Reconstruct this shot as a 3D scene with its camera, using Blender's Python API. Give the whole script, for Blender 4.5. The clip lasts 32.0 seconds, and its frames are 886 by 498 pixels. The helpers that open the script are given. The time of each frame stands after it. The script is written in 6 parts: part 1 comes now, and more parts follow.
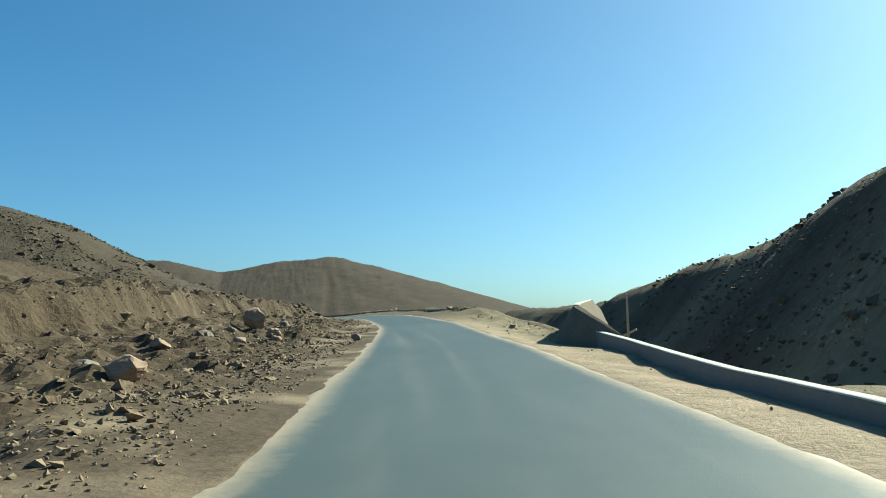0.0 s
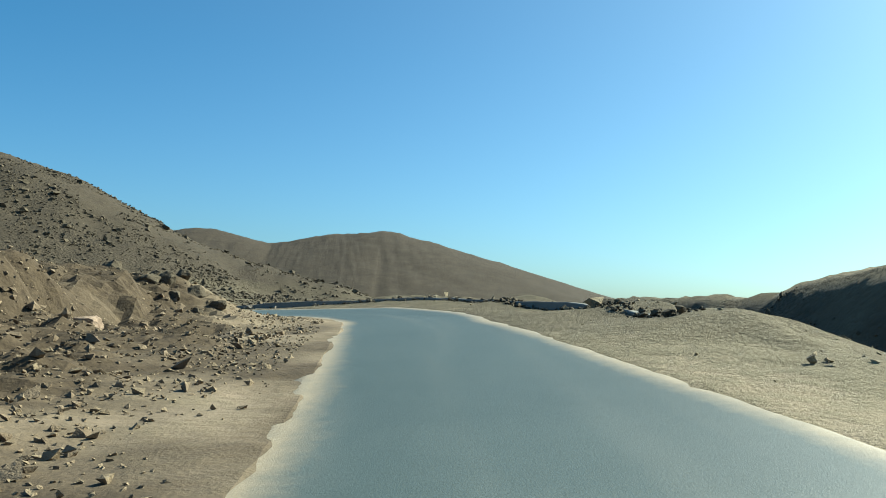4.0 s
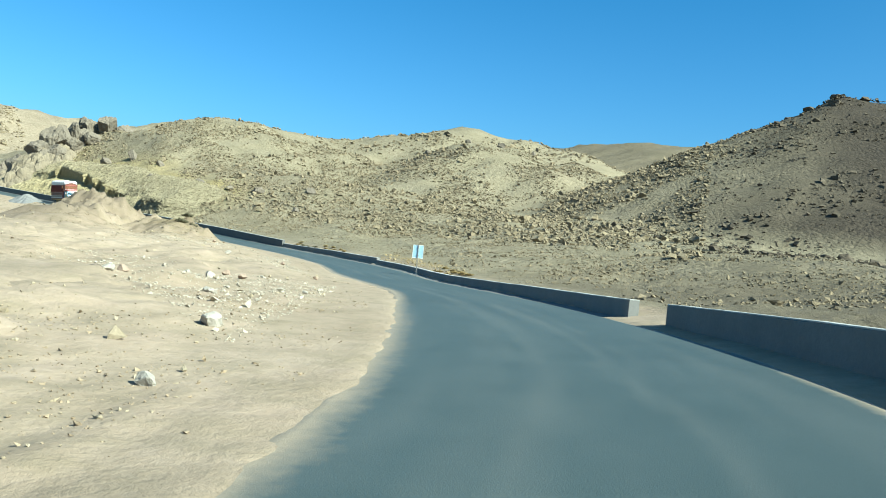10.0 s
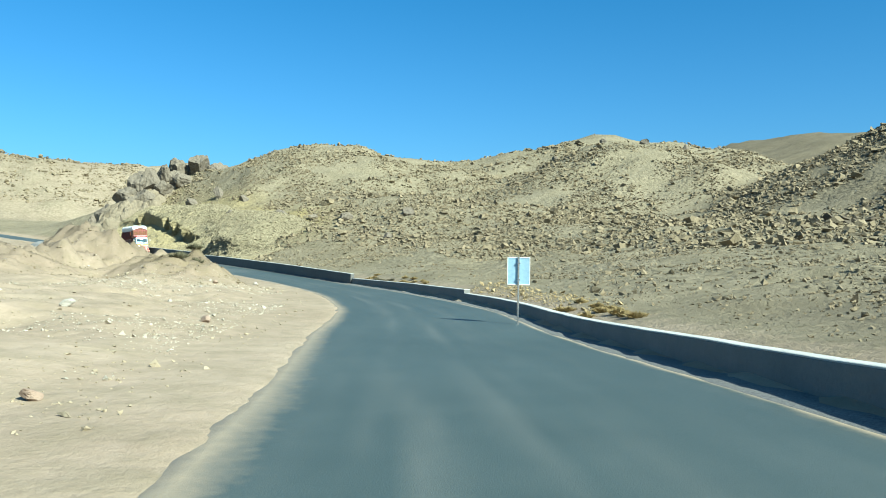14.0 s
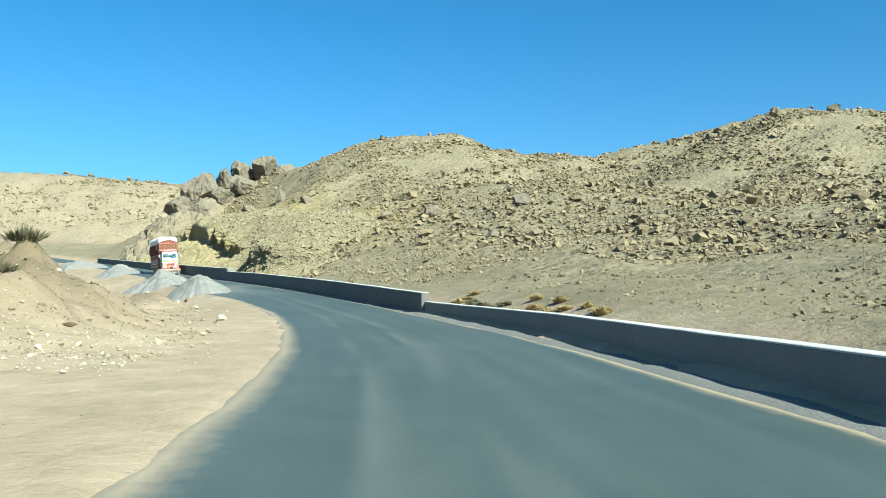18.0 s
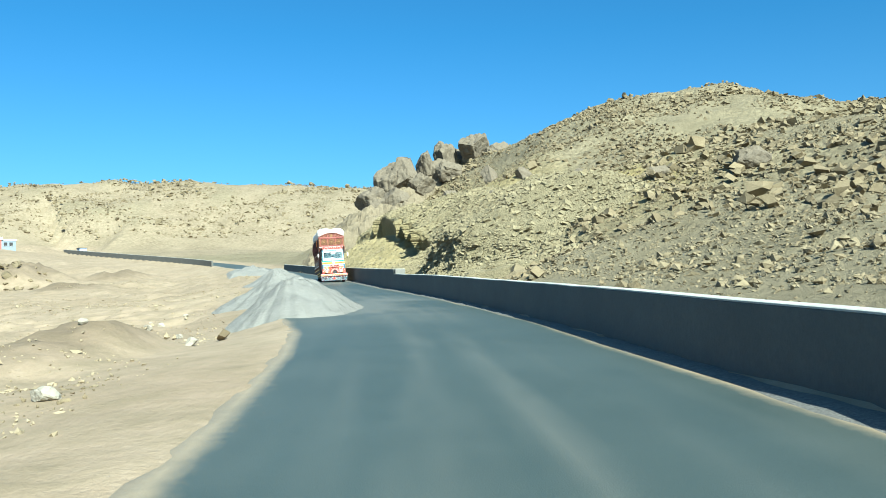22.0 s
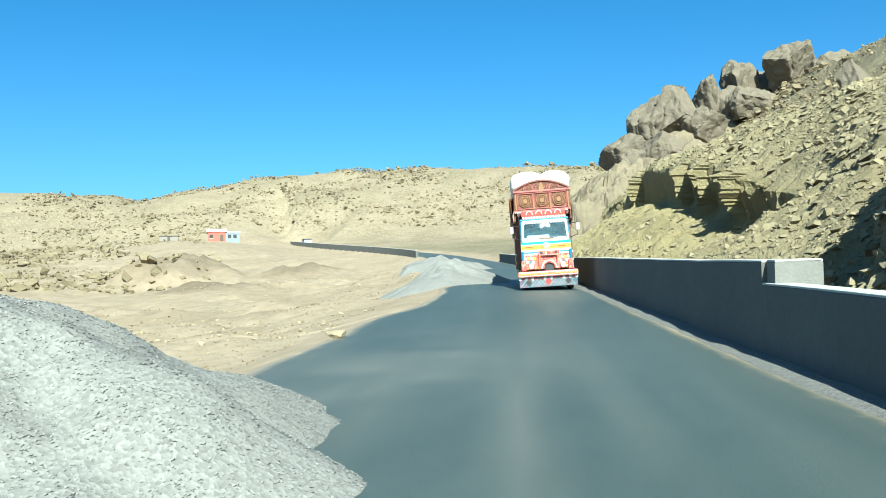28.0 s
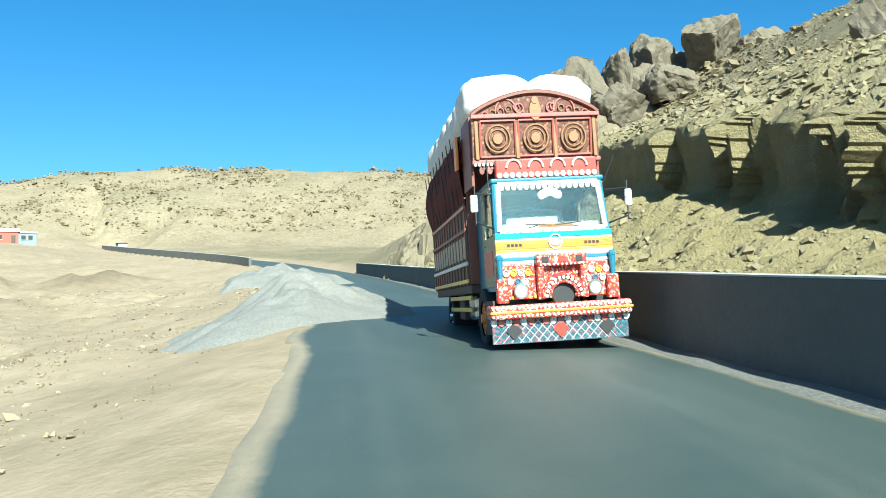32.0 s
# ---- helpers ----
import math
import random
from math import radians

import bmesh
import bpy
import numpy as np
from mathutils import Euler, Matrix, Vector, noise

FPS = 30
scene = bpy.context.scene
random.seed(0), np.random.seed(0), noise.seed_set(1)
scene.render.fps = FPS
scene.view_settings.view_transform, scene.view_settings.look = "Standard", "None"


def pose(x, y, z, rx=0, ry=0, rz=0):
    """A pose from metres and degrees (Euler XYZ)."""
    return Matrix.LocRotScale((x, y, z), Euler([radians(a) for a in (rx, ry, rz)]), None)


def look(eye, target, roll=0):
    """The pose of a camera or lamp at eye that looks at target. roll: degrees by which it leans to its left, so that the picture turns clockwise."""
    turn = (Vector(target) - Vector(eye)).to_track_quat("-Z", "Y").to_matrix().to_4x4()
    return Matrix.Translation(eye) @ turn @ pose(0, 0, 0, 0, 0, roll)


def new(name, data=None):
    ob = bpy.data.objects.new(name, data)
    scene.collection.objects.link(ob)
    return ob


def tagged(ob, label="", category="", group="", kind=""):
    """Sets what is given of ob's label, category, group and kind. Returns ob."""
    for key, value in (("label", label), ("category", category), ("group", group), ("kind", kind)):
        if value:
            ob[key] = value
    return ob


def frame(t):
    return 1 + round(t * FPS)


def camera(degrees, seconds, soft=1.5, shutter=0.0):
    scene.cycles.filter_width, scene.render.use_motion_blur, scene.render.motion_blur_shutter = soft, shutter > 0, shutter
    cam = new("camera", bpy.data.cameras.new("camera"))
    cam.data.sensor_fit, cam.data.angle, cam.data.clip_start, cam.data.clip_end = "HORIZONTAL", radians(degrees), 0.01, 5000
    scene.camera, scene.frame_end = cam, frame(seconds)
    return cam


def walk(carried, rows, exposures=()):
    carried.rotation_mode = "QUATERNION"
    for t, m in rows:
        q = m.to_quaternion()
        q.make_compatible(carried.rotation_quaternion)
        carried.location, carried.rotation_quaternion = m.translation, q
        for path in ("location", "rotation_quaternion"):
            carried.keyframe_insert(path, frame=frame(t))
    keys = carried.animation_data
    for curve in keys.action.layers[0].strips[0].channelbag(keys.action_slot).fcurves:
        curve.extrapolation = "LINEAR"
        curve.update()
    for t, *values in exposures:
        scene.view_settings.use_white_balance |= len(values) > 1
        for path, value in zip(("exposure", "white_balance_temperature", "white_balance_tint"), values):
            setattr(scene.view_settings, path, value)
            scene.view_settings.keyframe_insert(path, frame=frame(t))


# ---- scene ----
SUN_YAW, SUN_UP = 66.0, 36.0
cam = camera(58.0, 32.0, soft=0.95)
PATH = [
    (0, (-8.142, -54.301, 0.003), (-7.733, -52.353, 0.197), 0.0),
    (0.5, (-7.097, -48.313, 0.142), (-6.673, -46.365, 0.302), 0.5),
    (1, (-6.087, -42.345, 0.249), (-5.661, -40.395, 0.388), 1.2),
    (1.5, (-5.106, -36.373, 0.386), (-4.648, -34.433, 0.542), 1.0),
    (2, (-4.077, -30.604, 0.595), (-3.717, -28.642, 0.74), 1.4),
    (2.5, (-3.087, -24.735, 0.813), (-2.755, -22.77, 0.972), 2.3),
    (4.5, (-0.438, -3.046, 1.537), (-0.258, -1.059, 1.676), 2.6),
    (5, (-0.21, 2.094, 1.757), (-0.257, 4.088, 1.903), 4.9),
    (5.5, (0.014, 7.133, 1.973), (-0.202, 9.12, 2.062), 3.6),
    (6, (0.433, 11.108, 2.327), (0.154, 13.086, 2.428), 3.8),
    (6.5, (1.076, 14.261, 2.417), (0.59, 16.193, 2.595), 5.0),
    (7, (0.685, 18.693, 2.331), (0.106, 20.605, 2.41), 8.0),
    (7.5, (-0.139, 22.482, 2.374), (-0.961, 24.305, 2.352), 8.6),
    (8, (-1.592, 26.484, 2.393), (-2.632, 28.192, 2.406), 7.8),
    (8.5, (-3.031, 29.875, 2.151), (-4.252, 31.458, 2.181), 7.6),
    (9, (-4.902, 33.251, 2.09), (-6.275, 34.705, 2.075), 6.8),
    (9.5, (-7.193, 36.211, 1.967), (-8.74, 37.477, 1.921), 6.9),
    (10, (-9.693, 39.172, 1.83), (-11.363, 40.271, 1.78), 5.6),
    (10.5, (-12.613, 41.926, 1.648), (-14.364, 42.892, 1.62), 4.5),
    (11, (-15.323, 44.679, 1.48), (-17.09, 45.613, 1.41), 3.3),
    (11.5, (-19.08, 47.437, 1.242), (-20.85, 48.365, 1.147), 1.5),
    (12, (-22.433, 49.758, 1.207), (-24.217, 50.66, 1.171), 2.5),
    (12.5, (-26.609, 51.891, 0.889), (-28.401, 52.778, 0.831), 0.8),
    (13, (-30.59, 54.633, 0.846), (-32.381, 55.523, 0.819), 1.3),
    (13.5, (-34.557, 56.765, 0.542), (-36.364, 57.623, 0.572), 1.1),
    (14, (-38.958, 59.092, 0.437), (-40.796, 59.88, 0.444), 1.0),
    (14.5, (-43.344, 61.016, 0.088), (-45.233, 61.672, 0.137), 0.4),
    (16.5, (-62.62, 67.819, -0.651), (-64.503, 68.493, -0.614), 1.4),
    (17, (-67.649, 69.521, -0.85), (-69.547, 70.151, -0.866), 0.4),
    (17.5, (-72.692, 70.997, -0.857), (-74.606, 71.572, -0.778), 0.7),
    (18, (-77.525, 72.471, -0.85), (-79.45, 73.012, -0.795), -0.5),
    (18.5, (-82.344, 73.544, -1.086), (-84.29, 73.996, -0.988), -0.1),
    (19, (-87.178, 74.39, -1.13), (-89.132, 74.805, -1.036), -0.0),
    (19.5, (-92.011, 75.446, -1.158), (-93.983, 75.767, -1.083), 0.5),
    (20, (-96.844, 75.874, -1.237), (-98.825, 76.118, -1.106), -0.2),
    (20.5, (-101.887, 76.512, -1.312), (-103.878, 76.671, -1.213), -0.3),
    (21, (-106.511, 76.939, -1.377), (-108.507, 77.017, -1.292), -1.2),
    (21.5, (-111.567, 77.142, -1.278), (-113.566, 77.161, -1.198), -1.3),
    (22, (-116.191, 77.15, -1.377), (-118.189, 77.14, -1.292), -1.1),
    (22.5, (-121.038, 77.351, -1.264), (-123.031, 77.192, -1.195), -1.0),
    (23, (-125.033, 77.147, -1.338), (-127.017, 76.902, -1.254), -0.5),
    (23.5, (-129.671, 76.928, -1.245), (-131.649, 76.641, -1.178), -0.1),
    (24, (-133.471, 76.496, -1.114), (-135.44, 76.154, -1.03), -1.1),
    (24.5, (-137.899, 76.277, -1.007), (-139.847, 75.831, -0.916), -0.7),
    (25, (-141.699, 75.635, -0.893), (-143.637, 75.156, -0.776), -0.7),
    (25.5, (-145.484, 75.22, -0.97), (-147.425, 74.75, -0.856), -0.5),
    (27.5, (-156.674, 73.085, -0.63), (-158.59, 72.521, -0.54), -1.5),
    (28, (-159.845, 72.44, -0.473), (-161.746, 71.825, -0.4), -1.3),
    (28.5, (-162.582, 71.601, -0.515), (-164.485, 70.985, -0.47), -1.5),
    (29, (-165.125, 70.743, -0.334), (-167.005, 70.06, -0.317), -2.3),
    (29.5, (-167.444, 69.902, -0.347), (-169.313, 69.193, -0.287), -2.0),
    (30, (-169.874, 69.052, -0.263), (-171.723, 68.289, -0.265), -2.5),
    (30.5, (-172.305, 68.202, -0.179), (-174.223, 67.635, -0.224), -1.4),
    (31, (-174.736, 67.353, -0.096), (-176.703, 66.994, -0.102), -2.0),
    (31.5, (-177.166, 66.503, -0.012), (-179.145, 66.228, 0.095), -0.3),
    (32, (-179.597, 65.653, 0.072), (-181.583, 65.431, 0.164), -0.7),
]
walk(cam, [(t, look(eye, target, roll)) for t, eye, target, roll in PATH], [(0, 1.25, 6350, -7), (2, 1.28, 6350, -7), (5, 1.40, 6250, -7), (7, 1.6, 5950, -8), (9, 1.5, 5650, -9), (14, 1.36, 5650, -9), (17, 1.42, 5850, -8), (25, 1.43, 5680, -9), (32, 1.47, 5750, -9)])

# ---- world and sun ----
world = bpy.data.worlds.new("sky")
scene.world = world
world.use_nodes = True
wn = world.node_tree.nodes
sky = wn.new("ShaderNodeTexSky")
sky.sky_type = "NISHITA"
sky.sun_disc = False
sky.sun_elevation, sky.sun_rotation = radians(SUN_UP), radians(SUN_YAW)
sky.altitude, sky.air_density, sky.dust_density, sky.ozone_density = 1500, 1.0, 4.6, 3.0
wn["Background"].inputs["Strength"].default_value = 0.053
clear = wn.new("ShaderNodeMix")
clear.data_type, clear.blend_type = "RGBA", "MULTIPLY"
clear.inputs[0].default_value = 1.0
# clear deep blue above, paler towards the horizon
aim, parts_, rise = wn.new("ShaderNodeTexCoord"), wn.new("ShaderNodeSeparateXYZ"), wn.new("ShaderNodeMapRange")
rise.inputs["From Min"].default_value, rise.inputs["From Max"].default_value = 0.0, 0.3
tint = wn.new("ShaderNodeMix")
tint.data_type = "RGBA"
tint.inputs[6].default_value, tint.inputs[7].default_value = (0.72, 0.98, 1.17, 1), (0.44, 0.98, 1.22, 1)
world.node_tree.links.new(aim.outputs["Generated"], parts_.inputs[0])
world.node_tree.links.new(parts_.outputs[2], rise.inputs["Value"])
world.node_tree.links.new(rise.outputs["Result"], tint.inputs[0])
toward, near_sun, haze = wn.new("ShaderNodeVectorMath"), wn.new("ShaderNodeMapRange"), wn.new("ShaderNodeMix")
toward.operation = "DOT_PRODUCT"
toward.inputs[1].default_value = (math.sin(radians(SUN_YAW)), math.cos(radians(SUN_YAW)), 0.3)
near_sun.inputs["From Min"].default_value, near_sun.inputs["From Max"].default_value = -0.1, 0.95
haze.data_type = "RGBA"
haze.inputs[7].default_value = (0.78, 1.05, 1.16, 1)
world.node_tree.links.new(aim.outputs["Generated"], toward.inputs[0])
world.node_tree.links.new(toward.outputs["Value"], near_sun.inputs["Value"])
world.node_tree.links.new(near_sun.outputs["Result"], haze.inputs[0])
world.node_tree.links.new(tint.outputs[2], haze.inputs[6])
world.node_tree.links.new(haze.outputs[2], clear.inputs[7])
world.node_tree.links.new(sky.outputs[0], clear.inputs[6])
world.node_tree.links.new(clear.outputs[2], wn["Background"].inputs["Color"])
sun_data = bpy.data.lights.new("sun", "SUN")
sun_data.energy, sun_data.angle, sun_data.color = 5.0, radians(0.53), (1.0, 0.93, 0.82)
sun = new("sun", sun_data)
sun_from = Vector((math.sin(radians(SUN_YAW)), math.cos(radians(SUN_YAW)), math.tan(radians(SUN_UP))))
sun.matrix_world = look(sun_from * 300, (0, 0, 0))

# ---- materials ----


class Nodes:
    """A node material under construction."""

    def __init__(self, name, rough=0.8, metal=0.0):
        self.mat = bpy.data.materials.new(name)
        self.mat.use_nodes = True
        self.tree = self.mat.node_tree
        self.bsdf = self.tree.nodes["Principled BSDF"]
        self.bsdf.inputs["Roughness"].default_value = rough
        self.bsdf.inputs["Metallic"].default_value = metal

    def add(self, kind, **values):
        n = self.tree.nodes.new(kind)
        for k, v in values.items():
            n.inputs[k].default_value = v
        return n

    def link(self, a, b):
        self.tree.links.new(a, b)

    def coords(self):
        g = self.tree.nodes.new("ShaderNodeNewGeometry")
        return g.outputs["Position"]

    def local(self):
        return self.tree.nodes.new("ShaderNodeTexCoord").outputs["Object"]

    def noise(self, scale, detail=6.0, rough=0.6, vec=None, lo=0.3, hi=0.7):
        n = self.add("ShaderNodeTexNoise", Scale=scale, Detail=detail, Roughness=rough)
        self.link(vec if vec is not None else self.coords(), n.inputs["Vector"])
        m = self.add("ShaderNodeMapRange")
        m.inputs["From Min"].default_value, m.inputs["From Max"].default_value = lo, hi
        self.link(n.outputs["Fac"], m.inputs["Value"])
        return m.outputs["Result"]

    def attr(self, name):
        n = self.tree.nodes.new("ShaderNodeAttribute")
        n.attribute_name = name
        return n.outputs["Fac"]

    def math(self, op, a, b):
        n = self.tree.nodes.new("ShaderNodeMath")
        n.operation = op
        n.use_clamp = True
        for i, v in enumerate((a, b)):
            if isinstance(v, (int, float)):
                n.inputs[i].default_value = v
            else:
                self.link(v, n.inputs[i])
        return n.outputs[0]

    def mix(self, fac, a, b):
        n = self.tree.nodes.new("ShaderNodeMix")
        n.data_type = "RGBA"
        for s, v in ((n.inputs[0], fac), (n.inputs[6], a), (n.inputs[7], b)):
            if isinstance(v, (int, float)):
                s.default_value = v
            elif isinstance(v, tuple):
                s.default_value = (*v, 1)
            else:
                self.link(v, s)
        return n.outputs[2]

    def color(self, c):
        if isinstance(c, tuple):
            self.bsdf.inputs["Base Color"].default_value = (*c, 1)
        else:
            self.link(c, self.bsdf.inputs["Base Color"])
        return self

    def bump(self, height, strength=0.5, distance=0.05):
        b = self.add("ShaderNodeBump", Strength=strength, Distance=distance)
        self.link(height, b.inputs["Height"])
        self.link(b.outputs[0], self.bsdf.inputs["Normal"])
        return self


def plain(name, base, rough=0.6, metal=0.0, vary=0.25, scale=6.0, bump=0.15):
    """A worn material of one colour, with grain and stains in object space."""
    n = Nodes(name, rough, metal)
    v = n.local()
    dark = tuple(c * (1 - vary) for c in base)
    light = tuple(min(1, c * (1 + vary * 0.6)) for c in base)
    big, fine = n.noise(scale, 4, 0.6, v), n.noise(scale * 12, 3, 0.6, v)
    n.color(n.mix(n.mix(0.4, big, fine), dark, light))
    if bump:
        n.bump(fine, bump, 0.01)
    return n.mat


def ground_material():
    n = Nodes("desert_ground", 0.95)
    n.bsdf.inputs["Specular IOR Level"].default_value = 0.15
    huge, big = n.noise(0.02, 5, 0.6), n.noise(0.12, 8, 0.68, lo=0.35, hi=0.65)
    mid, fine = n.noise(0.9, 8, 0.7, lo=0.35, hi=0.68), n.noise(7.0, 6, 0.7)
    grit = n.noise(28.0, 4, 0.7, lo=0.4, hi=0.7)
    hill = n.mix(big, (0.226, 0.190, 0.122), (0.300, 0.254, 0.168))
    hill = n.mix(n.math("MULTIPLY", mid, 0.55), hill, (0.152, 0.126, 0.076))
    hill = n.mix(n.math("MULTIPLY", huge, 0.3), hill, (0.167, 0.150, 0.095))
    # brown hill tone, lowered further to carry the shade of faces turned from the sun
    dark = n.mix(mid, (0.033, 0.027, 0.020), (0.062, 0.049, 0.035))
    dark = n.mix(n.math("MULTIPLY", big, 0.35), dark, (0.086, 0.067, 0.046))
    yellow = n.mix(mid, (0.319, 0.254, 0.105), (0.380, 0.316, 0.154))
    yellow = n.mix(n.math("MULTIPLY", fine, 0.5), yellow, (0.228, 0.169, 0.070))
    sand = n.mix(big, (0.292, 0.225, 0.160), (0.380, 0.303, 0.225))
    sand = n.mix(n.math("MULTIPLY", mid, 0.42), sand, (0.229, 0.168, 0.114))
    sand = n.mix(n.math("MULTIPLY", fine, 0.4), sand, (0.268, 0.189, 0.112))
    sand = n.mix(n.math("MULTIPLY", grit, 0.25), sand, (0.443, 0.370, 0.270))
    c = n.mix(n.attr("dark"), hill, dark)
    c = n.mix(n.attr("yellow"), c, yellow)
    edge = n.math("MULTIPLY", n.attr("sand"), 1.6)
    edge = n.math("SUBTRACT", edge, n.math("MULTIPLY", mid, 0.6))
    c = n.mix(edge, c, sand)
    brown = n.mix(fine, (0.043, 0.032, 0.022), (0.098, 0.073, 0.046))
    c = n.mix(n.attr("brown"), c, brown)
    # rough stone cover on the hillsides, in patches
    rocks = n.tree.nodes.new("ShaderNodeTexVoronoi")
    rocks.inputs["Scale"].default_value = 1.7
    warp = n.add("ShaderNodeTexNoise", Scale=0.9, Detail=4.0, Roughness=0.7)
    n.link(n.coords(), warp.inputs["Vector"])
    shifted = n.add("ShaderNodeVectorMath")
    shifted.operation = "MULTIPLY_ADD"
    shifted.inputs[1].default_value = (0.5, 0.5, 0.5)
    n.link(warp.outputs["Color"], shifted.inputs[0])
    n.link(n.coords(), shifted.inputs[2])
    n.link(shifted.outputs[0], rocks.inputs["Vector"])
    stony = n.math("MULTIPLY", n.attr("stony"), n.noise(0.07, 5, 0.65, lo=0.38, hi=0.55))
    tone = n.tree.nodes.new("ShaderNodeSeparateColor")
    n.link(rocks.outputs["Color"], tone.inputs[0])
    shade_, glint = n.add("ShaderNodeVectorMath"), n.add("ShaderNodeVectorMath")
    for node, k in ((shade_, 0.6), (glint, 1.25)):
        node.operation = "SCALE"
        node.inputs["Scale"].default_value = k
        n.link(c, node.inputs[0])
    c = n.mix(n.math("MULTIPLY", stony, n.math("MULTIPLY", tone.outputs[0], 0.8)), c, shade_.outputs[0])
    c = n.mix(n.math("MULTIPLY", stony, n.math("MULTIPLY", tone.outputs[1], 0.5)), c, glint.outputs[0])
    n.color(c)
    h = n.add("ShaderNodeMath")
    h.operation = "ADD"
    n.link(n.math("MULTIPLY", mid, n.math("SUBTRACT", 0.5, n.math("MULTIPLY", n.attr("sand"), 0.38))), h.inputs[0])
    soft = n.math("SUBTRACT", 0.22, n.math("MULTIPLY", n.attr("sand"), 0.19))
    n.link(n.math("MULTIPLY", fine, soft), h.inputs[1])
    lump = n.add("ShaderNodeMath")
    lump.operation = "ADD"
    n.link(h.outputs[0], lump.inputs[0])
    n.link(n.math("MULTIPLY", n.math("SUBTRACT", 1.0, rocks.outputs["Distance"]), n.math("MULTIPLY", stony, 1.0)), lump.inputs[1])
    n.bump(lump.outputs[0], 0.8, 0.3)
    return n.mat


def asphalt_material():
    n = Nodes("old_asphalt", 0.52)
    n.bsdf.inputs["Specular IOR Level"].default_value = 0.35
    big, mid = n.noise(0.10, 6, 0.6, lo=0.35, hi=0.65), n.noise(0.8, 6, 0.65)
    grit = n.noise(45.0, 3, 0.8)
    c = n.mix(big, (0.048, 0.068, 0.063), (0.065, 0.086, 0.080))
    c = n.mix(n.math("MULTIPLY", mid, 0.35), c, (0.081, 0.102, 0.093))
    c = n.mix(n.math("MULTIPLY", grit, 0.30), c, (0.028, 0.039, 0.038))
    dust = n.math("MULTIPLY", n.attr("dust"), 1.25)
    dust = n.math("SUBTRACT", dust, n.math("MULTIPLY", n.mix(0.55, mid, n.noise(3.5, 6, 0.7, lo=0.35, hi=0.65)), 0.4))
    c = n.mix(dust, c, n.mix(grit, (0.308, 0.239, 0.154), (0.385, 0.312, 0.210)))
    c = n.mix(n.math("MULTIPLY", n.attr("track"), 0.5), c, (0.200, 0.193, 0.161))
    n.color(c)
    n.bump(grit, 0.35, 0.01)
    return n.mat


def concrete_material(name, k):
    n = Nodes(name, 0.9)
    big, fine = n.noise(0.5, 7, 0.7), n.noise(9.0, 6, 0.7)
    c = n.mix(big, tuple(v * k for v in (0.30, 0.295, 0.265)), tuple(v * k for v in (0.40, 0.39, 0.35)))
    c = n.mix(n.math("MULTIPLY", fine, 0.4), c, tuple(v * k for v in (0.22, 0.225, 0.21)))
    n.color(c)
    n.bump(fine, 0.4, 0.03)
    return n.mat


def rock_material(name, a, b, c3, per_island=True):
    n = Nodes(name, 0.95)
    n.bsdf.inputs["Specular IOR Level"].default_value = 0.15
    mid, fine = n.noise(1.3, 6, 0.7), n.noise(11.0, 5, 0.7)
    c = n.mix(mid, a, b)
    c = n.mix(n.math("MULTIPLY", fine, 0.5), c, c3)
    if per_island:
        g = n.tree.nodes.new("ShaderNodeNewGeometry")
        c = n.mix(n.math("MULTIPLY", g.outputs["Random Per Island"], 0.45), c, tuple(v * 0.45 for v in a))
    n.color(c)
    n.bump(n.mix(0.5, mid, fine), 0.6, 0.08)
    return n.mat


def gravel_material(name="pale_gravel", k=1.0):
    n = Nodes(name, 0.95)
    v = n.tree.nodes.new("ShaderNodeTexVoronoi")
    v.inputs["Scale"].default_value = 34.0
    n.link(n.coords(), v.inputs["Vector"])
    big, fine = n.noise(0.8, 5, 0.6), n.noise(40.0, 3, 0.7)
    c = n.mix(v.outputs["Color"], tuple(q * k for q in (0.115, 0.113, 0.105)), tuple(q * k for q in (0.285, 0.28, 0.262)))
    c = n.mix(n.math("MULTIPLY", fine, 0.4), c, tuple(q * k for q in (0.118, 0.115, 0.104)))
    c = n.mix(n.math("MULTIPLY", big, 0.3), c, tuple(q * k for q in (0.205, 0.195, 0.168)))
    n.color(c)
    n.bump(v.outputs["Distance"], 0.3, 0.02)
    return n.mat


GROUND, ASPHALT, GRAVEL = ground_material(), asphalt_material(), gravel_material()
# the second is a darker copy, with the later parapets' shade in its colour
CONCRETE, SHADE_TONED_CONCRETE = concrete_material("parapet_concrete", 0.54), concrete_material("shade_toned_parapet_concrete", 0.34)
# much paler copy, for wall tops and edges painted as sunlit
LIT_TOP = concrete_material("lit_top_concrete", 1.35)
ROCK_TAN = rock_material("tan_rock", (0.208, 0.168, 0.105), (0.296, 0.240, 0.152), (0.136, 0.110, 0.068))
ROCK_DARK = rock_material("brown_rock", (0.105, 0.086, 0.060), (0.150, 0.122, 0.084), (0.065, 0.053, 0.038))
ROCK_PALE = rock_material("pale_rubble", (0.358, 0.294, 0.195), (0.422, 0.358, 0.249), (0.269, 0.211, 0.130))
ROCK_CRAG = rock_material("crag_rock", (0.150, 0.126, 0.094), (0.225, 0.190, 0.142), (0.075, 0.063, 0.048), False)
ROCK_SPUR = rock_material("spur_rock", (0.185, 0.152, 0.102), (0.265, 0.220, 0.152), (0.115, 0.094, 0.064), False)

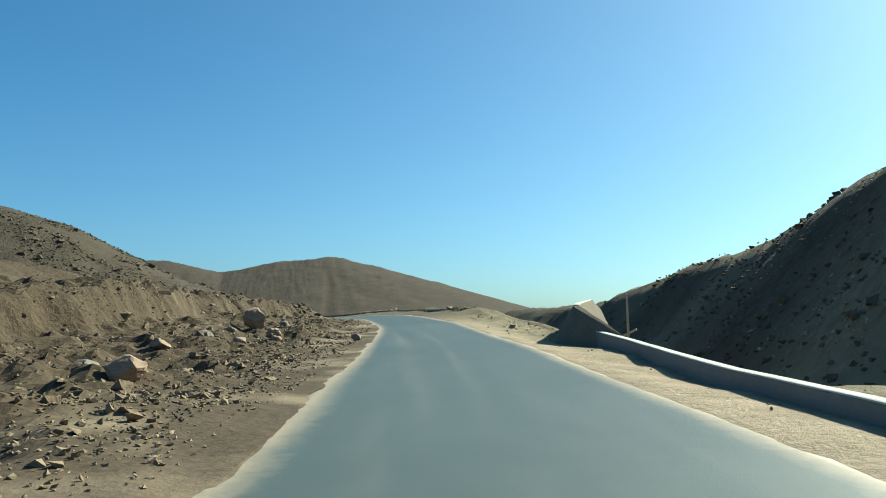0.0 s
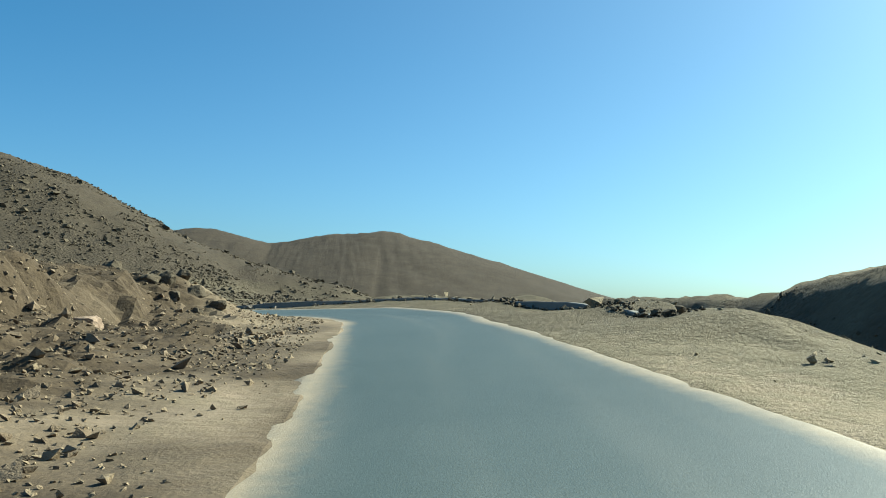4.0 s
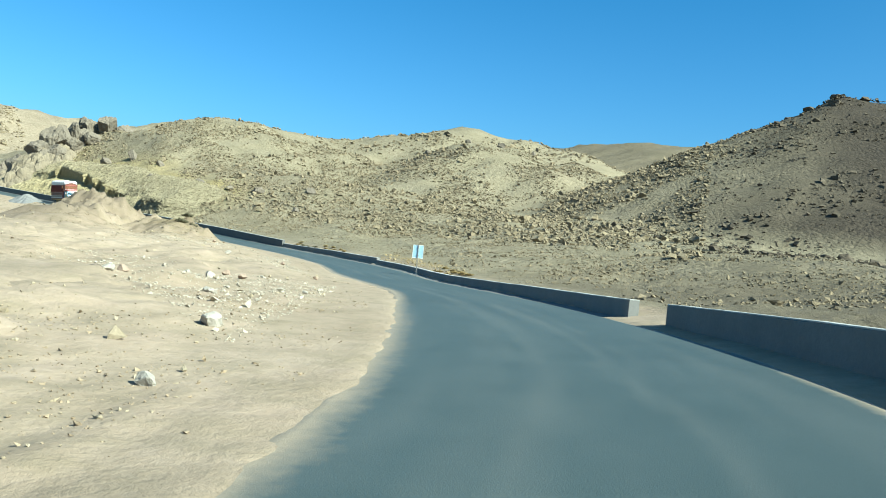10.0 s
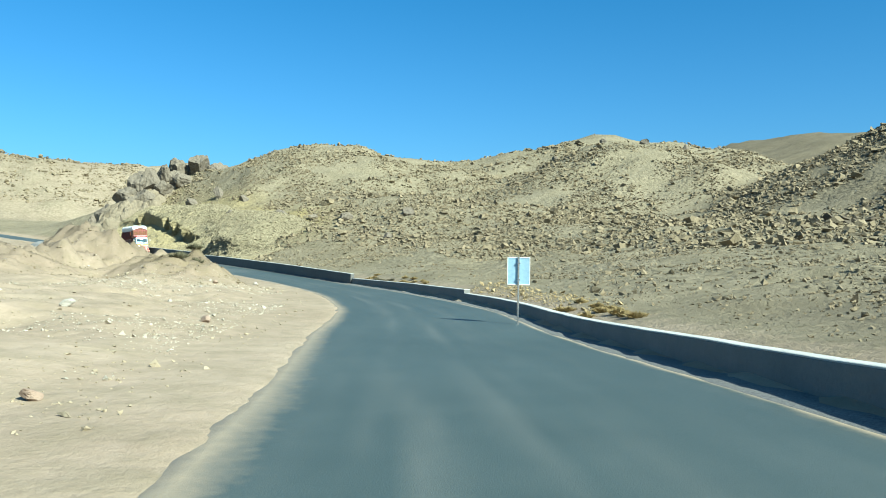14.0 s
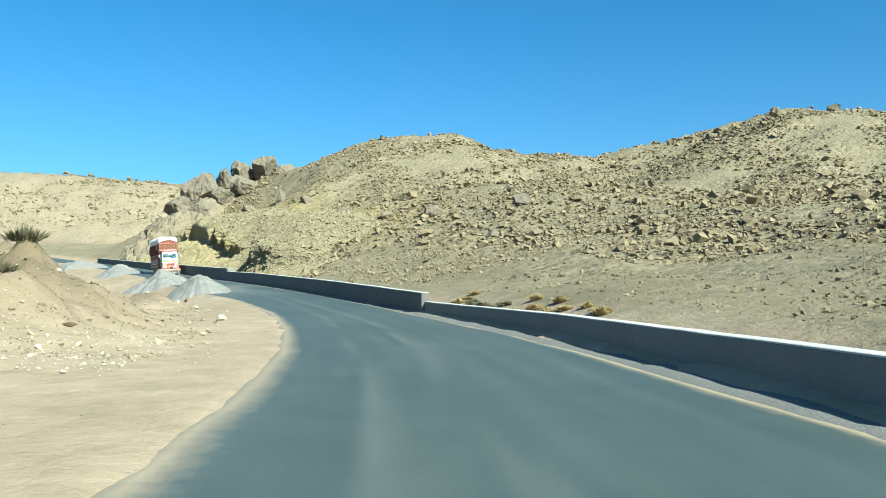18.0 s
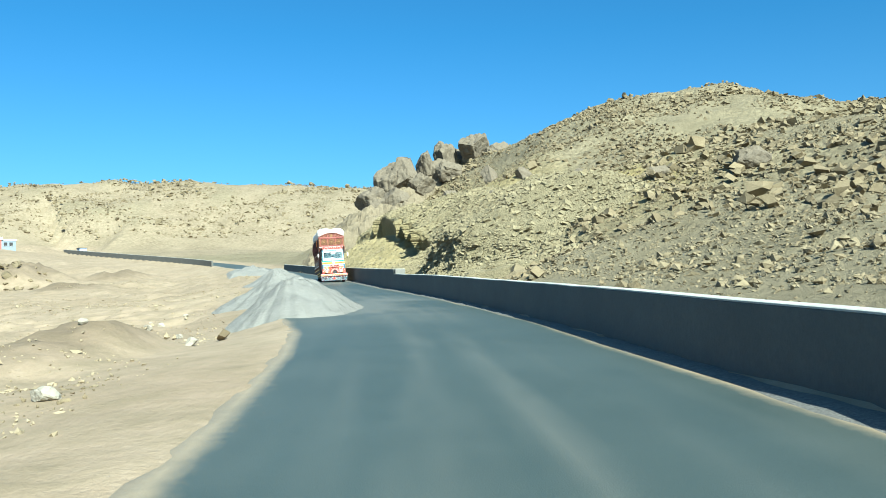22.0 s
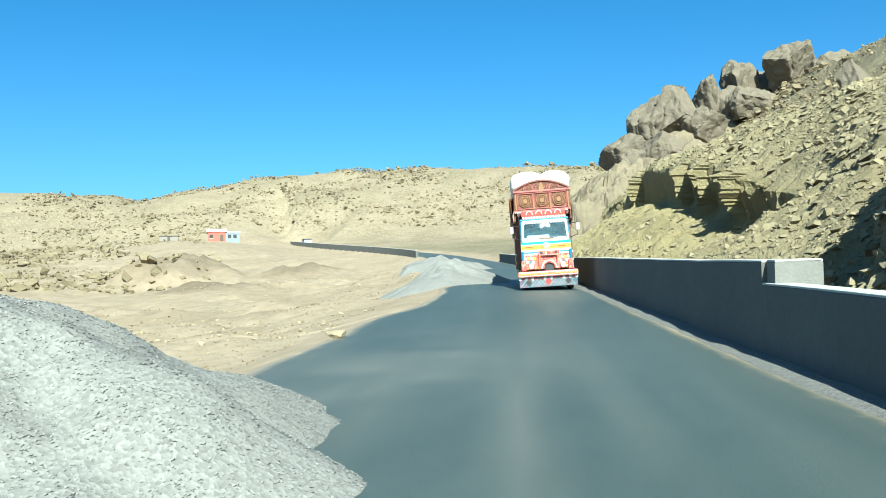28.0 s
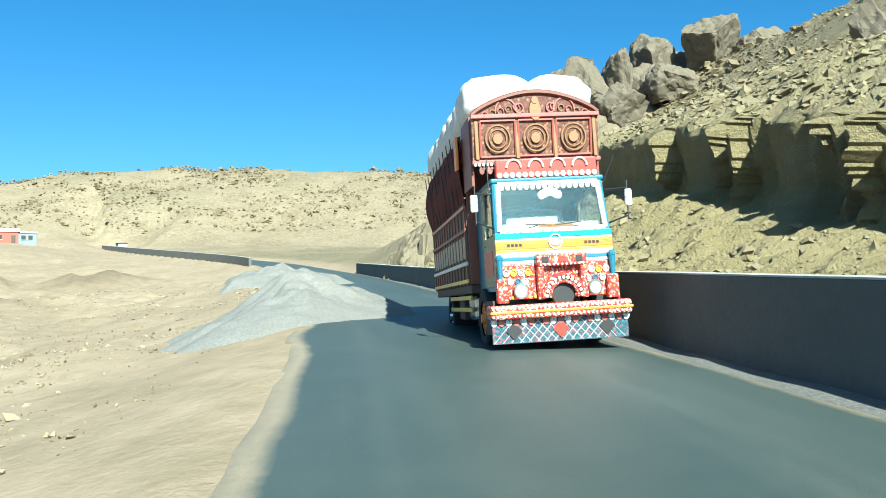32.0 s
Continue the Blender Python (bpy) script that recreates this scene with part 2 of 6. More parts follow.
# ---- mesh helpers ----


def part(name, bm, material, parent=None, label=""):
    """One mesh object from a bmesh, under a thing or a part."""
    me = bpy.data.meshes.new(name)
    bm.to_mesh(me)
    bm.free()
    me.materials.append(material)
    ob = new(name, me)
    if parent:
        ob.parent = parent
    if label:
        ob["label"] = label
    return ob


def mesh_object(name, verts, faces, material, smooth=False):
    """One mesh object from arrays of corners and of faces, all with as many corners."""
    verts, faces = np.asarray(verts, np.float32), np.asarray(faces, np.int32)
    me = bpy.data.meshes.new(name)
    me.vertices.add(len(verts))
    me.vertices.foreach_set("co", verts.ravel())
    n, k = faces.shape
    me.loops.add(n * k)
    me.loops.foreach_set("vertex_index", faces.ravel())
    me.polygons.add(n)
    me.polygons.foreach_set("loop_start", np.arange(n, dtype=np.int32) * k)
    me.polygons.foreach_set("use_smooth", np.full(n, smooth))
    me.update(calc_edges=True)
    me.validate()
    me.materials.append(material)
    return new(name, me)


def attribute(ob, name, values):
    a = ob.data.attributes.new(name, "FLOAT", "POINT")
    a.data.foreach_set("value", np.asarray(values, np.float32).ravel())


def box(bm, x0, x1, y0, y1, z0, z1, bevel=0.0):
    made = bmesh.ops.create_cube(bm, size=1, matrix=Matrix.LocRotScale(((x0 + x1) / 2, (y0 + y1) / 2, (z0 + z1) / 2), None, (x1 - x0, y1 - y0, z1 - z0)))
    if bevel:
        edges = {e for v in made["verts"] for e in v.link_edges}
        bmesh.ops.bevel(bm, geom=list(edges), offset=bevel, segments=2, affect="EDGES", profile=0.5)
    return bm


def rod(bm, a, b, r, r2=None, n=10):
    a, b = Vector(a), Vector(b)
    m = Matrix.Translation((a + b) / 2) @ (b - a).to_track_quat("Z", "Y").to_matrix().to_4x4()
    bmesh.ops.create_cone(bm, cap_ends=True, segments=n, radius1=r, radius2=r if r2 is None else r2, depth=(b - a).length, matrix=m)
    return bm


# ---- the lie of the land ----


def lattice(ix, iy, seed):
    """A steady random number for every crossing of a lattice."""
    h = (ix.astype(np.int64) * 374761393 + iy.astype(np.int64) * 668265263 + seed * 1442695041) & 0x7FFFFFFF
    h = ((h ^ (h >> 13)) * 1274126177) & 0x7FFFFFFF
    return ((h ^ (h >> 16)) & 0xFFFF) / 65535.0


def wave(x, y, seed):
    ix, iy = np.floor(x), np.floor(y)
    fx, fy = x - ix, y - iy
    fx, fy = fx * fx * (3 - 2 * fx), fy * fy * (3 - 2 * fy)
    a, b = lattice(ix, iy, seed), lattice(ix + 1, iy, seed)
    c, d = lattice(ix, iy + 1, seed), lattice(ix + 1, iy + 1, seed)
    return (a + (b - a) * fx) * (1 - fy) + (c + (d - c) * fx) * fy - 0.5


def rough(x, y, size, octaves, seed, keep=0.5):
    """Fractal unevenness, about -0.5 to 0.5, with its largest forms of that size."""
    out, amp = 0.0 * x, 1.0
    for k in range(octaves):
        ca, sa = math.cos(k * 1.3 + seed), math.sin(k * 1.3 + seed)
        out = out + amp * wave((ca * x - sa * y) / size, (sa * x + ca * y) / size, seed * 31 + k)
        size, amp = size / 2.03, amp * keep
    return out


# the line of the road, with the height of its surface
ROAD = [
    (-16, -110, -2.9), (-12.2, -78, -2.2), (-8.9, -58.5, -1.75), (-7.1, -48.3, -1.5), (-5.1, -36.4, -1.2), (-3.1, -24.7, -0.8),
    (-1.5, -12, -0.4), (-0.3, -1.5, 0.05), (0.1, 8, 0.45), (0.65, 15, 0.72), (0.3, 20.3, 0.78), (-1.6, 26.5, 0.74), (-4.9, 33.3, 0.5),
    (-9.7, 39.2, 0.22), (-15.3, 44.7, -0.12), (-22.4, 49.8, -0.45), (-30.6, 54.6, -0.8), (-43.3, 61, -1.45), (-62.6, 67.8, -2.25),
    (-77.5, 72.4, -2.5), (-96.8, 75.9, -2.82), (-116, 77.15, -2.95), (-133.5, 76.5, -2.72), (-145.5, 75.2, -2.5), (-159.8, 72.4, -2.1),
    (-175, 69, -1.7), (-195, 64.2, -1.05), (-218, 58.5, -0.32), (-242, 50.5, 0.7), (-268, 40, 2.0), (-300, 22, 4.2), (-350, -18, 8.2), (-406, -58, 12.3),
]
LEFT = [1.9] * 6 + [1.4, 1.15, 1.05, 1.3, 1.1, 0.9, 1.5, 2.6, 2.9, 3.0, 2.9, 2.3, 2.8, 2.4, 2.1, 2.1, 2.8, 3.95, 4.0, 3.75, 3.15, 3.2, 3.3, 3.5, 3.5, 3.5, 3.5]
RIGHT = [4.4] * 3 + [4.5, 4.6, 4.4, 4.4, 4.3, 3.9, 3.1, 3.6, 3.9, 3.4, 3.3, 4.3, 4.9, 5.15, 5.3, 5.3, 5.3, 5.05, 4.5, 4.0, 3.85, 3.7, 3.4, 3.2, 3.2, 3.4, 3.5, 3.5, 3.5, 3.5]
BANK = [0.5] * 4 + [1, 1.5, 2.2, 3, 4, 5, 5.8, 7, 7, 5.6, 3.9, 2.6, 1.3, 0.7] + [0.0] * 15
# how the ground stands over the road beside it: 6, 14 and 40 m to the left, 8, 18 and 45 m to the right
LEFT_6 = [0.1] * 5 + [0.1, 0.1, 0.1, 0.25, 0.3, 0.1, 0, 0, 0, 0, 0, 0, 0, 0.1, 0.2, 0.1, -0.1, -0.3, -0.6, -0.6, -0.6, -0.6, -0.6, -0.8, -1, -1, -1, -1]
LEFT_14 = [2.6] * 5 + [2.7, 2.7, 2.5, 2.2, 2.0, 0.6, 0.4, 0.1, 0.1, 0.1, 0.2, 0.2, 0.3, 0.7, 1.1, 0.9, 0, -0.8, -1.5, -1.5, -1.5, -1.5, -1.5, -2, -2, -2, -1, 0]
LEFT_40 = [5.0] * 7 + [4.5, 4, 3, 2, 1.5, 1, 1, 1, 1.5, 1.5, 1.5, 2, 2, 1, -1, -2, -3.5, -3.5, -3.5, -3.2, -3, -3, -2.5, -2, 2, 2]
RIGHT_8 = [0.3] * 4 + [0, -0.3, -0.5, -0.4, 0.2, 0.3, 0.4, 0.3, 0.2, 0.2, 0.2, 0.3, 0.4, 0.6, 0.7, 0.8, 0.9, 1, 1, 1.2, 1.5, 2, 2, 2, 2, 1, 0.6, 0.3, 0.3]
RIGHT_18 = [2.0] * 3 + [1.5, -1, -3, -4, -4, -3, -3, -2, -1.4, -1, -0.3, 0.2, 0.6, 1, 1.3, 1.8, 2, 2, 2, 3, 4, 6, 8, 8, 8, 6, 2, 1, 1, 1]
RIGHT_45 = [9.0] * 3 + [8, 3, -3, -6, -7, -7, -7, -6, -5, -3, -1.5, 0, 1.2, 2, 3, 5, 5, 5, 5, 7, 9, 13, 15, 15, 15, 12, 4, 2, 2, 2]


# how far the parapets stand to the right
WALL_AT = [5.6] * 15 + [5.65, 5.8, 5.9, 6.0, 6.0, 5.75, 5.15, 4.38, 4.15, 3.98, 3.68, 3.48, 3.45, 3.65, 3.65, 3.65, 3.65, 3.65]


def drawn(points, step=1.2):
    """A smooth line through points, and for each of its steps the number of the point that it comes from."""
    p = np.array(points, float)
    ext = np.vstack([2 * p[0] - p[1], p, 2 * p[-1] - p[-2]])
    out, at = [], []
    for i in range(len(p) - 1):
        a, b, c, d = ext[i : i + 4]
        n = max(2, int(np.linalg.norm(c - b) / step))
        for t in np.arange(n) / n:
            out.append(0.5 * (2 * b + (c - a) * t + (2 * a - 5 * b + 4 * c - d) * t**2 + (3 * b - a - 3 * c + d) * t**3))
            at.append(i + t)
    return np.array(out + [p[-1]]), np.array(at + [len(p) - 1.0])


LINE, LINE_AT = drawn(ROAD)
_d = np.gradient(LINE[:, :2], axis=0)
LINE_LEFT = np.stack([-_d[:, 1], _d[:, 0]], 1) / np.hypot(_d[:, 0], _d[:, 1])[:, None]


def along(values, at):
    return np.interp(at, np.arange(len(values)), values)


def beside(x, y):
    """For places: how far to the left of the road's line they lie, the station, and the line's height there."""
    x, y = np.asarray(x, float), np.asarray(y, float)
    lat, at, z = np.empty(x.shape), np.empty(x.shape), np.empty(x.shape)
    fx, fy = x.ravel(), y.ravel()
    flat, fat, fz = lat.ravel(), at.ravel(), z.ravel()
    for k in range(0, len(fx), 20000):
        px, py = fx[k : k + 20000], fy[k : k + 20000]
        d2 = (px[:, None] - LINE[None, :, 0]) ** 2 + (py[:, None] - LINE[None, :, 1]) ** 2
        i = d2.argmin(1)
        nx, ny = LINE_LEFT[i, 0], LINE_LEFT[i, 1]
        ox, oy = px - LINE[i, 0], py - LINE[i, 1]
        side = ox * nx + oy * ny
        step = (ox * ny - oy * nx) / 1.2
        j = np.clip(i + np.clip(step, -0.5, 0.5), 0, len(LINE) - 1)
        flat[k : k + 20000] = np.where(side < 0, -1, 1) * np.maximum(np.abs(side), np.where(np.abs(step) > 3, np.sqrt(d2[np.arange(len(i)), i]), 0))
        fat[k : k + 20000] = np.interp(j, np.arange(len(LINE)), LINE_AT)
        fz[k : k + 20000] = np.interp(j, np.arange(len(LINE)), LINE[:, 2])
    return flat.reshape(x.shape), fat.reshape(x.shape), fz.reshape(x.shape)


def road_height(lat, at, z):
    return z - np.clip(lat, -9, 6) * np.tan(np.radians(along(BANK, at)))


def ridge(x, y, crest, slope, soft):
    """The height of a hill that falls off on both sides of a crest line."""
    best = np.full(np.shape(x), -1e3)
    c = np.array(crest, float)
    for a, b in zip(c[:-1], c[1:]):
        d = b - a
        k = np.clip(((x - a[0]) * d[0] + (y - a[1]) * d[1]) / (d[0] ** 2 + d[1] ** 2), 0, 1)
        far = np.hypot(x - a[0] - k * d[0], y - a[1] - k * d[1])
        best = np.maximum(best, a[2] + k * d[2] - slope * (np.sqrt(far**2 + soft**2) - soft))
    return best


FOOT_DROP = 23.0
HILLS = {
    "bald": ([(-170, 228, 11), (-152, 220, 19), (-140, 216, 23.5), (-131, 218, 29.5), (-119, 219, 38.2), (-96, 231, 39.2), (-79, 232, 30.9), (-62, 232, 23.5), (-43, 227, 16.5), (-26, 219, 10.7), (-4, 211, 6), (11, 201, -1.5)], 0.5, 12),
    "crown": ([(-124, 216, 35.5), (-117, 218, 41.6), (-108, 224, 41.2), (-97, 230, 40)], 0.8, 4),
    "far": ([(-190, 600, 40), (-119, 611, 46), (-100, 614, 53), (-53, 620, 44.2), (2, 622, 54), (35, 621, 58.5), (81, 617, 42.5), (105, 613, 33), (155, 602, 18.2), (171, 598, 18.6), (212, 584, 5)], 0.28, 15),
    "back": ([(-316, 120, 33), (-314, 152, 34.4), (-317, 173, 34), (-315, 189, 35.7), (-313, 216, 42.5), (-303, 241, 47), (-290, 256, 45), (-275, 267, 41)], 0.40, 8),
    "rear": ([(-345, 333, 52), (-320, 343, 55), (-285, 375, 57), (-273, 380, 53), (-200, 390, 40)], 0.36, 12),
    "knob": ([(-212, 128, 12), (-204, 144, 15.5), (-203, 155, 19.3), (-201, 165, 23.5), (-196, 173, 26), (-192, 181, 27), (-180, 190, 24), (-170, 194, 20.6), (-141, 180, 9.4), (-123, 169, 4.2), (-99, 150, -2)], 0.42, 6),
    "dome": ([(-270, 74, 15), (-260, 80, 18), (-251, 90, 21.5), (-246, 101, 24.6), (-238, 109, 26.8), (-234, 116, 26.6), (-229, 124, 23.8), (-223, 133, 21.5), (-216, 142, 21)], 0.50, 7),
    "plateau": ([(-433, -220, 41), (-457, -196, 41), (-463, -173, 37), (-487, -140, 45), (-506, -104, 50.5), (-522, -56, 53), (-518, -10, 49), (-510, 30, 46), (-510, 120, 44)], 0.40, 25),
    "shade": ([(38, -130, 28), (36, -55, 22.7), (36, -25, 17.4), (38, -2, 12.1), (42, 14, 9.8), (45, 30, 8.6), (47.5, 52, 7.2), (50, 85, 4.3), (56, 160, 4.4)], 1.25, 3),
}

HILLS["bald_foot"] = ([(x, y, z - FOOT_DROP) for x, y, z in HILLS["bald"][0]], 0.19, 6)


def blend_max(a, b, k):
    h = np.clip(0.5 + 0.5 * (a - b) / k, 0, 1)
    return b + (a - b) * h + k * h * (1 - h)


def ground_at(x, y, fine=True):
    """The height of the ground, and how it is coloured."""
    x, y = np.asarray(x, float), np.asarray(y, float)
    lat, at, zr = beside(x, y)
    left, right = along(LEFT, at), along(RIGHT, at)
    off = np.abs(lat)
    rise_l = np.where(off < left, 0, np.where(off < 6, (off - left) / (6.01 - left) * along(LEFT_6, at),
             np.where(off < 14, along(LEFT_6, at) + (off - 6) / 8 * (along(LEFT_14, at) - along(LEFT_6, at)),
             along(LEFT_14, at) + np.clip((off - 14) / 26, 0, 1) * (along(LEFT_40, at) - along(LEFT_14, at)))))
    rise_r = np.where(off < right, 0, np.where(off < 8, (off - right) / (8.01 - right) * along(RIGHT_8, at),
             np.where(off < 18, along(RIGHT_8, at) + (off - 8) / 10 * (along(RIGHT_18, at) - along(RIGHT_8, at)),
             along(RIGHT_18, at) + np.clip((off - 18) / 27, 0, 1) * (along(RIGHT_45, at) - along(RIGHT_18, at)))))
    crack = rough(x, y, 7, 4, 19, 0.6)
    brink = np.interp(at, [0, 6.5, 8, 9, 9.6], [11.6, 11.4, 8.6, 6.4, 6.0])
    low_, top_ = along(LEFT_6, at), along(LEFT_14, at)
    scarp = low_ * np.clip((off - left - 1.2) / 3.5, 0, 1) + (top_ - low_) * (0.25 * np.clip((off - brink + 3) / 3, 0, 1) + 0.55 * np.clip((off - brink + 2.2 * crack) / 1.1, 0, 1) + 0.2 * np.clip((off - brink - 1) / 6, 0, 1))
    scarp = scarp + np.clip((off - 15) / 25, 0, 1) * (along(LEFT_40, at) - top_) + 0.8 * np.clip((off - 21 + 5 * crack) / 1.4, 0, 1)
    on_bank = np.clip((10.2 - at) / 0.7, 0, 1)
    rise_l = rise_l * (1 - on_bank) + scarp * on_bank
    plane = road_height(lat, at, zr)
    fade = np.clip((off - 12) / 30, 0, 1)
    z = plane * (1 - fade) + zr * fade + np.where(lat > 0, rise_l, rise_r)
    # far from the road the ground no longer follows one stretch of it
    low_l, low_r, sum_ = 0.0, 0.0, 0.0
    for (px, py, pz), l40, r45 in zip(ROAD, LEFT_40, RIGHT_45):
        wgt = 1.0 / ((x - px) ** 2 + (y - py) ** 2 + 900.0) ** 2
        low_l, low_r, sum_ = low_l + wgt * (pz + l40), low_r + wgt * (pz + r45), sum_ + wgt
    wide = np.clip((off - 22) / 35, 0, 1)
    wide = wide * wide * (3 - 2 * wide)
    past = np.clip((-370 - x) / 50, 0, 1) + np.clip((-95 - y) / 30, 0, 1) * (x > -60)
    share = np.where(lat > 0, 1.0, 0.0) * (1 - np.clip(past, 0, 1)) + 0.5 * np.clip(past, 0, 1)
    z = z * (1 - wide) + (low_l * share + low_r * (1 - share)) / sum_ * wide
    z = z + np.clip((off - 60) / 300, 0, 1) * np.where(y > 300, -8, 0)
    hills = np.full(x.shape, -1e3)
    dark = np.zeros(x.shape)
    for name, (crest, slope, soft) in HILLS.items():
        h = ridge(x, y, crest, slope, soft)
        k = {"bald": 0.35, "crown": 0.5, "bald_foot": 0.35, "far": 0.3, "shade": 0.1}.get(name, 0.9)
        h = h + k * (rough(x, y, 26, 4, len(name), 0.5) - 0.12) * np.clip((h - z) * 0.3, 0, 3.6)
        h = h + k * 2.2 * rough(x + 0.3 * y, y * 0.4, 9, 3, 50 + len(name), 0.6) * np.clip((h - z) * 0.12, 0, 1)
        own = np.clip((h - hills + 1.0) / 2.0, 0, 1)
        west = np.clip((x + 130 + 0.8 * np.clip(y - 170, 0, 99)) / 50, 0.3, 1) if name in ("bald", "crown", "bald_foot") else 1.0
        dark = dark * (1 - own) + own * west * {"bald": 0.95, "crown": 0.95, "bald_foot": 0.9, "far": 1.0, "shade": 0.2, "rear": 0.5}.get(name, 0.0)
        hills = blend_max(h, hills, 2.0)
    edge_ = np.where(lat > 0, left, right)
    steep = np.where(lat > 0, np.interp(at, [0, 8, 16, 18, 29, 31], [0.5, 0.5, 0.4, 0.06, 0.06, 0.3]), 0.62)
    hills = np.minimum(hills, plane + steep * np.clip(off - edge_ - 1.5, 0, 400) + 0.005 * np.clip(off - edge_ - 15, 0, 900) ** 2)
    over = np.clip((hills - z) / 4, 0, 1)
    z = blend_max(hills, z, 3.0 * np.clip((off - edge_ - 1) / 8, 0, 1) + 0.01)
    # the ground steps back where the rock cutting stands
    cut = np.clip((at - 23.6) / 0.8, 0, 1) * np.clip((28.6 - at) / 0.6, 0, 1) * (lat < 0)
    step_back = plane + 0.3 + np.clip(off - 12.5, 0, 60) * 2.0 - 1.6 + np.interp(off, [4, 12, 17, 23], [0.0, 3.0, 9.0, 13.0])
    z = np.where(cut > 0, z * (1 - cut) + np.where(off < 19, np.minimum(z, step_back), z) * cut, z)
    # a low dirt mound beside the road, and the cone of spoil below the house
    mound = np.zeros(x.shape)
    for mx, my, mr, ml, mh in ((-7.0, 19.4, 3.2, 2.4, 1.15), (-13.5, 29.0, 5.0, 4.2, 2.2), (-106.5, 64.8, 7.0, 4.8, 2.6), (-121, 58.5, 12.0, 7.6, 4.6), (-108, 52, 9.0, 6.0, 2.6), (-137, 67.6, 4.5, 1.9, 0.9), (-256, 1.5, 10.0, 8.0, 3.4), (-236, 20, 8, 6, 0.8), (-270, 14, 9, 5, 1.2)):
        r2 = ((x - mx) / mr) ** 2 + ((y - my) / ml) ** 2
        r2 = r2 * (1 + 0.5 * rough(x, y, 5, 2, 18))
        z = z + mh * np.exp(-(r2**1.7) * 1.5) * (0.92 + 0.55 * rough(x, y, 2.4, 4, 17, 0.62))
        mound = np.maximum(mound, np.exp(-(r2**1.7) * 1.2)) * np.clip((off - np.where(lat > 0, left, right) - 1) / 3, 0, 1)
    road_side = np.where(lat > 0, left, right)
    free = np.clip((off - road_side - 0.3) / 4.0, 0, 1)
    if fine:
        free = np.where((lat < 0) & (at > 13.8), np.clip((off - 7.2) / 4.0, 0, 1), free)
        free = np.where((lat > 0) & (at > 13.0), np.clip((off - road_side - 2.2) / 6.0, 0, 1), free)
        z = z + free * (0.9 * rough(x, y, 14, 3, 3) + 0.45 * rough(x, y, 3.1, 3, 8))
        bank_ = np.maximum(on_bank, np.clip((13 - at) / 1.5, 0, 1) * np.clip((off - 6) / 2, 0, 1)) * (lat > 0) * np.clip((off - left - 1.8) / 2.2, 0, 1) * np.clip((30 - off) / 8, 0, 1)
        z = z + bank_ * (0.5 * rough(x, y, 2.4, 4, 41, 0.62) + 0.5 * np.abs(rough(x, y, 1.1, 3, 42, 0.6)) - 0.1)
        # wheel ruts in the soft inner verge of the bend
        rut = (lat > 0) * np.clip((at - 9.3) / 0.6, 0, 1) * np.clip((14.5 - at) / 1.0, 0, 1) * np.clip((off - left - 0.6) / 0.8, 0, 1) * np.clip((left + 9 - off) / 2, 0, 1)
        weave = off + 1.6 * rough(x, y, 9, 2, 61)
        z = z + rut * (0.06 * np.clip(np.sin(weave * 6.5) - 0.1, -1, 1) * (0.4 + rough(x, y, 5, 2, 62)) + 0.10 * rough(x, y, 0.8, 2, 63))
        verge = (lat > 0) * np.clip((at - 13.5) / 0.6, 0, 1) * np.clip((off - left - 0.8) / 1.5, 0, 1)
        verge = verge * (0.25 + 0.75 * np.clip((off - left - 3.0) / 3.0, 0, 1))
        z = z + verge * (0.16 + 0.2 * (at > 20)) * rough(x, y, 1.6 + 1.2 * (at > 20), 4, 64, 0.6)
    z = z - 0.10 * np.clip((road_side - off) / 0.45, 0, 1) + 0.015 + (0.05 * rough(x, y, 0.9, 3, 66) * np.clip(1.5 - np.abs(off - road_side), 0, 1) if fine else 0)
    low = (lat < 0) & (at > 16.3) & (at < 28.6) & (off < along(WALL_AT, at) + 0.15)
    z = z - np.where(low, 0.16, 0.0)
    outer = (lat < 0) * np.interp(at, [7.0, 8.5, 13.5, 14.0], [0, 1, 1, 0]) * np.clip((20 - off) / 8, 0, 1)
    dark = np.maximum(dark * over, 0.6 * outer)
    # the flat below the bald hill is coloured darker for the grazing light there
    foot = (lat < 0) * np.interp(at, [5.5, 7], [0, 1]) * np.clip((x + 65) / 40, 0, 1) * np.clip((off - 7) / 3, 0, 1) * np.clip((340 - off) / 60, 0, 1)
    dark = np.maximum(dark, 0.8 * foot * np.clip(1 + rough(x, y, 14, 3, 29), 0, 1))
    over = np.maximum(over, np.clip(0.9 * outer, 0, 1))
    sand = np.clip(1.25 - (off - road_side) / np.where(lat > 0, np.interp(at, [0, 14, 18, 24], [16, 16, 40, 90]), 3.0), 0, 1)
    sand = sand * np.where(lat > 0, 1.0, np.interp(at, [5.0, 8, 13, 14.5], [0.65, 0.25, 0.5, 1.0]))
    pale = np.clip((ridge(x, y, *HILLS['plateau']) - hills + 4) / 4, 0, 1) * (x < -300)
    yellow = 0.8 * cut * np.clip((30 - off) / 8, 0, 1) * np.clip((off - 4.5), 0, 1) * np.clip(0.75 + rough(x, y, 8, 3, 23), 0, 1)
    yellow = np.maximum(yellow, 0.6 * np.exp(-(((x + 106.5) / 8) ** 2 + ((y - 64.5) / 5) ** 2)))
    yellow = np.maximum(yellow, 0.8 * np.exp(-(((x + 13) / 5) ** 2 + ((y - 28.5) / 4.5) ** 2)))
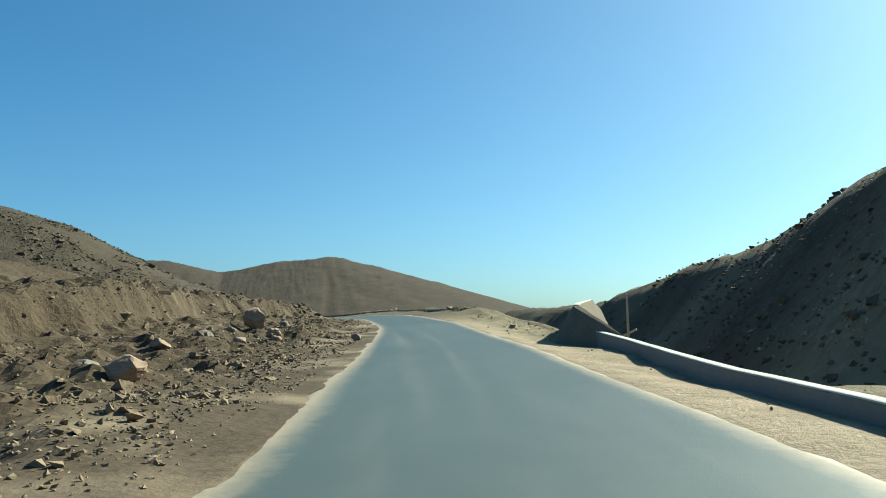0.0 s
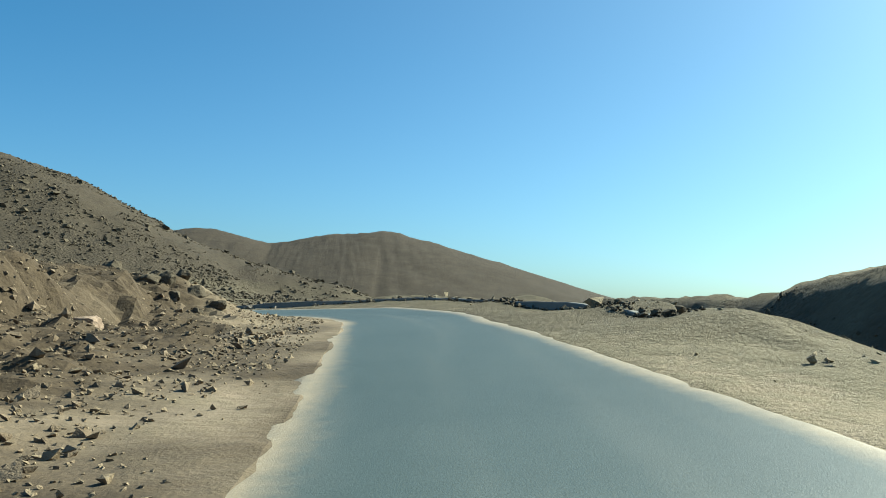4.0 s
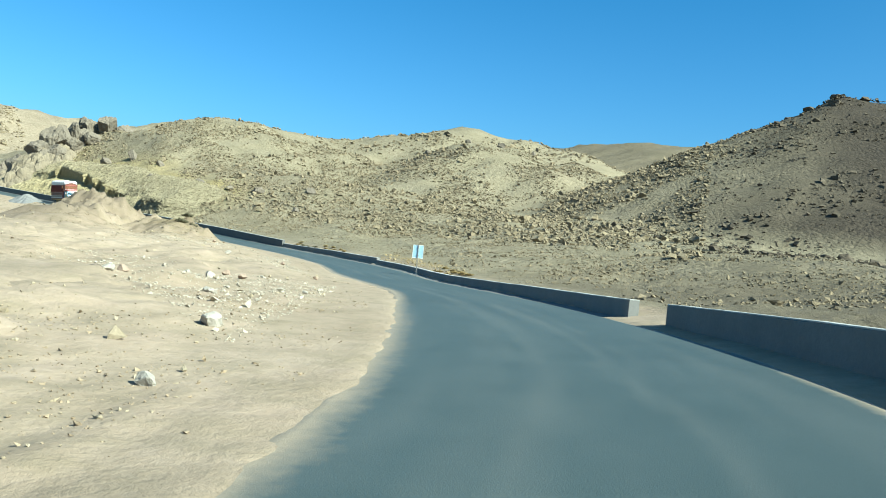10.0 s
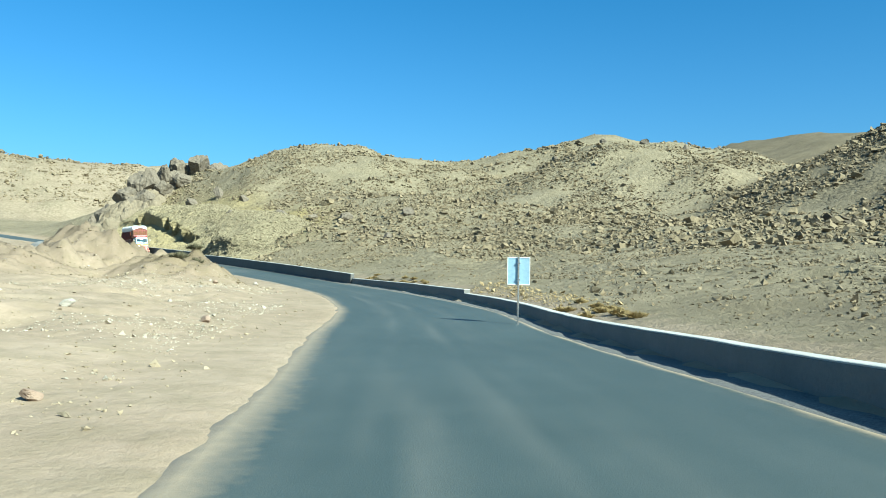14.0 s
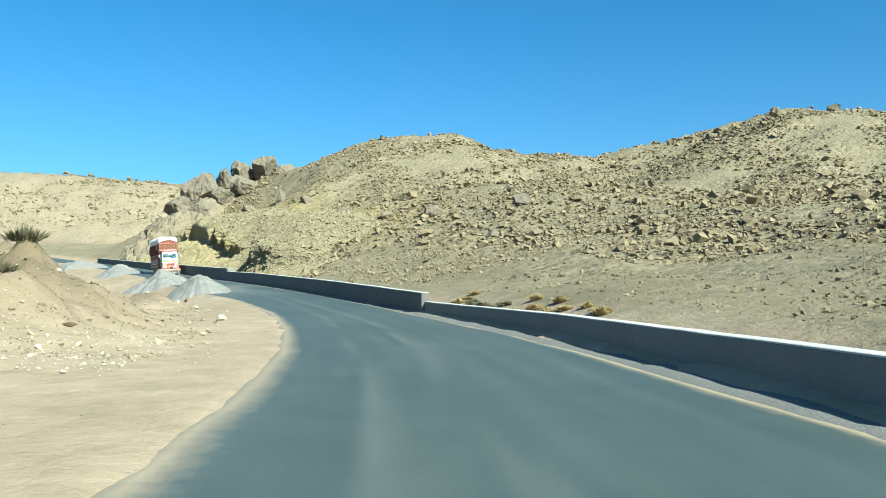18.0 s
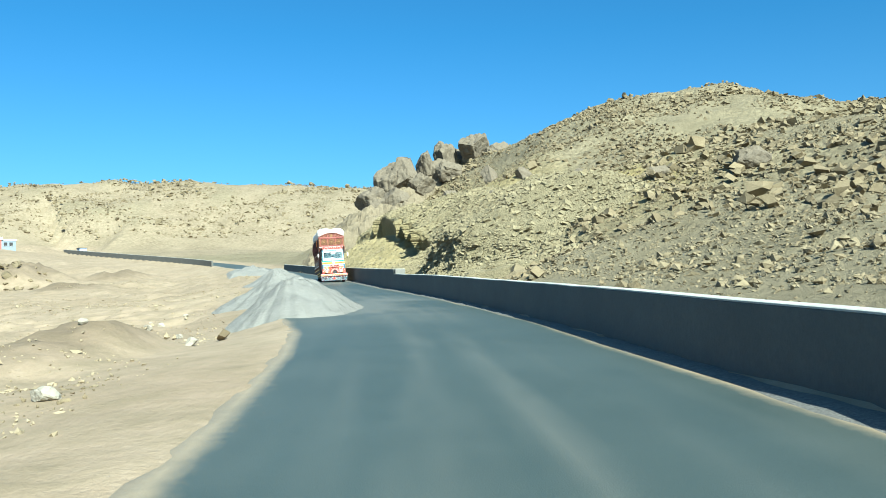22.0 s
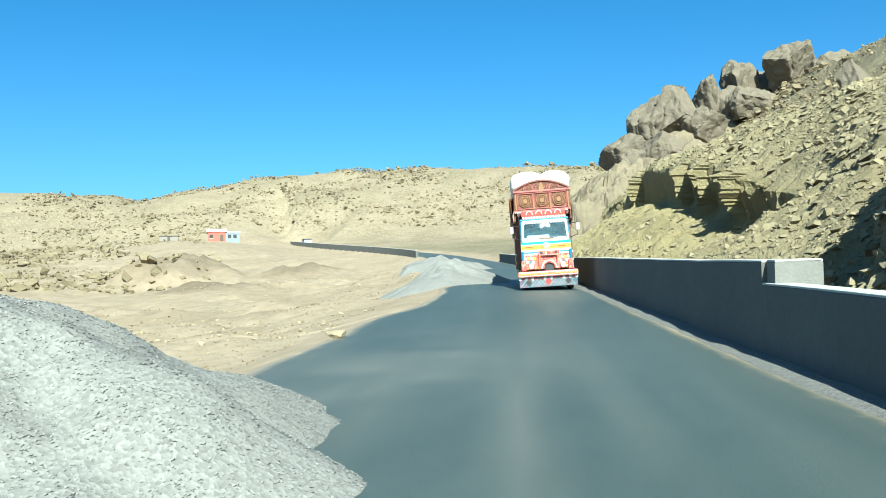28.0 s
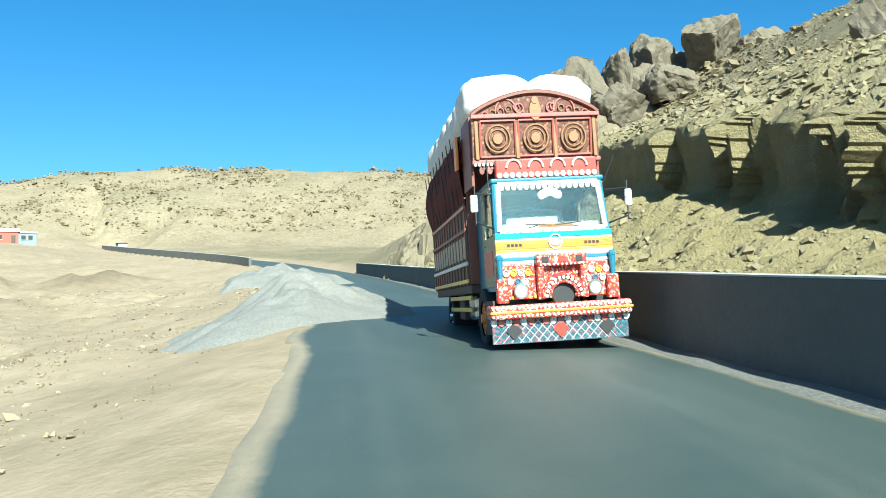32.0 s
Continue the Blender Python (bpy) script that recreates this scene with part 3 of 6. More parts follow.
    return z, {"dark": dark, "sand": np.maximum(sand * (1 - over * 0.7), 0.42 * pale) * (1 - yellow), "yellow": yellow, "lat": lat, "at": at, "over": over, "mound": mound, "stony": np.maximum(over * (1 - 0.9 * sand) * (outer < 0.05), np.clip((off - 9) / 6, 0, 1) * (lat < 0) * np.clip((at - 16) / 2, 0, 1))}


def axis(lo, hi, fine_lo, fine_hi, step, grow=1.11):
    a, s, p = [], step, fine_lo
    while p > lo:
        s *= grow
        p -= s
        a.append(p)
    a = a[::-1] + list(np.arange(fine_lo, fine_hi, step))
    s, p = step, a[-1]
    while p < hi:
        s *= grow
        p += s
        a.append(p)
    return np.array(a)


xs = axis(-3200, 3200, -262, 14, 1.0, 1.045)
ys = axis(-3200, 3200, -64, 118, 1.0, 1.045)

gx, gy = np.meshgrid(xs, ys)
gz, look_of = ground_at(gx, gy)
idx = np.arange(gx.size).reshape(gx.shape)
quads = np.stack([idx[:-1, :-1], idx[:-1, 1:], idx[1:, 1:], idx[1:, :-1]], -1).reshape(-1, 4)
PATCHES = [(2.2, 10.3, 1, 17.0), (10.3, 16.5, 1, 12.0), (16.5, 25.4, 1, 24.0), (2.2, 16.4, -1, 13.0)]
for at0, at1, side, lat1 in PATCHES:
    lat_, at_ = look_of["lat"], look_of["at"]
    gz = gz - 0.6 * ((at_ > at0 - 0.01) & (at_ < at1 + 0.01) & (lat_ * side > -0.5) & (lat_ * side < lat1 - 1.1))
ground = mesh_object("ground", np.stack([gx, gy, gz], -1).reshape(-1, 3), quads, GROUND, True)
tagged(ground, "stony tan desert ground rising into bare rocky hills", "ground", kind="structure")
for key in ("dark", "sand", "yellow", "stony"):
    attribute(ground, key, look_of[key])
lat_, at_ = look_of["lat"], look_of["at"]


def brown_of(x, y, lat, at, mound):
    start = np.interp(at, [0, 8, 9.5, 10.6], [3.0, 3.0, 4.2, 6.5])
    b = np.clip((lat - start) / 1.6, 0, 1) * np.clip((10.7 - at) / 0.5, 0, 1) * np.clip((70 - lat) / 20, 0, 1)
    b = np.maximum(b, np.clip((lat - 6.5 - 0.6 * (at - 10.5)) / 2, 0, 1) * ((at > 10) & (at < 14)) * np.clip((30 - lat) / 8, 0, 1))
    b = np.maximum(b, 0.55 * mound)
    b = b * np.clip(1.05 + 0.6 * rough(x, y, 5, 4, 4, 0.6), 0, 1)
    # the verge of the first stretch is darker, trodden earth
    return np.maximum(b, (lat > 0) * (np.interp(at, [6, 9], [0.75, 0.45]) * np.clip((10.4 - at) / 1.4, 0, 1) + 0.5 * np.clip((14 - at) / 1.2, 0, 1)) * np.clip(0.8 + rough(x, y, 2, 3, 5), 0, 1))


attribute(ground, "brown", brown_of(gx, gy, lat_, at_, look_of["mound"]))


def height(x, y):
    return float(ground_at(np.array([x]), np.array([y]))[0][0])


# ---- road ----


def place_at(at, lat, up=0.0):
    """A place beside the road, from the station and the metres to the left."""
    i = np.interp(at, LINE_AT, np.arange(len(LINE)))
    k = np.arange(len(LINE))
    x, y, z = (np.interp(i, k, LINE[:, n]) for n in range(3))
    nx, ny = (np.interp(i, k, LINE_LEFT[:, n]) for n in range(2))
    s = np.hypot(nx, ny)
    return np.stack([x + nx / s * lat, y + ny / s * lat, road_height(lat, at, z) + up], -1)


def road_mesh():
    cols = 33
    at = np.interp(np.arange(0, len(LINE) - 1, 0.6), np.arange(len(LINE)), LINE_AT)
    f = np.linspace(0, 1, cols)[None, :]
    p0 = place_at(at, 0 * at)
    ragged = np.interp(at, [0, 22, 23, 33], [0.3, 0.3, 1.0, 1.0])
    jl = ragged * (0.5 * rough(p0[:, 0], p0[:, 1], 6, 3, 11, 0.5) + 0.15 * rough(p0[:, 0], p0[:, 1], 1.8, 2, 12))
    jr = 0.15 * rough(p0[:, 0] + 50, p0[:, 1], 4, 3, 13, 0.5)
    lat = (along(LEFT, at) + np.interp(at, [24.8, 25.2], [0.4, 0.22]) + jl)[:, None] * (1 - f) - (along(RIGHT, at) + 0.25 + jr)[:, None] * f
    v = place_at(np.repeat(at[:, None], cols, 1), lat)
    v[:, 0, 2] -= 0.3
    v[:, -1, 2] -= 0.3
    v[:, 1, 2] -= 0.02
    v[:, -2, 2] -= 0.02
    v[..., 2] += 0.012 * rough(v[..., 0], v[..., 1], 4, 2, 6)
    i = np.arange(v.shape[0] * cols).reshape(-1, cols)
    q = np.stack([i[:-1, :-1], i[1:, :-1], i[1:, 1:], i[:-1, 1:]], -1).reshape(-1, 4)
    ob = mesh_object("road", v.reshape(-1, 3), q, ASPHALT, True)
    dl, dr = lat[:, :1] - lat, lat - lat[:, -1:]
    wide = np.interp(at, [0, 6, 10, 13, 18, 20, 23, 33], [1.0, 0.9, 0.8, 1.0, 1.2, 0.9, 0.2, 0.15])[:, None]
    dust = np.clip(1 - (dl - 0.4) / wide, 0, 1) ** 2 + np.clip(1 - (dr - 0.3) / np.interp(at, [0, 12, 16, 33], [0.7, 0.8, 0.35, 0.3])[:, None], 0, 1) ** 1.3
    attribute(ob, "dust", np.clip(dust, 0, 1))
    lane = np.exp(-((lat - 0.2) / 0.35) ** 2) + np.exp(-((lat + 1.3) / 0.35) ** 2)
    arc = np.arange(len(at))[:, None] * 0.72 + 0 * lat
    streak = np.clip(0.12 + 0.9 * rough(lat * 2.2, arc * 0.09, 1.0, 4, 21, 0.6), 0, 1) * (0.35 + lane * 0.6)
    for hx, hy, hr in ((-152.5, 72.8, 3.2), (-157, 73.2, 3.0), (-146, 74.5, 2.6), (-171, 67.5, 2.6)):
        streak = streak + 0.9 * np.exp(-((v[..., 0] - hx) ** 2 / 2.5 + (v[..., 1] - hy) ** 2) / hr**2) * (0.5 + rough(v[..., 0], v[..., 1], 2.5, 4, 22, 0.65))
    attribute(ob, "track", np.clip(streak, 0, 1))
    return tagged(ob, "worn grey asphalt road with dusty ragged edges", "road", kind="structure")


road_mesh()


def verge(name, label, at0, at1, side, lat1, step, flat):
    """A finer sheet of ground beside the road, where the camera passes close."""
    i0, i1 = np.interp([at0, at1], LINE_AT, np.arange(len(LINE)))
    at = np.interp(np.linspace(i0, i1, int((i1 - i0) * 1.2 / step)), np.arange(len(LINE)), LINE_AT)
    f = np.linspace(0, 1, int((lat1 - 2.0) / step))[None, :]
    near = (along(LEFT if side > 0 else RIGHT, at) - 0.7)[:, None]
    lat = side * (near * (1 - f) + lat1 * f)
    p = place_at(np.repeat(at[:, None], f.size, 1), lat)
    z, seen = ground_at(p[..., 0], p[..., 1])
    rim = np.minimum(np.clip((1 - f) / 0.06, 0, 1), np.clip(f / 0.04, 0, 1))
    z = z - 0.10 * (1 - rim)
    i = np.arange(z.size).reshape(z.shape)
    q = np.stack([i[:-1, :-1], i[1:, :-1], i[1:, 1:], i[:-1, 1:]], -1).reshape(-1, 4)[:, ::-1]
    ob = mesh_object(name, np.stack([p[..., 0], p[..., 1], z], -1).reshape(-1, 3), q if side > 0 else q[:, ::-1], GROUND, not flat)
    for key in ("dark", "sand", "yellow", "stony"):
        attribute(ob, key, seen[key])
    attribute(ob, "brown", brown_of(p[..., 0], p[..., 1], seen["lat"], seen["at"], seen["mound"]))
    return tagged(ob, label, "ground", kind="structure")


verge("bank", "broken brown earth bank strewn with rubble beside the road", *PATCHES[0], 0.2, True)
verge("inner_verge", "sandy verge with wheel ruts inside the bend", *PATCHES[1], 0.2, False)
verge("outer_verge", "stony grey-brown verge outside the bend", *PATCHES[3], 0.25, False)
verge("sand_verge", "uneven sandy verge beside the road", *PATCHES[2], 0.3, False)


def wall_run(name, label, at0, at1, lat, tall, thick=0.38, sunk=0.5, step=0.9, broken=0.0, seed=1, material=None):
    """A parapet along the road; lat and tall are pairs or lists spread evenly from its start to its end."""
    length = np.interp(at1, LINE_AT, np.arange(len(LINE))) - np.interp(at0, LINE_AT, np.arange(len(LINE)))
    n = max(3, int(length * 1.2 / step))
    at = np.interp(np.linspace(np.interp(at0, LINE_AT, np.arange(len(LINE))), np.interp(at1, LINE_AT, np.arange(len(LINE))), n), np.arange(len(LINE)), LINE_AT)
    f = np.linspace(0, 1, n)
    l = np.interp(f, np.linspace(0, 1, len(lat)), lat)
    t = np.interp(f, np.linspace(0, 1, len(tall)), tall)
    p = place_at(at, -l)
    jig = 0.02 * rough(p[:, 0], p[:, 1], 2.0, 3, seed)
    t = t + jig + broken * rough(p[:, 0], p[:, 1], 1.5, 3, seed + 3)
    b = 0.03
    ring = [(0, -sunk), (0, t - b), (b, t), (thick - b, t), (thick, t - b), (thick, -sunk)]
    rows = [np.concatenate([place_at(at, -(l + dx + jig * 0.5))[:, :2], (p[:, 2] + dz)[:, None]], 1) for dx, dz in ring]
    v = np.stack(rows, 1)
    k = len(ring)
    i = np.arange(n * k).reshape(n, k)
    j = np.roll(i, -1, 1)
    q = np.stack([i[:-1], i[1:], j[1:], j[:-1]], -1).reshape(-1, 4)
    caps = np.array([[i[0, 0], i[0, 1], i[0, 4], i[0, 5]], [i[0, 1], i[0, 2], i[0, 3], i[0, 4]], [i[-1, 5], i[-1, 4], i[-1, 1], i[-1, 0]], [i[-1, 4], i[-1, 3], i[-1, 2], i[-1, 1]]])
    ob = mesh_object(name, v.reshape(-1, 3), np.concatenate([q, caps]), material or (SHADE_TONED_CONCRETE if at0 > 20 else CONCRETE))
    if broken:
        return tagged(ob, label, "wall", kind="structure")
    # an added pale strip, coloured as the sunlit top of the wall
    lip = [(0.004, -0.012), (0.004, 0.014), (0.03, 0.024), (thick - 0.03, 0.024), (thick - 0.004, 0.014), (thick - 0.004, -0.012)]
    rows = [np.concatenate([place_at(at, -(l + dx + jig * 0.5))[:, :2], (p[:, 2] + t + dz)[:, None]], 1) for dx, dz in lip]
    top = mesh_object("sunlit_top_strip", np.stack(rows, 1).reshape(-1, 3), np.concatenate([q, caps]), LIT_TOP)
    top.parent = ob
    tagged(top, "pale strip that stands for the sunlit top of the wall")
    return tagged(ob, label, "wall", kind="structure")


def gutter():
    """The strip of pale loose gravel between the asphalt and the parapets."""
    at = np.linspace(16.3, 28.6, 540)
    f = np.linspace(0, 1, 7)[None, :]
    near, far = along(RIGHT, at)[:, None] - 0.4, along(WALL_AT, at)[:, None] + 0.2
    p = place_at(np.repeat(at[:, None], 7, 1), -(near * (1 - f) + far * f))
    p[..., 2] += 0.05 * rough(p[..., 0], p[..., 1], 0.9, 3, 71) + np.array([-0.12, -0.05, 0.0, 0.03, 0.03, 0.03, 0.03])
    i = np.arange(p[..., 0].size).reshape(-1, 7)
    q = np.stack([i[:-1, :-1], i[1:, :-1], i[1:, 1:], i[:-1, 1:]], -1).reshape(-1, 4)
    ob = mesh_object("gutter", p.reshape(-1, 3), q, gravel_material("dusty_gravel", 0.72), True)
    return tagged(ob, "strip of pale gravel between the asphalt and the parapet", "gravel strip", kind="structure")


gutter()
LOW = "low weathered concrete wall along the roadside verge"
PARAPET = "plain grey concrete parapet wall beside the road"
wall_run("wall_south", LOW, 1.2, 5.35, (5.4, 5.6, 6.2, 7.4), (0.34, 0.36, 0.36, 0.4), thick=0.28)
wall_run("wall_ruin", "broken low stone and concrete kerb wall on the outer bend", 8.2, 13.9, (6.8, 6.4, 6.2, 5.9, 5.8), (0.2, 0.24, 0.24, 0.16), broken=0.1)
wall_run("wall_bend", PARAPET, 14.0, 15.88, (5.6, 5.6, 5.7), (0.95, 0.88, 0.75))
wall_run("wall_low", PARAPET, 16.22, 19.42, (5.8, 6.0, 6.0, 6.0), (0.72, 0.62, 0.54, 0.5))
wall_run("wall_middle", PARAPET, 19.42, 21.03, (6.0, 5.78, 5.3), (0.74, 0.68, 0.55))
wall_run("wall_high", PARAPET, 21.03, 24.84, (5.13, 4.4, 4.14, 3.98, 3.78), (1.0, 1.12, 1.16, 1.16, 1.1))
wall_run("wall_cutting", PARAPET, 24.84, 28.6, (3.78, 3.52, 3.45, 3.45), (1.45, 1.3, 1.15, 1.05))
# lighter concrete than the walls beside it: the sunlit end face, painted
wall_run("wall_pier", "pier where the parapet steps up, paler to stand for its sunlit end", 24.815, 24.838, (3.85, 3.85), (1.46, 1.46), thick=0.7, material=CONCRETE)


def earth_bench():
    """A bench of earth behind the drop of the verge, with its shade and sunlit edge painted in."""
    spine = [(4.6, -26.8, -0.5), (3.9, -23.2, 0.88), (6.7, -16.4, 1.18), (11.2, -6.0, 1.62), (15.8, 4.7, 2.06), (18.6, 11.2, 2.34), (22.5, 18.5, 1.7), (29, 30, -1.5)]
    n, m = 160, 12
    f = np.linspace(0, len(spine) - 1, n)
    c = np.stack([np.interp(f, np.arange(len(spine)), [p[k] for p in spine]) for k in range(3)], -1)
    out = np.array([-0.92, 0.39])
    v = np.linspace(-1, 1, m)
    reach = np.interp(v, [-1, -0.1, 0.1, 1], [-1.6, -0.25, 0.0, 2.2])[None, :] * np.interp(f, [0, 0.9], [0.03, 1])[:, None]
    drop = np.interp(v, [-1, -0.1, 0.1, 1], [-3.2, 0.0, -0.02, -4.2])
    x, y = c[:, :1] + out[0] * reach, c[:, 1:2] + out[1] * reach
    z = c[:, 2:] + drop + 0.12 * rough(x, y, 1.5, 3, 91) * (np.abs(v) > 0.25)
    x, y = x + 0.15 * rough(x + 9, y, 1.2, 3, 92), y + 0.15 * rough(x, y + 9, 1.2, 3, 93)
    i = np.arange(n * m).reshape(n, m)
    q = np.stack([i[:-1, :-1], i[1:, :-1], i[1:, 1:], i[:-1, 1:]], -1).reshape(-1, 4)
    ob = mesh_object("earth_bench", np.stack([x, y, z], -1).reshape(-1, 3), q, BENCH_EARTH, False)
    t = slice(24, 118)
    lip = np.stack([np.stack([c[t, 0] + out[0] * r, c[t, 1] + out[1] * r, c[t, 2] + h], -1) for r, h in ((-0.22, -0.1), (-0.2, 0.03), (0.03, 0.03), (0.05, -0.08))], 1)
    k = len(lip)
    i = np.arange(k * 4).reshape(k, 4)
    q = np.stack([i[:-1, :-1], i[1:, :-1], i[1:, 1:], i[:-1, 1:]], -1).reshape(-1, 4)
    edge = mesh_object("edge", lip.reshape(-1, 3), q, LIT_TOP)
    edge.parent = ob
    tagged(edge, "pale strip that stands for the sunlit edge of the bench")
    return tagged(ob, "bench of earth beyond the verge, coloured darker for its shade", "earth bank", kind="structure")


# earth toned down for the shade that the bench lies in
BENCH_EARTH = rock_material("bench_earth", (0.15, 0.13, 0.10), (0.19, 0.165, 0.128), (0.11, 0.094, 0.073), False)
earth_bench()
wall_run("wall_far", "distant dark concrete wall along the climbing road", 29.6, 32, (-4.0, -4.0), (1.0, 1.0))

# ---- gravel heaps ----


def heap(x, y, rx, ry, tall, turn, seed, grains=0):
    """A tipped heap of gravel with a ragged foot, and loose grains lying over it."""
    ca, sa = math.cos(turn), math.sin(turn)

    def surface(a, r):
        edge = 1 + 0.35 * rough(np.cos(a) * 3 + seed, np.sin(a) * 3, 1.6, 3, seed)
        u, v = np.cos(a) * r * rx * edge, np.sin(a) * r * ry * edge
        px, py = x + ca * u - sa * v, y + sa * u + ca * v
        lat, at, zr = beside(px, py)
        base = ground_at(px, py)[0]
        base = np.maximum(base, np.where((lat < along(LEFT, at)) & (lat > -along(RIGHT, at)), road_height(lat, at, zr), base))
        lift = tall * np.clip(1 - r, 0, 1) ** 0.9 * (1 + 0.5 * rough(px, py, 1.5, 3, seed))
        return px, py, base + lift + 0.16 * rough(px, py, 0.6, 3, seed) * np.clip(1.1 - r, 0, 1) - 0.06 * np.clip(r, 0, 1) ** 6

    n, m = 120, 44
    a, r = np.meshgrid(np.linspace(0, 2 * np.pi, n, endpoint=False), np.linspace(0, 1, m))
    i = np.arange(n * m).reshape(m, n)
    j = np.roll(i, -1, 1)
    q = np.stack([i[:-1], j[:-1], j[1:], i[1:]], -1).reshape(-1, 4)
    ob = mesh_object("gravel_heap", np.stack(surface(a, r), -1).reshape(-1, 3), q, GRAVEL, True)
    tagged(ob, "tipped heap of pale grey crushed gravel on the road edge", "gravel heap", "gravel heaps along the road")
    if grains:
        g = np.random.default_rng(seed)
        ga, gr = g.uniform(0, 2 * np.pi, grains), np.sqrt(g.uniform(0, 1.35, grains))
        keep = (gr < 1) | (g.uniform(0, 1, grains) < 0.25)
        px, py, pz = surface(ga[keep], gr[keep])
        v0 = np.array([(1.3, 0, -0.4), (-1.3, 0, -0.4), (0, 0.8, 0.4), (0, -0.8, 0.4)])
        f0 = np.array([(0, 1, 2), (0, 3, 1), (0, 2, 3), (1, 3, 2)])
        k = len(px)
        size = g.uniform(0.006, 0.014, k)
        own = v0[None] * (1 + g.uniform(-0.4, 0.4, (k, 4, 3)))
        ang = g.uniform(0, 6.28, k)
        cx, sx = np.cos(ang)[:, None], np.sin(ang)[:, None]
        p = np.stack([own[..., 0] * cx - own[..., 1] * sx, own[..., 0] * sx + own[..., 1] * cx, own[..., 2]], -1) * size[:, None, None]
        p += np.stack([px, py, pz + size * 0.3], -1)[:, None, :]
        gob = mesh_object("loose_gravel", p.reshape(-1, 3), (f0[None] + (np.arange(k) * 4)[:, None, None]).reshape(-1, 3), GRAIN)
        gob.parent = ob
        tagged(gob, "loose pale stone chippings", kind="stuff")
    return ob


GRAIN = rock_material("pale_chippings", (0.315, 0.309, 0.283), (0.325, 0.319, 0.293), (0.25, 0.245, 0.226))
heap(-148.8, 70.8, 4.8, 2.85, 1.7, 0.0, 1, 34000)
heap(-164.4, 66.7, 4.0, 3.2, 1.45, -0.2, 2, 34000)
heap(-203.6, 58.7, 5.6, 3.2, 1.15, -0.25, 3, 4000)
heap(-231, 49.5, 6, 3.4, 1.3, -0.3, 4)

# ---- loose stones ----


def stone_shape(detail):
    bm = bmesh.new()
    bmesh.ops.create_icosphere(bm, subdivisions=detail, radius=1)
    v = np.array([q.co for q in bm.verts])
    f = np.array([[q.index for q in p.verts] for p in bm.faces])
    bm.free()
    return v, f


def block_shape(sides):
    """A simple angular stone: a double pyramid over a ring of corners."""
    ring_ = [(math.cos(2 * math.pi * k / sides), math.sin(2 * math.pi * k / sides), 0.25 * (-1) ** k) for k in range(sides)]
    f = [(k, (k + 1) % sides, sides) for k in range(sides)] + [((k + 1) % sides, k, sides + 1) for k in range(sides)]
    return np.array(ring_ + [(0.2, 0.1, 0.66), (-0.2, 0, -0.66)]), np.array(f)


ICO = {0: block_shape(4), 1: stone_shape(1), 3: block_shape(6)}


def stones(name, x, y, size, material, rng, label, detail=1, flat=0.7, sink=0.3, category="stones"):
    """Many loose stones lying on the ground, as one object."""
    v0, f0 = ICO[detail]
    n, k = len(x), len(v0)
    z = ground_at(x, y)[0]
    q = rng.normal(size=(n, 4))
    q /= np.linalg.norm(q, axis=1)[:, None]
    a, b, c, d = q.T
    rot = np.stack([1 - 2 * (c * c + d * d), 2 * (b * c - a * d), 2 * (b * d + a * c), 2 * (b * c + a * d), 1 - 2 * (b * b + d * d), 2 * (c * d - a * b), 2 * (b * d - a * c), 2 * (c * d + a * b), 1 - 2 * (b * b + c * c)], 1).reshape(n, 3, 3)
    own = v0[None] * (1 + rng.uniform(-0.38, 0.38, (n, k, 1))) * rng.uniform(0.55, 1.25, (n, 1, 3))
    p = np.einsum("nij,nkj->nki", rot, own) * size[:, None, None]
    p[..., 2] *= flat
    low = p[..., 2].min(1)
    p[..., 0] += x[:, None]
    p[..., 1] += y[:, None]
    p[..., 2] += (z - low - sink * size * flat * 2)[:, None]
    f = (f0[None] + (np.arange(n) * k)[:, None, None]).reshape(-1, 3)
    ob = mesh_object(name, p.reshape(-1, 3), f, material)
    return tagged(ob, label, category, kind="stuff")


def strewn(rng, n, x0, x1, y0, y1, small, large, keep, power=2.6, clump=9.0, seed=1, open_=0.0):
    """Places and sizes of stones that lie in patches within a stretch of ground."""
    x, y = rng.uniform(x0, x1, n), rng.uniform(y0, y1, n)
    m = keep(x, y) & (rough(x, y, clump, 4, seed, 0.6) + rng.uniform(-0.25, 0.25, n) > open_ - 0.05)
    x, y = x[m], y[m]
    size = small * (1 - rng.uniform(0, 1, len(x)) * (1 - (small / large) ** power)) ** (-1 / power)
    return x, y, size * 0.5


def off_road(x, y, lo=0.4, hi=400.0, side=0):
    lat, at, _ = beside(x, y)
    edge = np.where(lat > 0, along(LEFT, at), np.where(at < 13.8, along(RIGHT, at), along(RIGHT, at) + 1.0))
    d = np.abs(lat) - edge
    return (d > lo) & (d < hi) & ((side == 0) | (np.sign(lat) == side))


rng = np.random.default_rng(7)
HILL_STONES = "countless weathered stones strewn over a bare hillside"
x, y, s = strewn(rng, 70000, -262, -120, 70, 200, 0.30, 1.5, lambda x, y: off_road(x, y, 1.5) & ((y > 96) | (x < -140) | off_road(x, y, 16)), seed=3, open_=-0.03)
stones("hillside_stones", x, y, s, ROCK_TAN, rng, HILL_STONES, detail=3, sink=0.15)
x, y, s = strewn(rng, 42000, -140, -30, 78, 190, 0.30, 1.6, lambda x, y: off_road(x, y, 24) & (x + 5 < -0.80 * (y - 33)), seed=4, open_=0.02)
stones("slope_stones", x, y, s, ROCK_TAN, rng, HILL_STONES, detail=3, sink=0.15)
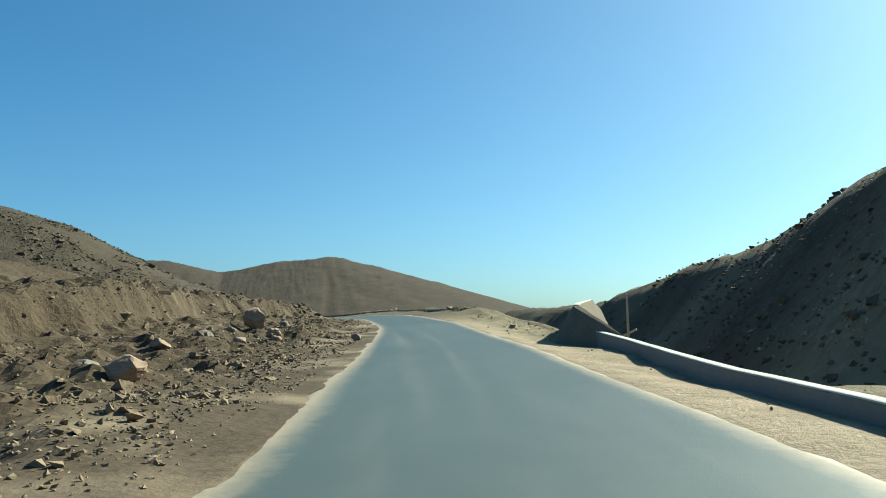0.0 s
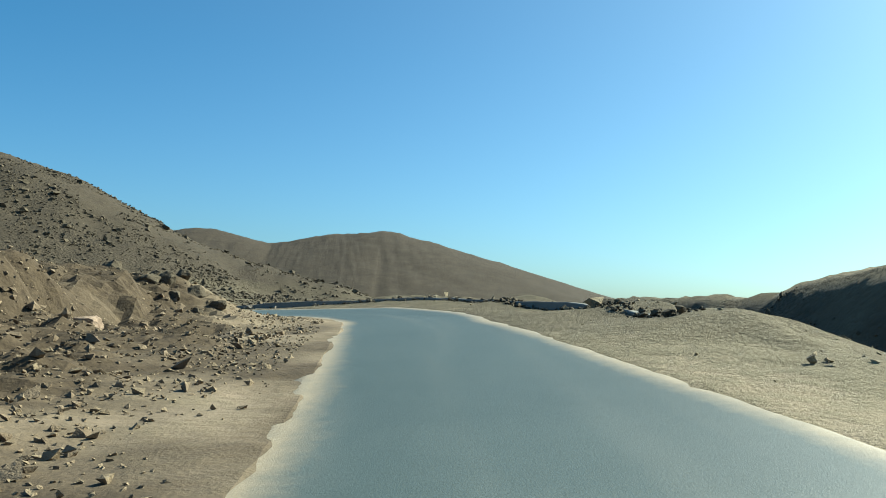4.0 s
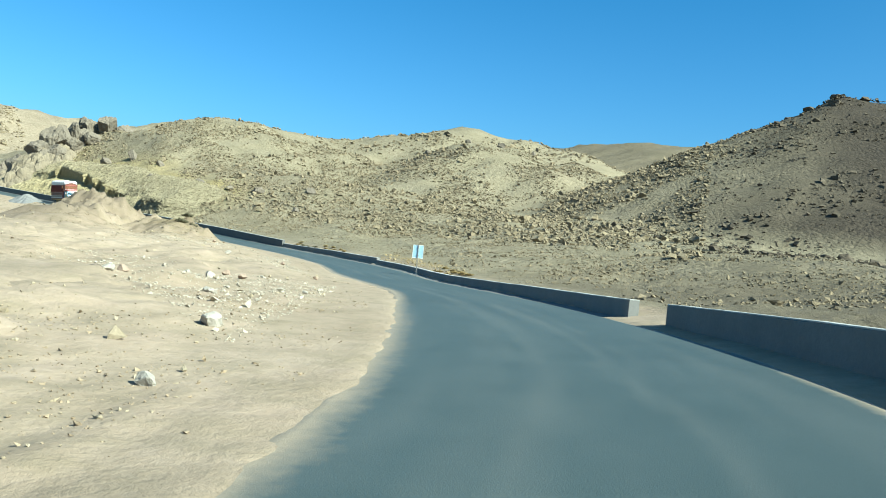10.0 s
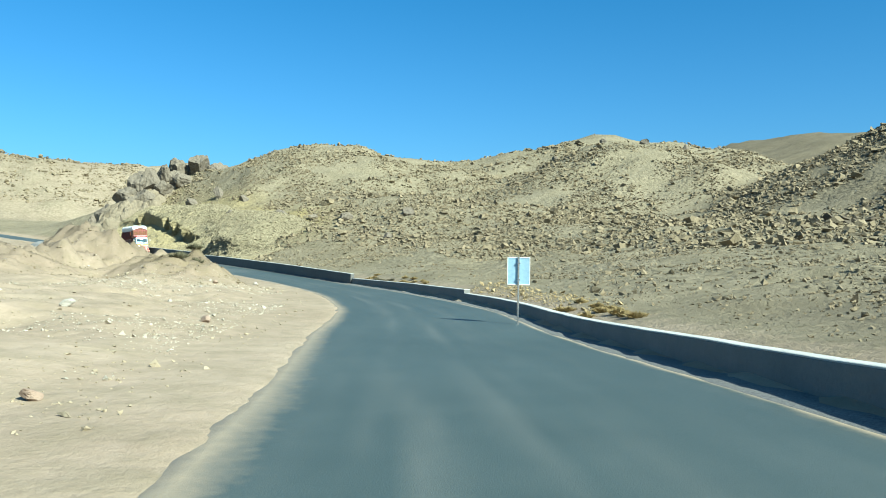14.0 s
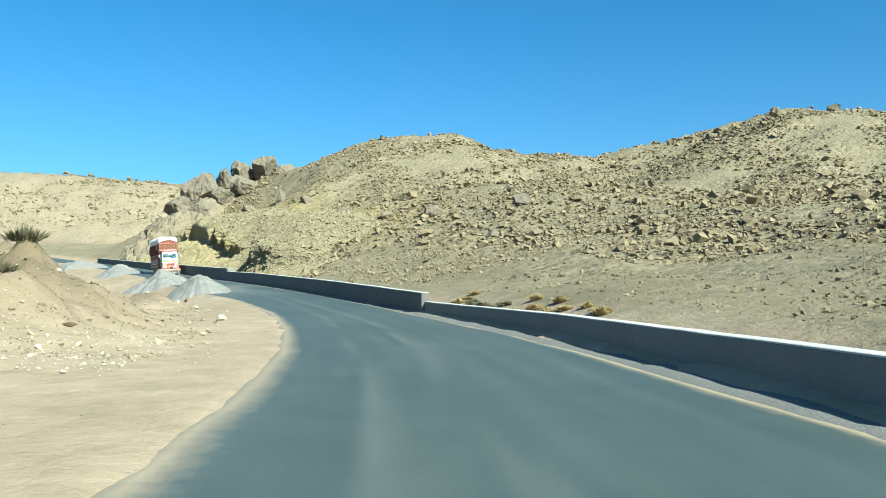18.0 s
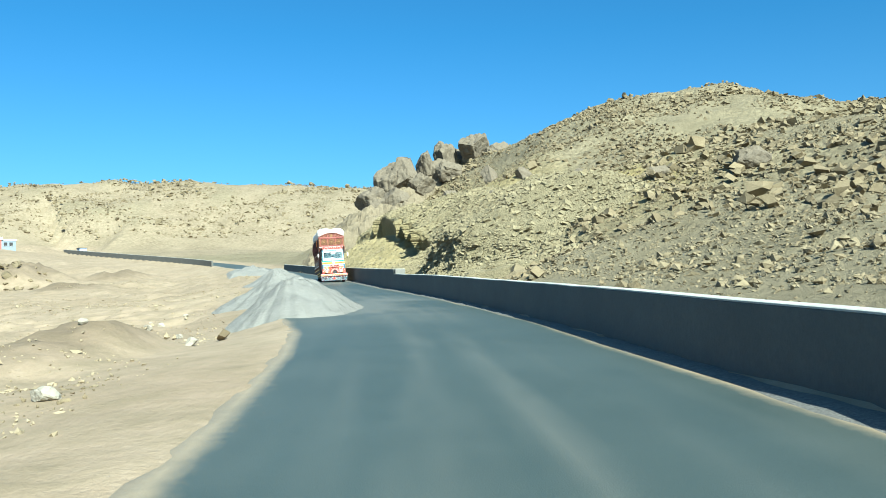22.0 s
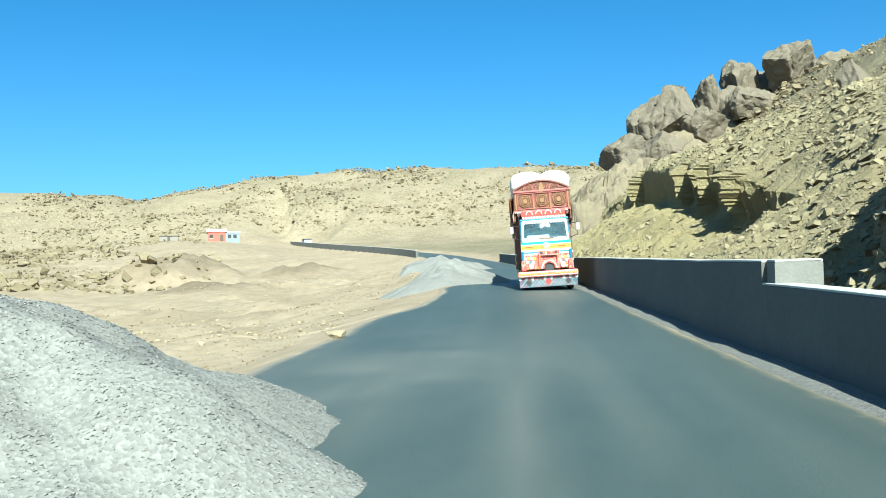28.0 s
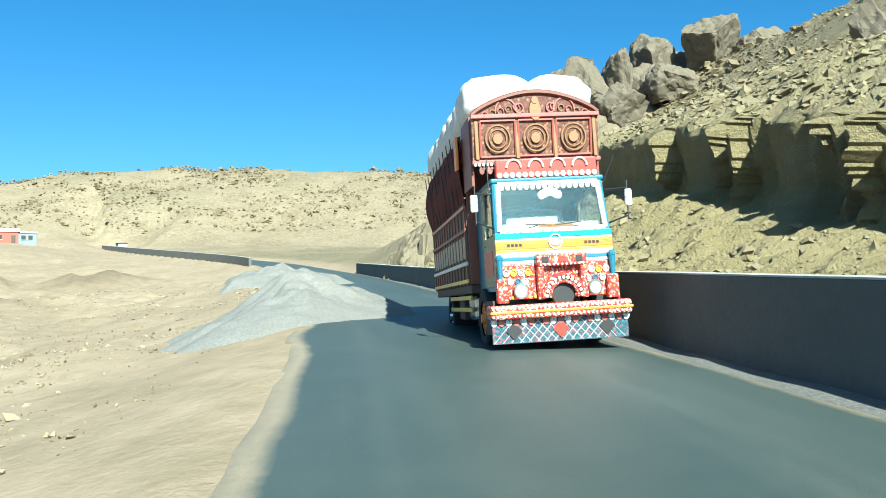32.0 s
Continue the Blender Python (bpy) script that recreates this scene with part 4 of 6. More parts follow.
x, y, s = strewn(rng, 30000, -125, -10, 88, 200, 0.22, 1.5, lambda x, y: off_road(x, y, 30) & (x + 5 > -0.80 * (y - 33)), seed=24, open_=0.10, clump=14)
stones("foot_stones", x, y, s, ROCK_DARK, rng, "brown stones in patches over the foot of the bald hill", detail=3, sink=0.2)
x, y, s = strewn(rng, 42000, -150, -26, 66, 128, 0.14, 0.6, lambda x, y: off_road(x, y, 4.0, 36, -1), seed=30, clump=7, open_=-0.04)
stones("plain_stones", x, y, s, ROCK_TAN, rng, "small tan stones over the flat below the hills", detail=0, sink=0.2)
x, y, s = strewn(rng, 17000, -135, 20, 120, 232, 0.45, 2.4, lambda x, y: off_road(x, y, 20) & (y > 150 + 0.55 * (x + 60)) & (x + 130 + 0.8 * np.clip(y - 170, 0, 99) > 20), seed=5, open_=0.04)
stones("dark_hill_stones", x, y, s, ROCK_DARK, rng, "dark brown stones scattered over the bald hill", detail=3)
x, y, s = strewn(rng, 9000, -340, -200, 140, 290, 0.7, 3.0, lambda x, y: off_road(x, y, 20), seed=6, clump=18)
stones("back_hill_stones", x, y, s, ROCK_TAN, rng, HILL_STONES, detail=3)
x, y, s = strewn(rng, 28000, -520, -240, -200, 80, 0.7, 3.0, lambda x, y: off_road(x, y, 30, side=1) | (x < -420), seed=7, clump=30, open_=-0.06)
stones("plateau_stones", x, y, s, ROCK_TAN, rng, "stones dotted over the far pale slope", detail=3)
x, y, s = strewn(rng, 66000, -24, 4, -62, 30, 0.07, 0.42, lambda x, y: off_road(x, y, 1.3, 12, 1) & ((y < 12) | off_road(x, y, 4.5, 16, 1)), seed=8, clump=3, open_=-0.05)
stones("bank_rubble", x, y, s, rock_material("bank_rubble", (0.175, 0.132, 0.088), (0.300, 0.232, 0.158), (0.090, 0.068, 0.046)), rng, "loose brown rubble at the foot of the roadside bank", sink=0.2, detail=0)
x, y, s = strewn(rng, 60000, -18, 4, -62, 34, 0.05, 0.24, lambda x, y: off_road(x, y, 0.5, 4.6, 1), seed=28, clump=2, open_=-0.08)
stones("foot_rubble", x, y, s, rock_material("foot_rubble", (0.235, 0.182, 0.118), (0.340, 0.268, 0.180), (0.130, 0.098, 0.064)), rng, "loose tan rubble spread over the verge below the bank", sink=0.2, detail=0)
x, y, s = strewn(rng, 60000, -125, 0, 10, 74, 0.04, 0.34, lambda x, y: off_road(x, y, 1.4, 30, 1), seed=9, clump=6, open_=0.03)
stones("verge_rubble", x, y, s, ROCK_PALE, rng, "pale rubble strewn over the sandy verge", sink=0.2, detail=0)
x, y, s = strewn(rng, 60000, -262, -110, 20, 76, 0.06, 0.40, lambda x, y: off_road(x, y, 2.2, 30, 1), seed=10, clump=7, open_=0.05)
stones("flat_rubble", x, y, s, ROCK_PALE, rng, "pale rubble scattered over the sandy flat", sink=0.2, detail=0)
x, y, s = strewn(rng, 5000, -30, 22, -64, 62, 0.06, 0.4, lambda x, y: off_road(x, y, 0.8, 12, -1), seed=11, clump=4, open_=0.08)
stones("outer_rubble", x, y, s, ROCK_TAN, rng, "small stones on the outer verge of the bend", sink=0.2, detail=0)
x, y, s = strewn(rng, 14000, -100, -62, 70, 90, 0.08, 0.5, lambda x, y: off_road(x, y, 0.7, 3.0, -1) & (np.abs(x + 76) < 11), seed=13, clump=4, open_=-0.2)
stones("yellow_rubble", x, y, s, rock_material("yellow_rubble", (0.370, 0.277, 0.143), (0.431, 0.354, 0.203), (0.254, 0.185, 0.090)), rng, "yellowish broken stone heaped behind the parapet", sink=0.0, detail=0)
x, y, s = strewn(rng, 30000, -215, -30, 58, 86, 0.02, 0.07, lambda x, y: off_road(x, y, -1.1, -0.3, -1), seed=14, clump=3, open_=-0.3)
stones("gutter_gravel", x, y, s, ROCK_PALE, rng, "pale loose gravel along the foot of the parapet", sink=0.1, detail=0)
x, y, s = strewn(rng, 9000, 4, 50, -90, 90, 0.3, 1.2, lambda x, y: off_road(x, y, 9, 60, -1) & ((y < 5) | (x > 30)), seed=12, clump=9, open_=0.0)
stones("shaded_hill_stones", x, y, s, ROCK_DARK, rng, "stones on the shaded hillside across the gully", detail=3)

x, y, s = strewn(rng, 80000, -112, -24, 44, 74, 0.04, 0.30, lambda x, y: off_road(x, y, 2.6, 17, 1), seed=16, clump=7, open_=0.02)
stones("white_rubble", x, y, s, rock_material("white_rubble", (0.447, 0.393, 0.300), (0.508, 0.462, 0.367), (0.308, 0.254, 0.180)), rng, "patches of whitish broken stone on the verge", sink=0.15, detail=0)
x, y, s = strewn(rng, 18000, -132, -96, 48, 72, 0.05, 0.35, lambda x, y: off_road(x, y, 2.6, 30, 1), seed=17, clump=4, open_=0.0)
stones("mound_rubble", x, y, s, ROCK_TAN, rng, "earthy rubble over the dirt mounds", sink=0.2, detail=0)
x, y, s = strewn(rng, 26000, -150, -30, 66, 112, 0.07, 0.3, lambda x, y: off_road(x, y, 2.2, 26, -1), seed=18, clump=8, open_=0.03)
stones("apron_stones", x, y, s, ROCK_TAN, rng, "small stones dotted over the slope behind the parapet", sink=0.2, detail=0)

x, y, s = strewn(rng, 45000, -245, -128, 74, 112, 0.12, 0.55, lambda x, y: off_road(x, y, 3.0, 32, -1), seed=21, clump=7, open_=-0.02)
stones("slope_rubble", x, y, s, rock_material("slope_rubble", (0.254, 0.208, 0.131), (0.331, 0.277, 0.180), (0.154, 0.126, 0.079)), rng, "tan rubble covering the slope behind the parapet", detail=0, sink=0.15)

x, y, s = strewn(rng, 42000, -262, -140, 26, 68, 0.04, 0.2, lambda x, y: off_road(x, y, 1.6, 40, 1), seed=22, clump=5, open_=0.03)
stones("dirt_rubble", x, y, s, rock_material("dirt_rubble", (0.262, 0.200, 0.128), (0.323, 0.254, 0.165), (0.193, 0.142, 0.086)), rng, "brownish clods and stones over the sandy flat", detail=0, sink=0.2)


def kerb_line(x, y):
    lat, at, _ = beside(x, y)
    return (at > 8.2) & (at < 13.9) & (np.abs(-lat - np.interp(at, [8.2, 9.6, 11, 12.5, 13.9], [7.0, 6.6, 6.4, 6.1, 6.0])) < 0.45)


x, y, s = strewn(rng, 60000, -16, 12, 2, 56, 0.07, 0.32, kerb_line, seed=19, clump=3, open_=-0.15, power=1.8)
stones("kerb_rubble", x, y, s, ROCK_DARK, rng, "dark broken stones left of a ruined kerb wall", sink=0.1)
x, y, s = strewn(rng, 60000, -34, 3, 8, 58, 0.03, 0.16, lambda x, y: off_road(x, y, 0.7, 9, 1), seed=20, clump=2, open_=0.0)
stones("earth_clods", x, y, s, rock_material("sandy_clods", (0.308, 0.239, 0.154), (0.370, 0.296, 0.199), (0.231, 0.173, 0.105)), rng, "sandy clods of earth in the wheel ruts", sink=0.2, detail=0)
x, y, s = strewn(rng, 12000, 4, 46, -60, 60, 0.12, 0.7, lambda x, y: off_road(x, y, 2.6, 34, -1), seed=15, clump=6, open_=0.10)
stones("pale_slope_rubble", x, y, s, ROCK_PALE, rng, "patches of pale rubble on the shaded hillside", sink=0.2, detail=0)

# ---- single boulders and crags ----


def boulder(name, x, y, size, stretch, material, seed, label, turn=0.0, sink=0.18, detail=4, ledge=0.0, base=None, group="", lean=0.0, category="boulder"):
    """A weathered block of rock with broken faces, resting in the ground."""
    bm = bmesh.new()
    bmesh.ops.create_icosphere(bm, subdivisions=detail, radius=1)
    r = random.Random(seed)
    cuts = [(Vector((r.gauss(0, 1), r.gauss(0, 1), r.gauss(0, 0.8))).normalized(), r.uniform(0.45, 0.8)) for _ in range(15)]
    shift = Vector((seed * 3.7, seed * 1.9, seed * 5.3))
    for v in bm.verts:
        p = v.co.copy()
        for n, d in cuts:
            over = p.dot(n) - d
            if over > 0:
                p -= n * over
        k = noise.fractal(p * 1.9 + shift, 0.8, 2.1, 5) * 0.12 + noise.noise(p * 7 + shift) * 0.03
        if ledge:
            k += ledge * (1.4 * abs(noise.noise(Vector((p.x * 3.0, p.y * 3.0, p.z * 0.5)) + shift)) ** 0.6 - 0.5)
        p *= 1 + k
        v.co = Vector((p.x * stretch[0], p.y * stretch[1], p.z * stretch[2])) * size
    bmesh.ops.recalc_face_normals(bm, faces=bm.faces)
    ob = part(name, bm, material)
    for p in ob.data.polygons:
        p.use_smooth = False
    low = min(v.co.z for v in ob.data.vertices)
    z = height(x, y) if base is None else base
    ob.matrix_world = pose(x, y, z - low - sink * size * stretch[2] * 2, lean, 0, turn)
    return tagged(ob, label, category, group)


PINK = rock_material("reddish_boulder", (0.277, 0.204, 0.150), (0.362, 0.277, 0.206), (0.200, 0.146, 0.105), False)
GREY_STONE = rock_material("grey_stone", (0.177, 0.158, 0.131), (0.239, 0.216, 0.180), (0.123, 0.108, 0.090), False)
WHITE_STONE = rock_material("white_stone", (0.335, 0.306, 0.254), (0.393, 0.364, 0.304), (0.260, 0.231, 0.185), False)


def rock_spur():
    """The broken rib of rock from which the crags stand up."""
    step = 0.22
    gx_, gy_ = np.meshgrid(np.arange(-274, -236, step), np.arange(50, 95, step))
    crest = [(-262, 54, 2), (-256, 58.6, 3.8), (-254, 61.2, 6.4), (-250.7, 65.7, 11.4), (-250.2, 68, 14), (-250, 70.7, 15.8), (-253, 74, 17.2), (-256, 77.2, 18.2), (-254, 82.3, 19.8), (-251, 86, 19.4), (-246, 91, 19)]
    jx, jy = 1.3 * rough(gx_, gy_, 3, 3, 81), 1.3 * rough(gx_, gy_, 3, 3, 82)
    # blocks: each takes one height, so that their edges break off steeply
    r_ = np.random.default_rng(12)
    cx, cy = r_.uniform(-274, -236, 230), r_.uniform(50, 95, 230)
    d = (gx_[..., None] + jx[..., None] - cx) ** 2 + (gy_[..., None] + jy[..., None] - cy) ** 2
    k = d.argmin(-1)
    near = np.sqrt(np.sort(d, -1)[..., :2])
    gap = np.clip((near[..., 1] - near[..., 0]) / 0.9, 0, 1)
    own = ridge(cx, cy, crest, 0.85, 1.5)[k] + r_.uniform(-0.8, 0.9, 230)[k]
    smooth = ridge(gx_, gy_, crest, 0.85, 1.5)
    z = 0.5 * own + 0.5 * smooth - 0.7 * (1 - gap) + 0.9 * rough(gx_, gy_, 2.2, 4, 83, 0.6) + 0.35 * rough(gx_, gy_, 0.7, 2, 84)
    low_ = ground_at(gx_, gy_)[0] - 1.2
    rim = np.clip((-237 - gx_) / 5, 0, 1) * np.clip((gx_ + 273) / 4, 0, 1) * np.clip((gy_ - 51) / 3, 0, 1) * np.clip((94 - gy_) / 4, 0, 1)
    z = np.maximum(low_ + (z - low_) * rim, low_)
    i = np.arange(z.size).reshape(z.shape)
    q = np.stack([i[:-1, :-1], i[:-1, 1:], i[1:, 1:], i[1:, :-1]], -1).reshape(-1, 4)
    ob = mesh_object("rock_spur", np.stack([gx_, gy_, z], -1).reshape(-1, 3), q, ROCK_SPUR, False)
    tagged(ob, "broken spur of brown rock climbing the hillside", "rock outcrop", kind="structure")


rock_spur()
CRAGS = [(-254, 82.3, 24.8, 2.5, 1.35), (-251.2, 85.8, 22.4, 2.8, 0.85), (-247.5, 89.5, 21.4, 2.5, 0.8), (-256, 77.2, 22.8, 2.7, 1.1), (-252.6, 76.2, 19.6, 2.2, 1.1), (-253, 74, 21.6, 2.3, 1.2),
         (-250, 70.7, 20.7, 2.8, 1.2), (-250.6, 67.6, 18.6, 2.9, 1.15), (-250.8, 64.6, 15.4, 3.2, 1.0), (-253.6, 61.0, 10.6, 3.1, 1.05), (-255.6, 58.2, 7.8, 2.8, 1.0),
         (-246.4, 69.2, 14.8, 2.2, 1.1), (-246.6, 65.8, 12.4, 2.4, 1.0), (-249.4, 62.2, 9.8, 2.5, 1.0), (-252, 59.2, 7.0, 2.3, 1.0), (-248.4, 73.2, 17.2, 2.2, 1.0), (-250, 78.4, 19.6, 2.2, 0.9), (-258, 80, 22.4, 2.5, 1.0), (-243.5, 66.4, 9.4, 1.9, 1.0), (-246.5, 62.4, 7.4, 1.9, 1.0)]
for k, (x, y, top, size, sz) in enumerate(CRAGS):
    boulder("rock_outcrop", x, y, size, (1.35, 1.2, sz * 1.18), ROCK_CRAG, 40 + k, "jagged brown crag standing out of the hillside", 20 + 67 * k, 0.0, 5, 0.14, top - 2.06 * size * sz, "crags above the road cutting", category="rock outcrop")
SLOPE_BLOCK = "large brown boulder lying on the stony slope"
for k, (x, y, size, sz) in enumerate([(-221.4, 82.9, 1.7, 1.1), (-196.3, 82.3, 1.3, 0.9), (-226.7, 77.9, 1.6, 0.9), (-205, 86, 1.2, 0.8), (-186, 84, 1.1, 0.8), (-178, 88, 1.3, 0.8), (-165, 96, 1.4, 0.7),
                                      (-158, 104, 1.5, 0.7), (-171, 92, 1.2, 0.8), (-150, 98, 1.1, 0.7), (-193, 176, 1.6, 0.8), (-198, 168, 1.3, 0.8), (-203, 158, 1.2, 0.8), (-188, 184, 1.2, 0.8),
                                      (-119, 217, 1.7, 0.5), (-124, 215, 1.8, 0.55), (-113, 219, 1.6, 0.5), (-128, 214, 1.7, 0.6), (-108, 222, 1.5, 0.5), (-116, 212, 1.8, 0.6), (-121, 210, 1.8, 0.6), (-131, 212, 1.5, 0.6), (-104, 223, 1.4, 0.5), (-60, 133, 1.7, 0.75), (-57, 131, 2.1, 0.75), (-63, 132, 1.3, 0.9), (-50, 134, 1.4, 0.6)]):
    boulder("boulder", x, y, size, (1.05, 0.9, sz), ROCK_CRAG if y < 200 and x < -100 else ROCK_DARK, 70 + k, SLOPE_BLOCK if x < -100 or y > 140 else "dark rounded boulder at the foot of the bald hill", k * 37.0, 0.3, 4, 0.1, group="boulders on the slopes")
boulder("boulder", -9.2, -12.2, 0.72, (1.05, 0.85, 1.0), PINK, 101, "large reddish boulder leaning on the rubble bank", 30, 0.12, 4)
boulder("boulder", -8.2, -13.6, 0.45, (1.1, 0.9, 0.7), PINK, 102, "reddish boulder half buried in the rubble bank", 80, 0.2, 4)
boulder("boulder", -4.45, -17.1, 0.36, (1.35, 0.9, 0.65), GREY_STONE, 103, "squarish grey stone beside the road edge", 25, 0.1, 3)
for k, (x, y, s) in enumerate([(-11.2, -36.5, 0.5), (-12.3, -34.8, 0.42), (-10.4, -31.5, 0.34), (-13.2, -38.8, 0.5), (-9.4, -24.0, 0.4), (-10.8, -22.5, 0.5), (-8.1, -19.0, 0.3), (-10.0, -17.0, 0.4), (-11.6, -28.3, 0.38), (-7.6, 6.0, 0.35), (-6.2, 10.5, 0.4), (-7.5, -6.0, 0.42)]):
    boulder("boulder", x, y, s, (1.1, 0.9, 0.75), GREY_STONE if k % 2 else PINK, 110 + k, "rough boulder among the rubble of the roadside bank", k * 51, 0.15, 3, group="boulders of the bank")
for k, (x, y, s) in enumerate([(-4.4, 17.4, 0.28), (-5.2, 17.8, 0.38), (-6.0, 17.8, 0.4), (-5.7, 18.6, 0.3), (-6.9, 18.0, 0.42), (-7.8, 18.2, 0.4), (-6.6, 18.9, 0.3), (-8.6, 18.8, 0.38), (-4.9, 16.8, 0.25), (-6.4, 17.2, 0.3), (-7.4, 17.5, 0.32), (-5.6, 17.0, 0.26)]):
    boulder("boulder", x, y, s, (1.25, 0.9, 0.75), ROCK_DARK, 400 + k, "dark broken rock at the end of the earth bank", k * 43, 0.35, 3, 0.12, group="rocks at the end of the bank")
boulder("boulder", 6.2, -6.8, 0.3, (1.2, 0.9, 0.6), GREY_STONE, 131, "grey block lying on the outer verge", 10, 0.1, 3)
boulder("boulder", -175.1, 65.1, 0.24, (1.5, 0.9, 0.6), ROCK_PALE, 132, "pale flat stone on the edge of the asphalt", 70, 0.1, 3)
for k, (x, y) in enumerate([(-186.0, 69.0), (-187.3, 68.6), (-178.0, 70.9), (-126.2, 80.2)]):
    boulder("boulder", x, y, 0.13 + 0.03 * (k % 2), (1.1, 0.9, 0.8), WHITE_STONE, 140 + k, "small white stone at the foot of the parapet", k * 40, 0.1, 3, group="white stones by the parapet")
for k, (x, y, s) in enumerate([(-8.8, 46.9, 0.28), (-7.6, 45.5, 0.24), (-9.9, 47.9, 0.3), (-6.1, 43.6, 0.25), (-10.6, 48.7, 0.22), (-4.4, 41.2, 0.2), (-2.0, 38.6, 0.22), (-8.1, 46.3, 0.2)]):
    boulder("boulder", x, y, s, (1.15, 0.9, 0.7), GREY_STONE, 150 + k, "dark broken stone in line with the ruined kerb wall", k * 60, 0.1, 3, group="stones of the broken kerb wall")
r = random.Random(5)
for k in range(46):
    at = r.uniform(12.5, 24.5)
    p = place_at(np.array(at), float(np.interp(at, np.arange(len(LEFT)), LEFT)) + r.uniform(2.0, 9.0))
    boulder("boulder", float(p[0]), float(p[1]), r.uniform(0.12, 0.3), (1.15, 0.9, 0.7), WHITE_STONE if k % 3 else PINK, 200 + k, "pale broken stone on the sandy verge", r.uniform(0, 360), 0.15, 3, group="stones on the sandy verge")

# ---- dry shrubs and the ruin ----


def dry_shrub(x, y, wide, tall, material, seed, label):
    """A low desert bush: many thin twigs that fan out from the ground."""
    g = np.random.default_rng(seed)
    n = 260
    a, out = g.uniform(0, 6.283, n), g.uniform(0.1, 1.0, n)
    foot = np.stack([np.cos(a) * out * wide * 0.45, np.sin(a) * out * wide * 0.45, np.full(n, -0.05)], -1)
    b = a + g.normal(0, 0.5, n)
    tip = foot + np.stack([np.cos(b) * wide * 0.5 * out, np.sin(b) * wide * 0.5 * out, tall * (1.15 - 0.6 * out) * g.uniform(0.6, 1.1, n)], -1)
    side = np.stack([-np.sin(b), np.cos(b), g.normal(0, 0.3, n)], -1) * (0.012 + 0.02 * wide)
    mid = 0.55 * foot + 0.45 * tip
    v = np.stack([foot - side * 0.4, foot + side * 0.4, mid + side, mid - side, tip, mid + np.roll(side, 1, 1)], 1)
    f = np.array([(0, 1, 2), (0, 2, 3), (3, 2, 4), (0, 5, 4)])
    ob = mesh_object("dry_shrub", v.reshape(-1, 3), (f[None] + (np.arange(n) * 6)[:, None, None]).reshape(-1, 3), material)
    ob.matrix_world = pose(x, y, height(x, y), 0, 0, seed * 31)
    return tagged(ob, label, "shrub", "dry shrubs along the road")


STRAW, DULL = rock_material("straw_twigs", (0.33, 0.25, 0.11), (0.42, 0.33, 0.16), (0.20, 0.15, 0.07), False), rock_material("dull_twigs", (0.12, 0.11, 0.065), (0.17, 0.155, 0.09), (0.07, 0.062, 0.04), False)
r = random.Random(9)
for k in range(18):
    at = 20.15 + 0.85 * k / 17 + r.uniform(-0.03, 0.03)
    p = place_at(np.array(at), -float(np.interp(at, np.arange(len(WALL_AT)), WALL_AT)) - r.uniform(0.9, 2.6))
    dull = 20.6 < at < 20.85
    dry_shrub(float(p[0]), float(p[1]), r.uniform(0.4, 0.7), r.uniform(0.18, 0.32), DULL if dull else STRAW, 300 + k, "dull green-grey desert bush behind the parapet" if dull else "straw-coloured dry bush behind the parapet")
for k in range(10):
    at = 18.05 + 0.5 * k / 9
    p = place_at(np.array(at), -float(np.interp(at, np.arange(len(WALL_AT)), WALL_AT)) - r.uniform(0.8, 2.4))
    dry_shrub(float(p[0]), float(p[1]), r.uniform(0.4, 0.7), r.uniform(0.2, 0.32), STRAW, 340 + k, "straw-coloured dry bush behind the parapet")
for k, (x, y) in enumerate([(-104.5, 66.0), (-106.0, 65.0), (-107.2, 66.2), (-103.4, 64.6)]):
    dry_shrub(x, y, 1.0, 0.55, DULL, 360 + k, "dull green-grey desert bush on the dirt mound")

for k, (dx, dy, ln, lean, tilt) in enumerate([(0.0, 0.0, 2.5, 6, -4), (-0.9, 1.2, 1.9, 62, 20), (0.4, 2.0, 1.7, 70, -25)]):
    post = part("wooden_post", rod(bmesh.new(), (0, 0, -0.4), (0, 0, ln), 0.06, 0.05, 8), WHITE_STONE)
    post.matrix_world = pose(6.6 + dx, -22.5 + dy, height(6.6 + dx, -22.5 + dy), lean, tilt, 40 * k)
    tagged(post, "weathered pale post standing beside a rubble pile" if k == 0 else "weathered pale post fallen against a rubble pile", "post", "posts at the rubble pile")
for k, (dx, dy, sz) in enumerate([(-0.8, 0.6, 0.75), (0.5, 1.4, 0.9), (-0.2, 2.2, 0.7), (0.9, 0.2, 0.6), (-1.2, 1.8, 0.55), (1.4, 2.4, 0.6)]):
    boulder("boulder", 6.6 + dx, -22.5 + dy, sz, (1.2, 0.9, 0.6), GREY_STONE, 380 + k, "rough stone of a collapsed roadside rubble pile", k * 57, 0.15, 3, 0.1, group="stones of the rubble pile")

# ---- the rock cutting beside the road ----


